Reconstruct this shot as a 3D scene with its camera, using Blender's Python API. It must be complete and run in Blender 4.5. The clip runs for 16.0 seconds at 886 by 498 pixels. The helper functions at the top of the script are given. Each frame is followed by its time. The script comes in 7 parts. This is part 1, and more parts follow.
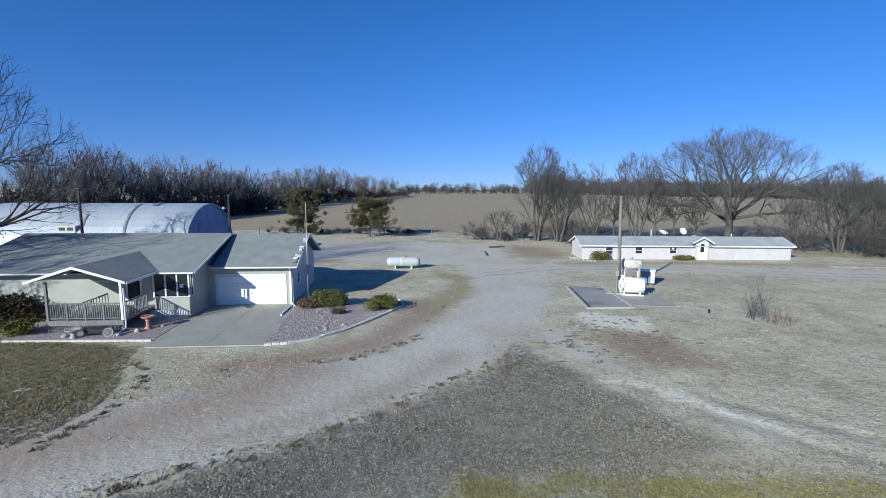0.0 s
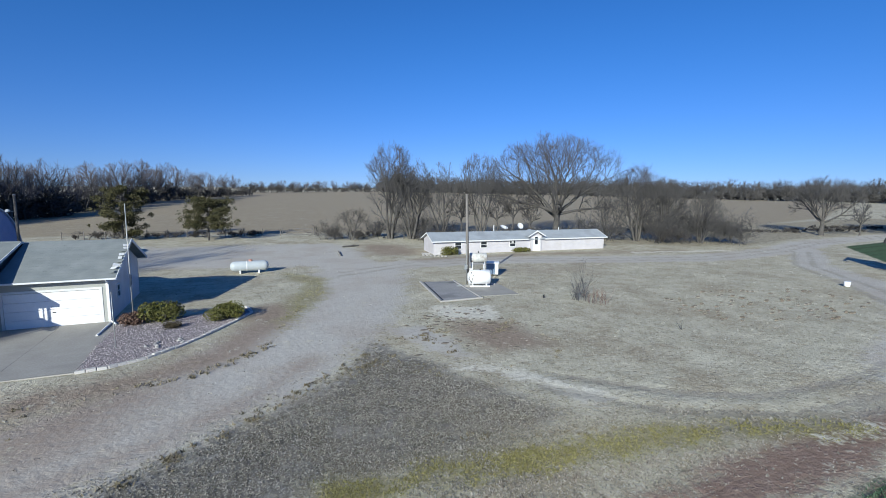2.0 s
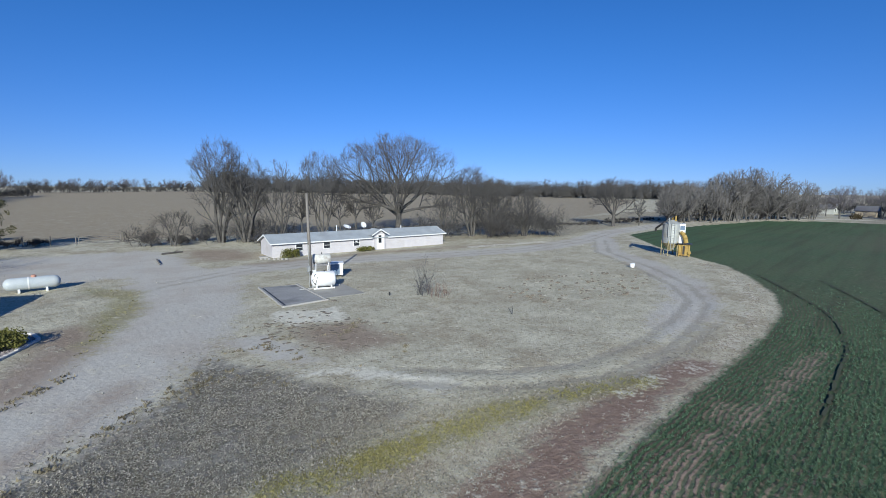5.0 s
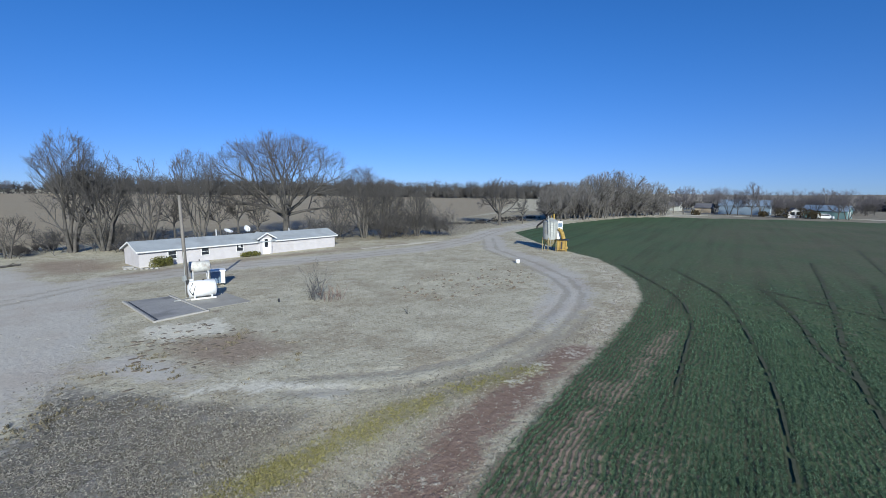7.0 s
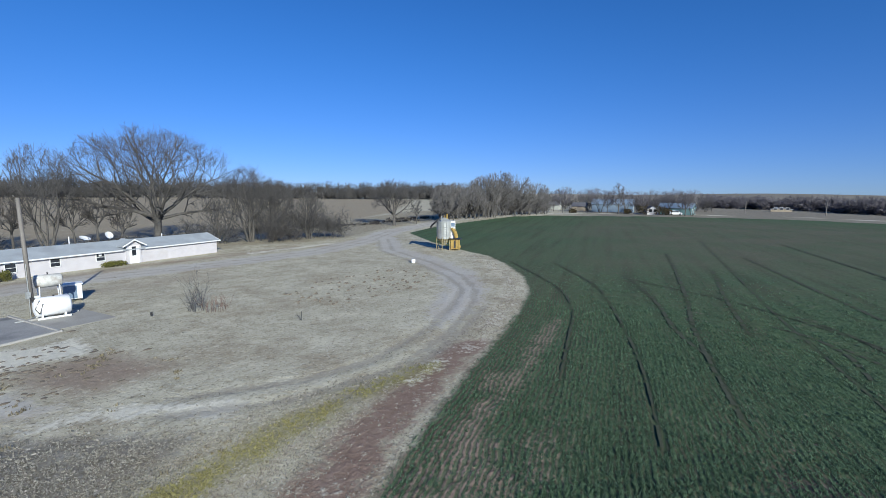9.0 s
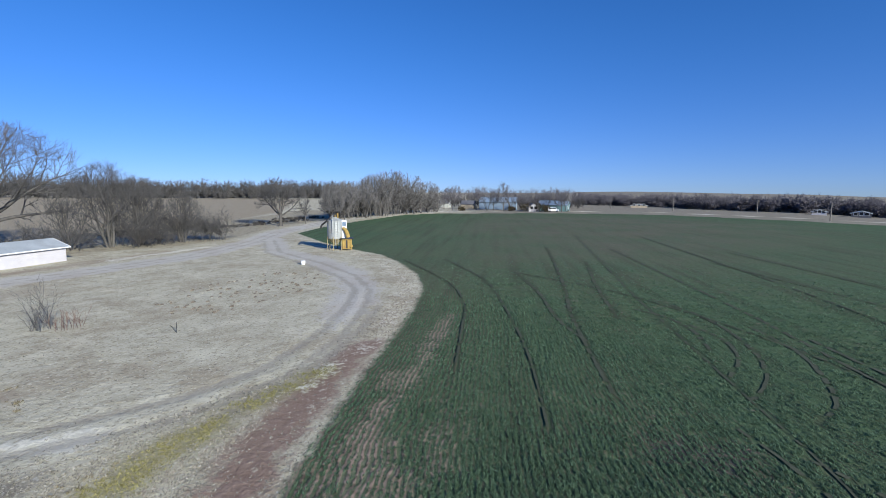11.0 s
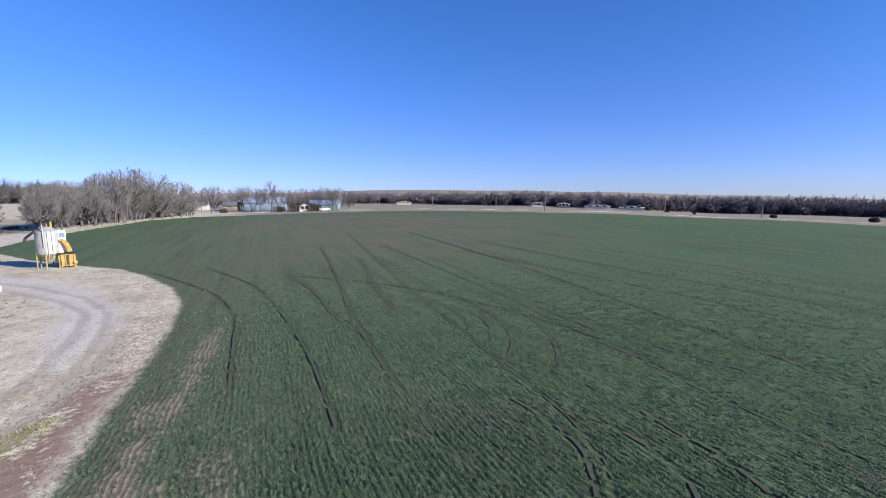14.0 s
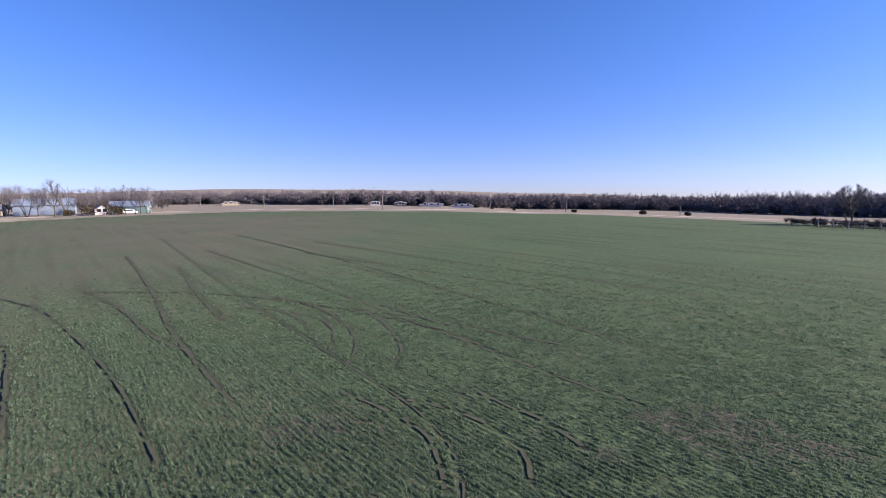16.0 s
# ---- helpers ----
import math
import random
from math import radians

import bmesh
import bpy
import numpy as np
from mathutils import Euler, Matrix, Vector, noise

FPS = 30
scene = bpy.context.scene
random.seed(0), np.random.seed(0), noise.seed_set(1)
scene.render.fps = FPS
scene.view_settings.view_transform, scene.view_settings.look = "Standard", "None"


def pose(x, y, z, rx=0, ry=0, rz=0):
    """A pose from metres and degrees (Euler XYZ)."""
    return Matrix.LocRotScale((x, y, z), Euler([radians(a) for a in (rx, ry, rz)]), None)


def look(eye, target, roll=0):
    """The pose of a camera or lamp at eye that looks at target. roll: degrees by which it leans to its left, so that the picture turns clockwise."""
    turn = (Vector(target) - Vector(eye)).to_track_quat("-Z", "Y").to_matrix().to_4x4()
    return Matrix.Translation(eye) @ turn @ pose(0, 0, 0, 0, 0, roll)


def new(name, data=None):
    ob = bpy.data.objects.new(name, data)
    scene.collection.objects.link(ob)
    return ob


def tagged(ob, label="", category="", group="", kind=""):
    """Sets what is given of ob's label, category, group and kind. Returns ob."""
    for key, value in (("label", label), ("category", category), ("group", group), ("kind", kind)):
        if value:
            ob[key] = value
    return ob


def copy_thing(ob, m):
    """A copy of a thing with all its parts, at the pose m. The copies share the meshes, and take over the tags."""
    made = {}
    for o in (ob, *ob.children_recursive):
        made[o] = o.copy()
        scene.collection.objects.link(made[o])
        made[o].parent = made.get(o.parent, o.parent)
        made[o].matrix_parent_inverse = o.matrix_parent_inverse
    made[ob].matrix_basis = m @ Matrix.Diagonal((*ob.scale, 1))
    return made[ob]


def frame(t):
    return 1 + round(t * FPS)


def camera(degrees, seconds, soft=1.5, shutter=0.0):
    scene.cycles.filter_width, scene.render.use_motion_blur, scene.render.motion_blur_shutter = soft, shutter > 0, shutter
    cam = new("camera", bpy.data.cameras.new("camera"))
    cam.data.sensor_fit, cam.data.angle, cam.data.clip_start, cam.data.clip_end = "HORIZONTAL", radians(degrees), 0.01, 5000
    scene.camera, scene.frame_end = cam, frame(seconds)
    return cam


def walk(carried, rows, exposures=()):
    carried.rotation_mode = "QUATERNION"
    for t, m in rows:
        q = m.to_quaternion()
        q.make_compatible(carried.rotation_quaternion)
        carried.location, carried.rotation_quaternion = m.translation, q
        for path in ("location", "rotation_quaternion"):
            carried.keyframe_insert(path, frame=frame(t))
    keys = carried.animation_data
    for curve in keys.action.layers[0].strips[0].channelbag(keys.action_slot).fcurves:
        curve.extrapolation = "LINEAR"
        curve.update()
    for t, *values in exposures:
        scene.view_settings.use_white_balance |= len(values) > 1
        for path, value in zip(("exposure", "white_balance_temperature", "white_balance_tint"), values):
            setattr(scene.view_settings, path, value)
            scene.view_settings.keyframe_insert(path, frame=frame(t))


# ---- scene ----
# The camera hovers over one spot and turns: seconds, yaw, pitch, roll.
EYE = 8.4
cam = camera(86.78, 16.0, soft=0.72)
TURNS = [
    (0.0, 0.02, -7.29, 0.37),
    (0.5, -5.56, -7.29, 0.44),
    (1.0, -9.94, -7.27, 0.44),
    (1.5, -13.98, -7.31, 0.49),
    (2.0, -17.80, -7.34, 0.43),
    (2.5, -20.82, -7.36, 0.40),
    (3.0, -24.44, -7.36, 0.43),
    (3.5, -27.47, -7.37, 0.41),
    (4.0, -30.52, -7.36, 0.43),
    (6.5, -46.58, -7.22, 0.22),
    (7.0, -49.91, -7.16, 0.22),
    (7.5, -53.24, -7.13, 0.21),
    (8.0, -56.50, -7.11, 0.12),
    (8.5, -59.66, -7.07, 0.05),
    (9.0, -62.74, -7.04, 0.05),
    (11.5, -79.96, -7.25, -0.13),
    (12.0, -84.41, -7.29, -0.31),
    (12.5, -88.81, -7.36, -0.40),
    (13.0, -93.66, -7.38, -0.45),
    (13.5, -98.27, -7.38, -0.55),
    (14.0, -103.17, -7.46, -0.62),
    (14.5, -107.97, -7.52, -0.67),
    (15.0, -112.79, -7.60, -0.59),
    (15.5, -117.67, -7.67, -0.56),
    (16.0, -122.73, -7.79, -0.61),
]
walk(cam, [(t, pose(0, 0, EYE, 90 + pitch, 0, yaw) @ pose(0, 0, 0, 0, 0, roll)) for t, yaw, pitch, roll in TURNS],
     [(0.0, 0.24, 6100, 4), (3.5, 0.12, 6150, 5), (8.5, 0.14, 6150, 5), (11.5, 0.42, 6250, 9), (13.0, 0.66, 6450, 14), (14.0, 0.78, 6600, 18), (16.0, 0.96, 7200, 28)])

# ---- light ----
SUN_AZ, SUN_EL = 218.0, 21.5  # degrees clockwise from +y, and above the horizon
world = bpy.data.worlds.new("world")
scene.world = world
world.use_nodes = True
wn = world.node_tree.nodes
wn.clear()
sky = wn.new("ShaderNodeTexSky")
sky.sky_type, sky.sun_disc = "NISHITA", False
sky.sun_elevation, sky.sun_rotation = radians(SUN_EL), radians(SUN_AZ)
sky.altitude, sky.air_density, sky.dust_density, sky.ozone_density = 400, 1.0, 0.4, 3.0
coord = wn.new("ShaderNodeTexCoord")
lift = wn.new("ShaderNodeVectorMath")
lift.operation, lift.inputs[1].default_value = "ADD", (0, 0, 0.045)
background = wn.new("ShaderNodeBackground")
background.inputs["Strength"].default_value = 0.092
world_out = wn.new("ShaderNodeOutputWorld")
wl = world.node_tree.links
wl.new(coord.outputs["Generated"], lift.inputs[0])
wl.new(lift.outputs[0], sky.inputs[0])
deep = wn.new("ShaderNodeHueSaturation")
deep.inputs["Saturation"].default_value = 1.22
clear = wn.new("ShaderNodeMix")
clear.data_type, clear.blend_type = "RGBA", "MULTIPLY"
clear.inputs[0].default_value, clear.inputs[7].default_value = 1.0, (0.64, 0.86, 1.26, 1)
# thin violet haze low in the sky
height = wn.new("ShaderNodeSeparateXYZ")
wl.new(coord.outputs["Generated"], height.inputs[0])
low = wn.new("ShaderNodeMapRange")
low.interpolation_type, low.inputs[1].default_value, low.inputs[2].default_value = "SMOOTHSTEP", -0.02, 0.34
wl.new(height.outputs["Z"], low.inputs[0])
haze = wn.new("ShaderNodeMix")
haze.data_type = "RGBA"
haze.inputs[6].default_value, haze.inputs[7].default_value = (0.63, 0.72, 1.22, 1), (0.64, 0.86, 1.26, 1)
wl.new(low.outputs[0], haze.inputs[0])
wl.new(haze.outputs[2], clear.inputs[7])
wl.new(sky.outputs[0], deep.inputs["Color"])
wl.new(deep.outputs[0], clear.inputs[6])
wl.new(clear.outputs[2], background.inputs["Color"])
wl.new(background.outputs[0], world_out.inputs["Surface"])

sun_data = bpy.data.lights.new("sun", "SUN")
sun_data.energy, sun_data.angle, sun_data.color = 5.4, radians(0.53), (1.0, 0.955, 0.85)
sun = new("sun", sun_data)
_a, _e = radians(SUN_AZ), radians(SUN_EL)
sun_dir = Vector((math.sin(_a) * math.cos(_e), math.cos(_a) * math.cos(_e), math.sin(_e)))
sun.matrix_world = look(sun_dir * 60, (0, 0, 0))

# ---- materials ----
def material(name, dark, light, scale=3.0, fine=30.0, rough=0.8, metal=0.0, bump=0.2, spec=0.3, stretch=(1, 1, 1), island=0.0, stain=None, stain_amount=0.0, wave=0.0, wave_axis="Z", through_light=0.0):
    """A surface whose colour runs between two tones at two scales, with fine relief."""
    m = bpy.data.materials.new(name)
    m.use_nodes = True
    n, l = m.node_tree.nodes, m.node_tree.links
    bsdf = n["Principled BSDF"]
    tc = n.new("ShaderNodeTexCoord")
    mp = n.new("ShaderNodeMapping")
    mp.inputs["Scale"].default_value = stretch
    l.new(tc.outputs["Object"], mp.inputs["Vector"])
    a, b = n.new("ShaderNodeTexNoise"), n.new("ShaderNodeTexNoise")
    a.inputs["Scale"].default_value, a.inputs["Detail"].default_value = scale, 5
    b.inputs["Scale"].default_value, b.inputs["Detail"].default_value = fine, 3
    for t in (a, b):
        l.new(mp.outputs[0], t.inputs["Vector"])
    add = n.new("ShaderNodeMath")
    add.operation = "MULTIPLY_ADD"
    add.inputs[1].default_value = 0.5
    half = n.new("ShaderNodeMath")
    half.operation, half.inputs[1].default_value = "MULTIPLY", 0.5
    l.new(b.outputs[0], half.inputs[0])
    l.new(a.outputs[0], add.inputs[0])
    l.new(half.outputs[0], add.inputs[2])
    ramp = n.new("ShaderNodeMapRange")
    ramp.inputs[1].default_value, ramp.inputs[2].default_value = 0.35, 0.65
    l.new(add.outputs[0], ramp.inputs[0])
    fac = ramp.outputs[0]
    if island:
        info = n.new("ShaderNodeNewGeometry")
        mixf = n.new("ShaderNodeMix")
        mixf.inputs[0].default_value = island
        l.new(fac, mixf.inputs[2])
        l.new(info.outputs["Random Per Island"], mixf.inputs[3])
        fac = mixf.outputs[0]
    mix = n.new("ShaderNodeMix")
    mix.data_type = "RGBA"
    mix.inputs[6].default_value, mix.inputs[7].default_value = (*dark, 1), (*light, 1)
    l.new(fac, mix.inputs[0])
    colour = mix.outputs[2]
    if stain:
        s = n.new("ShaderNodeTexNoise")
        s.inputs["Scale"].default_value, s.inputs["Detail"].default_value = scale * 0.6, 8
        l.new(mp.outputs[0], s.inputs["Vector"])
        sr = n.new("ShaderNodeMapRange")
        sr.inputs[1].default_value, sr.inputs[2].default_value, sr.inputs[4].default_value = 0.52, 0.68, stain_amount
        l.new(s.outputs[0], sr.inputs[0])
        sm = n.new("ShaderNodeMix")
        sm.data_type = "RGBA"
        sm.inputs[7].default_value = (*stain, 1)
        l.new(sr.outputs[0], sm.inputs[0])
        l.new(colour, sm.inputs[6])
        colour = sm.outputs[2]
    l.new(colour, bsdf.inputs["Base Color"])
    height = add.outputs[0]
    if wave:
        w = n.new("ShaderNodeTexWave")
        w.wave_type, w.bands_direction, w.wave_profile = "BANDS", wave_axis, "SAW"
        w.inputs["Scale"].default_value = wave
        l.new(tc.outputs["Object"], w.inputs["Vector"])
        both = n.new("ShaderNodeMath")
        both.operation, both.inputs[1].default_value = "MULTIPLY_ADD", 2.0
        l.new(w.outputs[1], both.inputs[0])
        l.new(height, both.inputs[2])
        height = both.outputs[0]
    bp = n.new("ShaderNodeBump")
    bp.inputs["Strength"].default_value, bp.inputs["Distance"].default_value = bump, 0.03
    l.new(height, bp.inputs["Height"])
    l.new(bp.outputs[0], bsdf.inputs["Normal"])
    bsdf.inputs["Roughness"].default_value, bsdf.inputs["Metallic"].default_value = rough, metal
    bsdf.inputs["Specular IOR Level"].default_value = spec
    if through_light:  # thin leaves let some light pass
        trans, both = n.new("ShaderNodeBsdfTranslucent"), n.new("ShaderNodeMixShader")
        both.inputs[0].default_value = through_light
        l.new(colour, trans.inputs["Color"])
        l.new(bsdf.outputs[0], both.inputs[1])
        l.new(trans.outputs[0], both.inputs[2])
        l.new(both.outputs[0], n["Material Output"].inputs["Surface"])
    return m


SIDING = material("siding_cream", (0.35, 0.36, 0.335), (0.42, 0.43, 0.40), 1.5, 25, 0.6, wave=0.8, bump=0.5)
SIDING_WHITE = material("siding_white", (0.56, 0.545, 0.56), (0.66, 0.645, 0.66), 1.2, 20, 0.55, wave=0.8, bump=0.4, stain=(0.5, 0.47, 0.44), stain_amount=0.3)
SIDING_FADED = material("faded_white_siding", (0.47, 0.455, 0.475), (0.56, 0.545, 0.565), 1.2, 20, 0.6, wave=0.8, bump=0.4, stain=(0.42, 0.39, 0.37), stain_amount=0.35)
TRIM = material("white_trim", (0.62, 0.63, 0.63), (0.72, 0.73, 0.73), 3, 30, 0.5, bump=0.1)
DOOR_WHITE = material("white_door_panel", (0.76, 0.76, 0.77), (0.83, 0.83, 0.83), 1, 15, 0.45, bump=0.1)
SHINGLE = material("grey_shingle", (0.165, 0.185, 0.187), (0.245, 0.265, 0.262), 1.2, 22, 0.9, bump=0.6, wave=1.0, wave_axis="Y", stain=(0.19, 0.21, 0.21), stain_amount=0.5)
ROOF_METAL = material("pale_roof_coating", (0.29, 0.32, 0.34), (0.40, 0.43, 0.45), 0.8, 12, 0.7, bump=0.3, stain=(0.25, 0.26, 0.27), stain_amount=0.5)
GALV = material("galvanised_sheet", (0.36, 0.40, 0.45), (0.49, 0.53, 0.58), 0.5, 8, 0.45, 0.3, bump=0.3, wave=1.6, wave_axis="X", stretch=(1, 0.3, 0.3))
GALV_DULL = material("dull_galvanised_steel", (0.33, 0.345, 0.335), (0.47, 0.485, 0.465), 1.2, 12, 0.5, 0.4, bump=0.15, stain=(0.35, 0.30, 0.24), stain_amount=0.5)
GLASS_DARK = material("window_glass", (0.012, 0.015, 0.02), (0.03, 0.035, 0.045), 1, 5, 0.06, spec=0.6, bump=0.0)
CONCRETE = material("concrete", (0.30, 0.285, 0.255), (0.385, 0.37, 0.33), 0.7, 14, 0.85, bump=0.3, stain=(0.24, 0.23, 0.21), stain_amount=0.6)
CONCRETE_STAINED = material("oil_stained_concrete", (0.27, 0.265, 0.255), (0.36, 0.355, 0.34), 0.45, 12, 0.8, bump=0.3, stain=(0.07, 0.07, 0.075), stain_amount=0.8)
KERB = material("pale_kerb", (0.29, 0.28, 0.265), (0.42, 0.41, 0.385), 2, 20, 0.85, bump=0.4)
TANK_WHITE = material("white_tank_paint", (0.72, 0.73, 0.74), (0.82, 0.83, 0.83), 1.5, 18, 0.4, bump=0.08, stain=(0.55, 0.52, 0.48), stain_amount=0.35)
TANK_RUSTY = material("peeling_tank_paint", (0.42, 0.42, 0.40), (0.62, 0.62, 0.58), 2.5, 18, 0.6, bump=0.3, stain=(0.20, 0.13, 0.09), stain_amount=0.8)
PROPANE = material("propane_tank_paint", (0.38, 0.42, 0.44), (0.48, 0.52, 0.54), 1.2, 15, 0.45, bump=0.08, stain=(0.45, 0.45, 0.43), stain_amount=0.4)
BLUE_GREY = material("faded_blue_panel", (0.10, 0.15, 0.22), (0.17, 0.23, 0.31), 2, 18, 0.5, bump=0.1)
POLE_WOOD = material("weathered_pole_wood", (0.12, 0.11, 0.10), (0.23, 0.215, 0.195), 2, 25, 0.9, bump=0.5, stretch=(3, 3, 0.3))
DECK_GREY = material("grey_deck_wood", (0.13, 0.132, 0.14), (0.22, 0.222, 0.23), 2, 25, 0.85, bump=0.4, stretch=(3, 3, 0.5))
DARK_METAL = material("dark_metal", (0.03, 0.03, 0.032), (0.07, 0.07, 0.07), 4, 30, 0.5, 0.5, bump=0.1)
YELLOW = material("faded_yellow_paint", (0.27, 0.18, 0.045), (0.40, 0.28, 0.085), 2, 15, 0.55, bump=0.1, stain=(0.22, 0.12, 0.04), stain_amount=0.55)
BARK = material("grey_brown_bark", (0.045, 0.042, 0.039), (0.14, 0.132, 0.122), 3, 25, 0.95, bump=0.6)
TWIG = material("bare_twigs", (0.038, 0.037, 0.037), (0.135, 0.13, 0.127), 0.7, 8, 0.95, bump=0.0, island=0.5)
TWIG_DARK = material("bare_twigs_dark", (0.035, 0.033, 0.032), (0.10, 0.091, 0.084), 0.7, 8, 0.95, bump=0.0, island=0.5)
NEEDLE = material("cedar_foliage", (0.03, 0.033, 0.014), (0.105, 0.095, 0.042), 0.8, 6, 0.85, bump=0.0, island=0.6)
YEW = material("yellow_green_shrub_foliage", (0.045, 0.05, 0.012), (0.17, 0.165, 0.042), 1.5, 8, 0.8, bump=0.0, island=0.6)
DRY_SHRUB = material("brown_dry_shrub", (0.10, 0.06, 0.045), (0.20, 0.13, 0.10), 1.5, 8, 0.9, bump=0.0, island=0.6)
DARK_SHRUB = material("dark_brown_green_shrub", (0.03, 0.026, 0.014), (0.085, 0.065, 0.035), 1.5, 8, 0.9, bump=0.0, island=0.6)
STRAW = material("dry_grass_straw", (0.26, 0.225, 0.17), (0.50, 0.46, 0.38), 0.5, 4, 0.9, bump=0.0, island=0.7)
STONE = material("pale_edging_stone", (0.38, 0.365, 0.34), (0.60, 0.585, 0.555), 3, 20, 0.9, bump=0.4, island=0.5)
TERRACOTTA = material("faded_red_pot", (0.34, 0.17, 0.13), (0.48, 0.27, 0.21), 4, 25, 0.8, bump=0.2)
# Paler twigs for far trees: sunlit bark and haze put into the colour.
GREY_TWIG = material("sunlit_hazy_grey_twigs", (0.095, 0.09, 0.088), (0.215, 0.207, 0.202), 0.5, 6, 0.95, bump=0.0, island=0.4)
# Grey-violet tone carries distance haze in the twig colour itself.
HAZE_TWIG = material("haze_tinted_twigs", (0.105, 0.098, 0.11), (0.18, 0.168, 0.182), 0.5, 6, 0.95, bump=0.0, island=0.25)

# ---- mesh helpers ----
class Geo:
    """Verts and faces of one mesh, gathered from simple shapes."""

    def __init__(self):
        self.v, self.f = [], []

    def face(self, pts):
        k = len(self.v)
        self.v += [tuple(p) for p in pts]
        self.f.append(tuple(range(k, k + len(pts))))
        return self

    def box(self, x0, x1, y0, y1, z0, z1, m=None):
        k = len(self.v)
        pts = [Vector((x, y, z)) for z in (z0, z1) for y in (y0, y1) for x in (x0, x1)]
        self.v += [tuple(m @ p if m else p) for p in pts]
        self.f += [tuple(k + i for i in q) for q in ((0, 2, 3, 1), (4, 5, 7, 6), (0, 1, 5, 4), (2, 6, 7, 3), (0, 4, 6, 2), (1, 3, 7, 5))]
        return self

    def tube(self, p, q, r0, r1=None, n=8, caps=True):
        p, q, r1 = Vector(p), Vector(q), r0 if r1 is None else r1
        axis = (q - p).normalized()
        side = axis.orthogonal().normalized()
        other = axis.cross(side)
        k = len(self.v)
        for c, r in ((p, r0), (q, r1)):
            for i in range(n):
                a = 2 * math.pi * i / n
                self.v.append(tuple(c + r * (math.cos(a) * side + math.sin(a) * other)))
        self.f += [(k + i, k + (i + 1) % n, k + n + (i + 1) % n, k + n + i) for i in range(n)]
        if caps:
            self.f += [tuple(k + i for i in reversed(range(n))), tuple(k + n + i for i in range(n))]
        return self

    def prism(self, pts, d):
        """A flat outline pushed along d."""
        k, n, d = len(self.v), len(pts), Vector(d)
        self.v += [tuple(p) for p in pts] + [tuple(Vector(p) + d) for p in pts]
        self.f += [tuple(k + i for i in reversed(range(n))), tuple(k + n + i for i in range(n))]
        self.f += [(k + i, k + (i + 1) % n, k + n + (i + 1) % n, k + n + i) for i in range(n)]
        return self

    def lathe(self, profile, m=None, n=24):
        """A profile of (radius, height) turned round z."""
        k, rows = len(self.v), len(profile)
        for r, z in profile:
            for i in range(n):
                a = 2 * math.pi * i / n
                p = Vector((r * math.cos(a), r * math.sin(a), z))
                self.v.append(tuple(m @ p if m else p))
        for j in range(rows - 1):
            self.f += [(k + j * n + i, k + j * n + (i + 1) % n, k + (j + 1) * n + (i + 1) % n, k + (j + 1) * n + i) for i in range(n)]
        self.f += [tuple(k + i for i in reversed(range(n))), tuple(k + (rows - 1) * n + i for i in range(n))]
        return self

    def mesh(self, name, mat, smooth=False, bevel=0.0):
        me = bpy.data.meshes.new(name)
        me.from_pydata(self.v, [], self.f)
        if len(self.f) < 20000:
            bm = bmesh.new()
            bm.from_mesh(me)
            bmesh.ops.recalc_face_normals(bm, faces=bm.faces)
            if bevel:
                bmesh.ops.bevel(bm, geom=list(bm.edges), offset=bevel, segments=1, affect="EDGES", clamp_overlap=True)
            bm.to_mesh(me)
            bm.free()
        me.materials.append(mat)
        if smooth:
            me.shade_smooth()
        return me


def part(name, geo, mat, parent, label="", smooth=False, bevel=0.0):
    """One mesh object under a thing or under a part."""
    ob = new(name, geo.mesh(name, mat, smooth, bevel))
    ob.parent = parent
    return tagged(ob, label)


def thing(name, m, label, category, group="", kind=""):
    """An Empty at the base of a thing, which its parts hang under."""
    ob = new(name)
    ob.empty_display_size = 0.2
    ob.matrix_world = m
    return tagged(ob, label, category, group, kind)


def solid(name, geo, mat, label, category, group="", kind="", smooth=False, bevel=0.0, m=None):
    """A thing that is one mesh."""
    ob = new(name, geo.mesh(name, mat, smooth, bevel))
    if m is not None:
        ob.matrix_world = m
    return tagged(ob, label, category, group, kind)


rnd = random.Random(7)

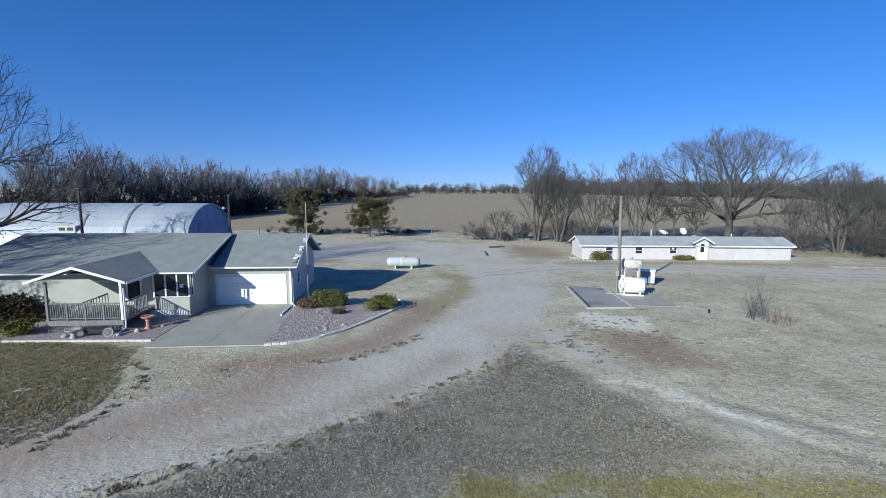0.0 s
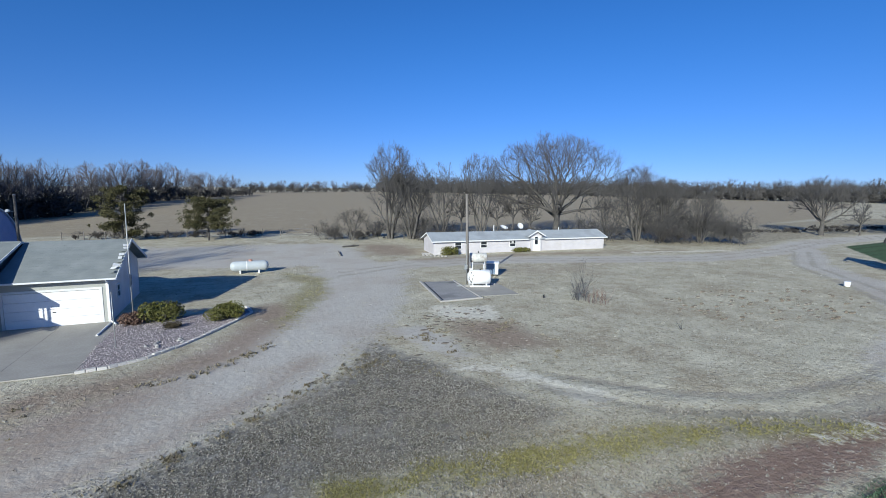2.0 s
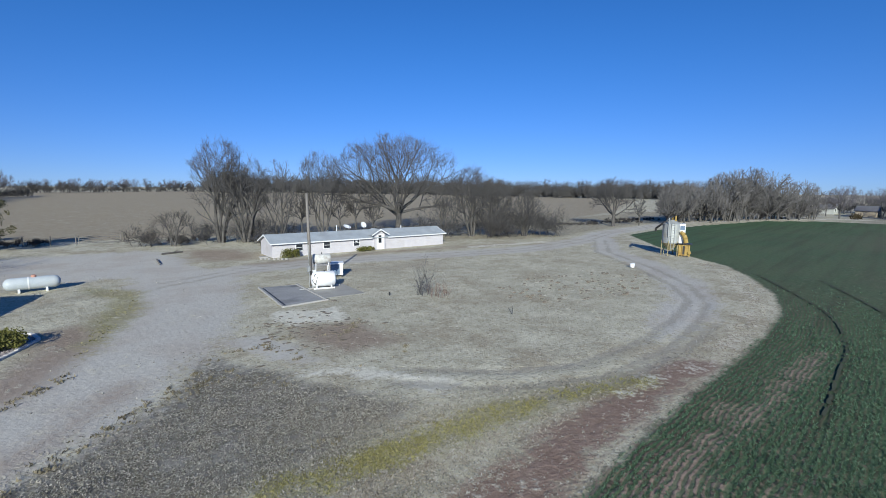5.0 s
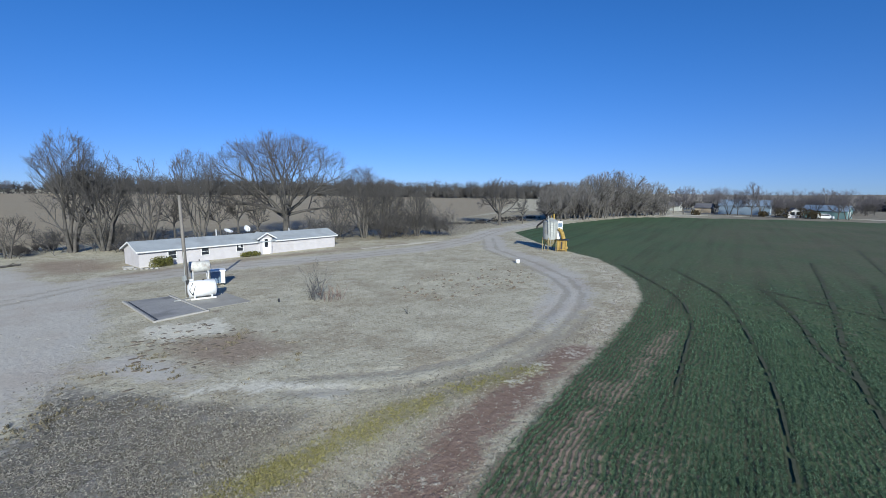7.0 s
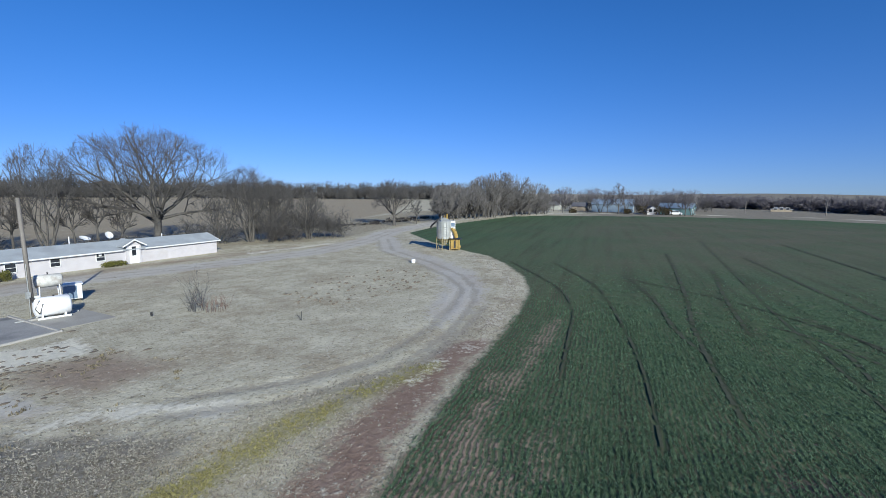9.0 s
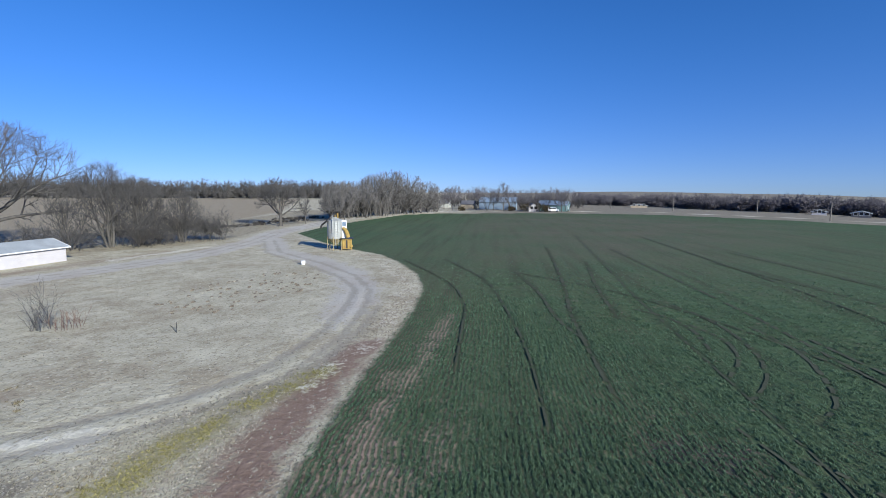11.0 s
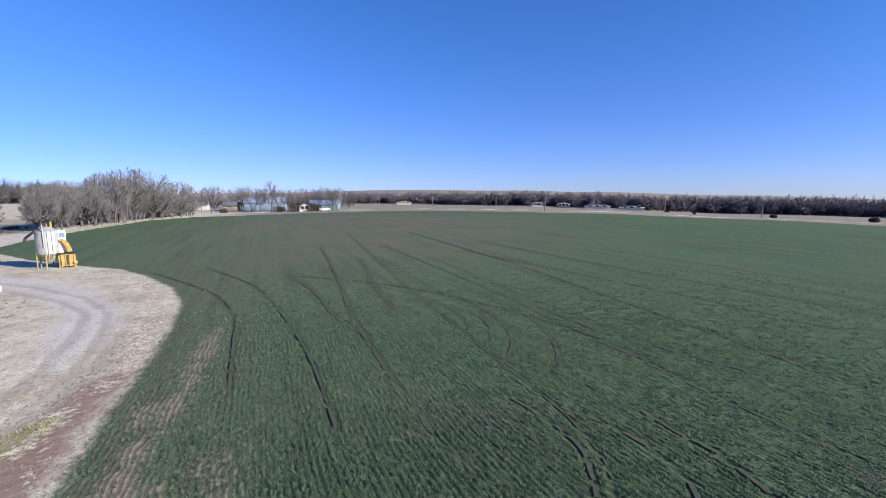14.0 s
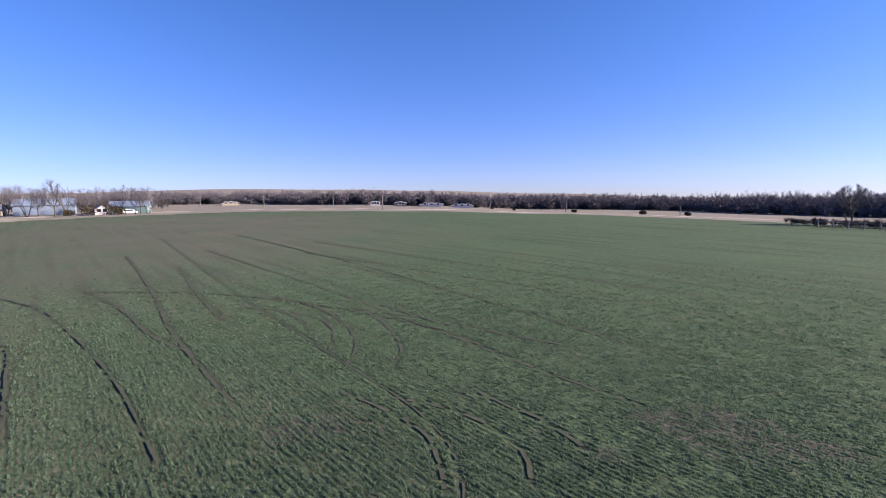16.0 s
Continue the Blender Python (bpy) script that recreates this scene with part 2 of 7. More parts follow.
# ---- the ground: one sheet, with the yard, tracks and fields on it ----
RISE_AZ = np.array([-180, -60, -25, -12, -5, 8, 30, 44, 56, 75, 85, 97, 112, 120, 135, 150, 165, 180], float)
RISE_R = np.array([0, 60, 120, 160, 200, 300, 420, 1000, 4500], float)
RISE_Z = np.array([
    [0, 0, 0, 0, 0, 0, 0, -5, -20], [0, 0, 0, 0, 0, 1, 2, 0, -10], [0, 0, 0, 0.2, 1, 2.2, 3, 4, 6], [0, 0, 0.3, 1.2, 2.7, 3.6, 4, 5, 8],
    [0, 0, 0.3, 1.0, 1.8, 2.6, 3.4, 5, 8], [0, 0, 0.3, 1.0, 1.8, 3.4, 4.7, 5, 8], [0, 0, 0.2, 0.6, 1.0, 2.2, 3.3, 4, 6], [0, 0, 0, 0.1, 0.3, 1.0, 1.7, 2, 0],
    [0, 0, 0, 0, 0, 0.5, 1.0, 0, -5], [0, 0, 0, 0, -0.4, -0.6, -0.6, -4, -20], [0, 0, 0, -0.2, -0.6, -1, -1.5, -6, -25], [0, 0, 0, -0.4, -1, -2, -3, -5, -10],
    [0, 0, 0, -0.5, -1.2, -2.5, -4, -8, -30], [0, 0, 0, -0.8, -1.6, -4, -6, -12, -50], [0, 0, -0.3, -1.8, -3.6, -7.5, -10, -22, -90], [0, 0, -0.6, -2.2, -4.0, -8, -12, -30, -125],
    [0, 0, -0.6, -2.2, -4, -8, -12, -30, -125], [0, 0, 0, 0, 0, 0, 0, -5, -20]], float)


def rise(x, y):
    """The height of the open land, before small bumps."""
    az, r = np.degrees(np.arctan2(x, y)), np.minimum(np.hypot(x, y), 4499.0)
    i = np.clip(np.searchsorted(RISE_AZ, az, "right") - 1, 0, len(RISE_AZ) - 2)
    j = np.clip(np.searchsorted(RISE_R, r, "right") - 1, 0, len(RISE_R) - 2)
    u = (az - RISE_AZ[i]) / (RISE_AZ[i + 1] - RISE_AZ[i])
    u = u * u * (3 - 2 * u)
    v = (r - RISE_R[j]) / (RISE_R[j + 1] - RISE_R[j])
    low = RISE_Z[i, j] * (1 - v) + RISE_Z[i, j + 1] * v
    high = RISE_Z[i + 1, j] * (1 - v) + RISE_Z[i + 1, j + 1] * v
    return low * (1 - u) + high * u


def on_ground(x, y, sink=0.0):
    return Vector((x, y, float(rise(np.array(x, float), np.array(y, float))) - sink))


def away(az, r):
    """A place on the ground by degrees clockwise from +y and metres."""
    return on_ground(r * math.sin(radians(az)), r * math.cos(radians(az)))


def line_gap(x, y, pts, closed=False):
    """The distance to a line of points, and how far along it (0 to 1)."""
    best, along = np.full(x.shape, 1e9), np.zeros(x.shape)
    pairs = list(zip(pts[:-1], pts[1:])) + ([(pts[-1], pts[0])] if closed else [])
    for k, ((ax, ay), (bx, by)) in enumerate(pairs):
        dx, dy = bx - ax, by - ay
        t = np.clip(((x - ax) * dx + (y - ay) * dy) / (dx * dx + dy * dy + 1e-9), 0, 1)
        d = np.hypot(x - ax - t * dx, y - ay - t * dy)
        along = np.where(d < best, (k + t) / len(pairs), along)
        best = np.minimum(best, d)
    return best, along


def inside(x, y, pts):
    hit = np.zeros(x.shape, bool)
    for (ax, ay), (bx, by) in zip(pts, pts[1:] + pts[:1]):
        cross = (ay > y) != (by > y)
        hit ^= cross & (x < (bx - ax) * (y - ay) / (by - ay + 1e-12) + ax)
    return hit


def area(x, y, pts, soft):
    """1 inside an outline, 0 outside, 0.5 on it."""
    d = line_gap(x, y, pts, True)[0]
    return np.clip(0.5 + np.where(inside(x, y, pts), d, -d) / (2 * soft), 0, 1)


def strip(x, y, pts, width, soft):
    return np.clip(0.5 + (width / 2 - line_gap(x, y, pts)[0]) / (2 * soft), 0, 1)


WHEAT_EDGE = [(-40, -3), (-12, 3.2), (0, 5.6), (9.6, 7.1), (13.0, 7.75), (20.4, 8.75), (25.4, 9.3), (31.7, 10.1), (38.0, 11.4), (44.2, 13.8), (51.3, 18.2), (56.8, 22.6), (60.5, 27.9), (68, 37), (80.8, 49.4)]
WHEAT = WHEAT_EDGE + [(95, 52), (118, 53), (150, 51), (162, 44), (177, 17), (190, -14), (192, -30), (179, -49), (161, -66), (148, -84), (136, -106), (124, -126), (108, -131), (92, -129), (77, -131), (61, -128), (45, -126), (20, -128), (-60, -130)]
STUBBLE = [(-150, 92), (-30, 93), (-14, 90), (6, 89), (16, 86), (46, 88), (62, 84), (80, 84), (96, 82), (160, 105), (330, 200), (450, 400), (200, 520), (-60, 500), (-62, 280), (-60, 200), (-66, 150), (-90, 110), (-150, 110)]
DRIVE = [(-40, 2), (-22, 8), (-11.5, 14.6), (-6.5, 17.5), (-2.2, 22), (1.2, 28), (4.0, 34), (5.6, 40), (6.8, 46), (5, 54), (-2, 60), (-18, 64), (-45, 66)]
ROAD_EAST = [(4, 46), (12, 50.4), (24, 50.8), (37, 47.5), (50, 45.5), (66, 48.5), (82, 54.5), (118, 60.5), (160, 55), (184, 44)]
FAR_ROAD = [(166, 56), (188, 44), (206, 16), (214, -18), (214, -42), (200, -62), (180, -82), (165, -103), (152, -130), (136, -150), (112, -156), (88, -154), (68, -150), (48, -148), (20, -150)]
LOOP = [(70, 47.5), (57, 38), (51, 29), (43.5, 21), (36, 16.2), (26, 13.7), (19.5, 13.6), (14.5, 15.6), (9.5, 18.8), (5, 24)]
LAWN = [(-60, 6), (-14.3, 13.9), (-13.6, 15.0), (-13.3, 17.0), (-13.8, 18.7), (-14.6, 20.6), (-16.0, 23.4), (-17.5, 24.5), (-26, 25.5), (-60, 26)]
ROCKY = [(3.6, 25.6), (6.4, 20.6), (8.0, 17.6), (9.6, 14.6), (5.4, 13.2), (0.2, 12.2), (-8, 9.5), (-16, 5), (-13, 8.4), (-9.5, 11.4), (-6.3, 13.6), (-3, 16.2), (-0.5, 18.6), (2.3, 21.2)]
VERGE = [(8, 9.6), (12.5, 10.0), (16.3, 10.5), (20, 10.2), (25.4, 10.4), (31.7, 11.3), (38, 12.7), (44, 15.4), (50, 19.6), (56, 25)]
RUTS = [[(10, 17), (13.5, 13.6), (18.2, 11.9), (24, 12.1), (30.3, 13.5), (36, 15.4), (42, 19.4), (48, 26), (56, 37), (69, 46.6)], [(11, 18.2), (15, 14.8), (18.4, 13.5), (24.6, 13.8), (31, 15.1), (36.5, 17.0), (41, 20.6), (46.5, 27), (55, 38.4), (67, 47)], [(14, 12.2), (18.75, 11.2), (24.6, 11.5), (31, 12.7)]]
YELLOW_GRASS = [(1.0, 12.2), (3.2, 12.4), (6, 12.25), (9, 12.15), (11.8, 12.2), (15.4, 11.6), (19.0, 10.8)]
RED_SOIL = [(6, 7.8), (8.2, 8.4), (11.3, 9.0), (13.7, 9.5), (16.3, 9.9), (19.6, 10.0), (23, 10.1)]
BED_OUTLINE = [(-9.59, 24.29), (-7.09, 25.49), (-4.79, 28.93), (-2.82, 33.21), (-3.2, 34.6), (-4.3, 34.9), (-6.4, 33.3), (-9.0, 34.2), (-10.7, 33.2)]
PAVED = [(-9.7, 24.2), (-15.7, 23.7), (-25, 25.3), (-32, 31), (-32, 46), (-11, 43), (-10.8, 33.3)]
PAD_OUTLINE = [(10.6, 40.4), (10.1, 32.3), (18.8, 31.4), (19, 37.2), (14, 40)]
GREEN_PATCH = [(-0.8, 48.4), (3.0, 44.7), (2.6, 37.2), (-0.8, 28), (-1.6, 28.6), (-0.4, 37), (0.8, 42), (-1.2, 46.5)]
THIN_CROP = [(52, 10), (72, 18), (112, 30), (165, 20), (170, -20), (130, -56), (74, -38), (54, -12)]
ROUGH_GRASS = [(40, 66), (58, 55.5), (68, 54), (84, 59.5), (118, 65), (165, 62), (176, 102), (100, 86), (60, 88), (40, 90)]
DARK_TURF = [(4.2, 25.2), (6.4, 21.6), (7.4, 17.6), (5.8, 14.6), (2.0, 13.4), (-4.5, 12.0), (-7.0, 12.6), (-1.5, 17.4), (1.6, 20.4)]
SOIL_PATCHES = [[(10.2, -14.2), (8.6, -17.6), (4.6, -18.0), (5.2, -15.6), (7.6, -14.4)], [(9.4, -11.9), (7.8, -11.8), (8.4, -10.3)], [(16.6, -3.0), (16.0, -6.2), (14.4, -5.2), (14.8, -3.2)]]
BARE_ROWS = [(9, 5.2), (12.4, 5.6), (14.7, 6.5), (18.8, 6.4), (23.8, 6.6), (30, 7.0)]
WHEEL_MARKS = [
    [(90, -2.6), (54.7, -4.9), (40.0, -5.8), (31.4, -6.6), (24.9, -7.2), (20.4, -7.6), (16.7, -8.0), (14.0, -8.1), (11.8, -7.8), (9.8, -6.9), (8.4, -5.6)],
    [(38.2, -7.0), (35.1, -8.8), (31.0, -9.9), (26.7, -10.0), (23.4, -9.3), (21.0, -8.1), (20.4, -7.5)], [(31.8, -11.5), (27.2, -12.2), (23.4, -11.6), (20.7, -10.7), (18.8, -9.2)],
    [(34.7, -5.2), (33.0, -7.0), (30.0, -7.9), (26.4, -7.8)], [(31.6, -7.9), (28.6, -9.1), (25.4, -8.8), (22.6, -7.5)], [(70, -7), (39.8, -11.9), (31.1, -13.0), (25.1, -13.6), (20.4, -14.2), (17.3, -14.4), (14.7, -14.7), (10, -15.4)],
    [(16.2, -7.7), (14.7, -8.8), (13.1, -9.5), (11.6, -9.7), (10.2, -9.5), (9.0, -8.7)], [(17.7, -6.3), (15.1, -7.2), (12.9, -7.5), (11.2, -7.0), (10.0, -6.4)], [(70, 2), (59.0, 0.9), (42.6, -0.4), (33.3, -0.8), (27.0, -1.4), (19, -2.4)],
    [(57.0, -3.0), (42.6, -3.2), (31.9, -3.8)], [(48, 4.5), (39.0, 1.7), (30.7, 0.0), (26.3, -1.7)], [(14.5, -11), (12.8, -11.2), (11.4, -11.5), (9.2, -11.3)], [(30, -13.8), (23.8, -14.9), (20.0, -16.6), (15.4, -18.5)],
    [(60, -17), (35.2, -24.4), (29.0, -26.2), (20, -28.4)], [(90, -14), (50, -19), (30, -20.4), (14, -21)],
    [(54.7, 13.4), (43.7, 7.1), (36.2, 4.6), (26.7, 2.1), (21.3, 1.0), (16, 0.2)], [(53.3, 18.3), (41.2, 9.9), (33.0, 6.7), (26.8, 5.6), (20.5, 4.6)], [(47.4, 4.1), (41.5, -3.5), (34.9, -8.5), (28.9, -11.7), (22.8, -14.1), (18.9, -14.5)],
    [(70, -22), (48, -27), (33, -31), (21, -34)],
]


def ground_mesh():
    rings = [0.0, 3.0, 6.0, 8.0]
    while rings[-1] < 4500:
        r = rings[-1]
        rings.append(r + (0.16 if r < 13 else 0.0135 * r - 0.01 if r < 110 else 0.03 * r if r < 450 else 0.12 * r))
    fine = np.arange(-52, 172, 0.36)
    az = np.radians(np.concatenate([fine, np.arange(172, 308, 4.0)]))
    R, A = np.meshgrid(np.array(rings[1:]), az, indexing="ij")
    x, y = (R * np.sin(A)).ravel(), (R * np.cos(A)).ravel()
    x, y = np.concatenate([[0.0], x]), np.concatenate([[0.0], y])
    r = np.hypot(x, y)
    z = rise(x, y)
    gen = np.random.default_rng(3)
    waves = [(gen.uniform(0, 6.28), gen.uniform(0.25, 1.6), gen.uniform(0, 6.28)) for _ in range(14)]
    bump = sum(np.sin(k * (x * math.cos(a) + y * math.sin(a)) + p) / k for a, k, p in waves)
    z = z + np.where(r < 200, bump * 0.0008, 0) + gen.normal(0, 0.005, len(x)) * (r < 60) * (r > 9.5)
    wheat_gap = line_gap(x, y, WHEAT_EDGE)[0]
    zone = {
        "wheat": area(x, y, WHEAT, 0.7), "stubble": area(x, y, STUBBLE, 4.0),
        "gravel": np.maximum.reduce([strip(x, y, DRIVE[:5], 6.0, 1.6), strip(x, y, DRIVE[4:], 7.6, 2.2), strip(x, y, ROAD_EAST, 5.2, 1.6), area(x, y, [(-40, 54), (-14, 54), (-5, 52), (5, 52), (9, 60), (6, 72), (-40, 74)], 3.0), 0.85 * area(x, y, [(4.6, 27.5), (7.6, 27.0), (8.8, 21.4), (7.4, 21.2), (5.6, 24.4)], 0.9)]),
        "lawn": area(x, y, LAWN, 1.3), "rocky": area(x, y, ROCKY, 1.4), "yellow": np.maximum(strip(x, y, YELLOW_GRASS, 1.5, 1.0), 0.75 * area(x, y, GREEN_PATCH, 0.8)),
        "red": np.maximum.reduce([strip(x, y, RED_SOIL, 2.1, 0.8)]),
        "tan": np.maximum.reduce([area(x, y, [(9.6, 27.4), (13.2, 26.6), (13.4, 21.4), (10.0, 21.4), (8.6, 24)], 1.3), strip(x, y, [(-10, 21.2), (-6.5, 22.6), (-3.4, 25.4), (-1.8, 30), (-1.4, 34)], 2.8, 1.2), 0.7 * strip(x, y, [(-8, 14.6), (-4.6, 16.6), (-1.6, 19.6), (0.6, 23)], 1.6, 1.0), 0.85 * strip(x, y, [(-30, 5), (-18, 10.5), (-12, 14.8), (-9.2, 17.6), (-6.6, 21)], 5.0, 2.4), 0.55 * area(x, y, [(-13, 19), (-9, 19), (-9.5, 23.5), (-15, 23.3)], 1.2), 0.75 * strip(x, y, [(14, 53.2), (30, 54.2), (43, 52.4), (52, 52)], 2.8, 1.4), 0.9 * area(x, y, [(9, 58), (16, 57), (16, 68), (8.5, 69)], 2.0), 0.6 * area(x, y, [(18, 47), (32, 44), (30, 40), (19, 42)], 3.0)]),
        "pale": np.maximum.reduce([strip(x, y, FAR_ROAD, 3.0, 1.0), strip(x, y, [(7.6, 19.9), (8.9, 19.3), (10.6, 17.7), (11.6, 15.3)], 0.9, 0.7), area(x, y, [(9.8, 31.6), (13.4, 30.6), (12.8, 27.6), (9.6, 27.8), (8.8, 29.6)], 0.7), 0.36 * strip(x, y, VERGE[2:], 1.3, 0.8), 0.8 * strip(x, y, [(44, 52), (58, 50.5)], 1.6, 1.0)]),
        "track": np.maximum.reduce([strip(x, y, m, 0.34, 0.22) for m in WHEEL_MARKS]),
        "rut": np.maximum.reduce([strip(x + ox, y + oy, p, 0.55, 0.4) for p, ox, oy in ((RUTS[0], 0, 0), (RUTS[1], 0, 0), (RUTS[2], 0, 0), (ROAD_EAST, 0, 0.9), (ROAD_EAST, 0, -0.9))]),
        "thin": area(x, y, THIN_CROP, 20.0),
        "loop": strip(x, y, LOOP[:7], 3.6, 1.4) * np.clip((x - 20) / 12, 0, 1), "dark": area(x, y, DARK_TURF, 2.2), "row_along": 0.988 * x + 0.156 * y,
        "soil_patch": np.maximum.reduce([area(x, y, p, 0.9) for p in SOIL_PATCHES]),
        "rough": area(x, y, ROUGH_GRASS, 2.5),
        "bare": np.maximum.reduce([0.85 * strip(x, y, BARE_ROWS, 0.8, 0.6), 0.8 * area(x, y, [(9.2, 3.4), (12.9, 3.8), (14.4, 6.9), (10.8, 7.3), (9.2, 6.4)], 0.9), 0.7 * strip(x, y, [(12.6, 3.6), (15, 3.9), (17, 4.2)], 1.2, 0.8), 0.75 * strip(x, y, [(17.6, 7.1), (19.6, 7.3)], 0.7, 0.5)]),
        "verge": np.clip((r - 112) / 10, 0, 1) * np.clip((np.degrees(np.arctan2(x, y)) - 76) / 6, 0, 1) * (1 - strip(x, y, FAR_ROAD, 3.0, 1.0)),
        "head": np.clip(0.5 + (15 - wheat_gap) / 4, 0, 1), "near": np.clip(1.25 - r / 62, 0, 1), "row_edge": wheat_gap, "row_main": -0.156 * x + 0.988 * y,
    }
    z = z - 0.05 * zone["rut"] - 0.02 * zone["track"]
    n, m = len(rings) - 1, len(az)
    me = bpy.data.meshes.new("ground")
    idx = 1 + np.arange(n * m).reshape(n, m)
    nxt = np.roll(idx, -1, axis=1)
    quads = np.stack([idx[:-1], nxt[:-1], nxt[1:], idx[1:]], -1).reshape(-1, 4)[:, ::-1]
    tris = np.stack([np.zeros(m, int), nxt[0], idx[0]], -1)
    loops = np.concatenate([quads.ravel(), tris.ravel()])
    me.vertices.add(len(x))
    me.vertices.foreach_set("co", np.stack([x, y, z], -1).ravel())
    me.loops.add(len(loops))
    me.loops.foreach_set("vertex_index", loops)
    sizes = np.concatenate([np.full(len(quads), 4), np.full(len(tris), 3)])
    me.polygons.add(len(sizes))
    me.polygons.foreach_set("loop_start", np.concatenate([[0], np.cumsum(sizes)[:-1]]))
    me.update(calc_edges=True)
    me.validate()
    for name, values in zone.items():
        me.attributes.new(name, "FLOAT", "POINT").data.foreach_set("value", values.astype(np.float32))
    me.shade_smooth()
    return me


def ground_material():
    m = bpy.data.materials.new("farm_ground")
    m.use_nodes = True
    n, l = m.node_tree.nodes, m.node_tree.links
    bsdf = n["Principled BSDF"]
    place = n.new("ShaderNodeNewGeometry").outputs["Position"]

    def noise_of(scale, detail=4, rough=0.55, lo=0.3, hi=0.7):
        t = n.new("ShaderNodeTexNoise")
        t.inputs["Scale"].default_value, t.inputs["Detail"].default_value, t.inputs["Roughness"].default_value = scale, detail, rough
        l.new(place, t.inputs["Vector"])
        r = n.new("ShaderNodeMapRange")
        r.inputs[1].default_value, r.inputs[2].default_value = lo, hi
        l.new(t.outputs[0], r.inputs[0])
        return r.outputs[0]

    def attr(name):
        a = n.new("ShaderNodeAttribute")
        a.attribute_name = name
        return a.outputs["Fac"]

    def calc(op, a, b=None, c=None):
        t = n.new("ShaderNodeMath")
        t.operation = op
        for k, v in enumerate((a, b, c)):
            if v is None:
                continue
            if isinstance(v, (int, float)):
                t.inputs[k].default_value = v
            else:
                l.new(v, t.inputs[k])
        return t.outputs[0]

    def ranged(v, lo, hi, a=0.0, b=1.0):
        r = n.new("ShaderNodeMapRange")
        for k, q in zip((1, 2, 3, 4), (lo, hi, a, b)):
            r.inputs[k].default_value = q
        l.new(v, r.inputs[0])
        return r.outputs[0]

    def mix(f, a, b):
        t = n.new("ShaderNodeMix")
        t.data_type = "RGBA"
        for k, v in ((0, f), (6, a), (7, b)):
            if isinstance(v, tuple):
                t.inputs[k].default_value = (*v, 1)
            elif isinstance(v, float):
                t.inputs[k].default_value = v
            else:
                l.new(v, t.inputs[k])
        return t.outputs[2]

    broad, mid, fine, grit, speck = noise_of(0.09), noise_of(0.6, 5), noise_of(3.2, 5, 0.65), noise_of(11, 3, 0.7), noise_of(5.5, 2, 0.6, 0.56, 0.68)

    def edged(name, amount=0.7, sharp=0.16):
        """A zone whose border breaks up into patches."""
        wobble = calc("MULTIPLY_ADD", calc("MULTIPLY_ADD", fine, 0.5, calc("MULTIPLY", mid, 0.5)), amount, -amount / 2)
        return ranged(calc("ADD", attr(name), wobble), 0.5 - sharp, 0.5 + sharp)

    # dry winter turf and bare earth
    blot, fleck = noise_of(1.3, 5, 0.65, 0.50, 0.64), noise_of(6.5, 3, 0.65, 0.56, 0.66)
    worn, straw = noise_of(0.21, 6, 0.62, 0.46, 0.62), noise_of(0.37, 6, 0.66, 0.52, 0.64)
    turf = mix(mid, (0.41, 0.372, 0.265), (0.55, 0.512, 0.382))
    turf = mix(calc("MULTIPLY", fine, 0.5), turf, (0.58, 0.55, 0.435))
    turf = mix(calc("MULTIPLY", worn, 0.6), turf, (0.335, 0.28, 0.195))
    turf = mix(calc("MULTIPLY", straw, 0.6), turf, (0.66, 0.62, 0.475))
    turf = mix(calc("MULTIPLY", blot, 0.5), turf, (0.27, 0.226, 0.152))
    turf = mix(calc("MULTIPLY", speck, 0.7), turf, (0.165, 0.142, 0.105))
    turf = mix(calc("MULTIPLY", fleck, 0.6), turf, (0.67, 0.64, 0.535))
    gravel = mix(fine, (0.435, 0.405, 0.345), (0.545, 0.515, 0.45))
    gravel = mix(calc("MULTIPLY", grit, 0.45), gravel, (0.60, 0.58, 0.525))
    gravel = mix(calc("MULTIPLY", worn, 0.45), gravel, (0.39, 0.315, 0.25))
    gravel = mix(calc("MULTIPLY", broad, 0.4), gravel, (0.51, 0.49, 0.44))
    gravel = mix(calc("MULTIPLY", speck, 0.45), gravel, (0.25, 0.225, 0.185))
    lawn = mix(fine, (0.15, 0.13, 0.078), (0.25, 0.218, 0.138))
    lawn = mix(calc("MULTIPLY", mid, 0.6), lawn, (0.11, 0.107, 0.05))
    rocky = mix(fine, (0.17, 0.157, 0.13), (0.40, 0.38, 0.33))
    rocky = mix(calc("MULTIPLY", grit, 0.5), rocky, (0.12, 0.11, 0.092))
    rocky = mix(calc("MULTIPLY", blot, 0.55), rocky, (0.125, 0.112, 0.085))
    rocky = mix(calc("MULTIPLY", fleck, 0.7), rocky, (0.56, 0.54, 0.49))
    rocky = mix(calc("MULTIPLY", worn, 0.5), rocky, (0.25, 0.215, 0.155))
    rocky = mix(calc("MULTIPLY", straw, 0.55), rocky, (0.45, 0.43, 0.375))
    rocky = mix(calc("MULTIPLY", calc("MULTIPLY", attr("dark"), ranged(mid, 0.2, 0.8)), 0.6), rocky, (0.125, 0.115, 0.092))
    yellow = mix(fine, (0.21, 0.188, 0.085), (0.38, 0.34, 0.185))
    yellow = mix(calc("MULTIPLY", grit, 0.4), yellow, (0.15, 0.15, 0.05))
    red = mix(fine, (0.165, 0.098, 0.075), (0.28, 0.19, 0.15))
    pale = mix(fine, (0.60, 0.57, 0.465), (0.76, 0.725, 0.61))
    stubble = mix(fine, (0.265, 0.222, 0.155), (0.42, 0.362, 0.262))
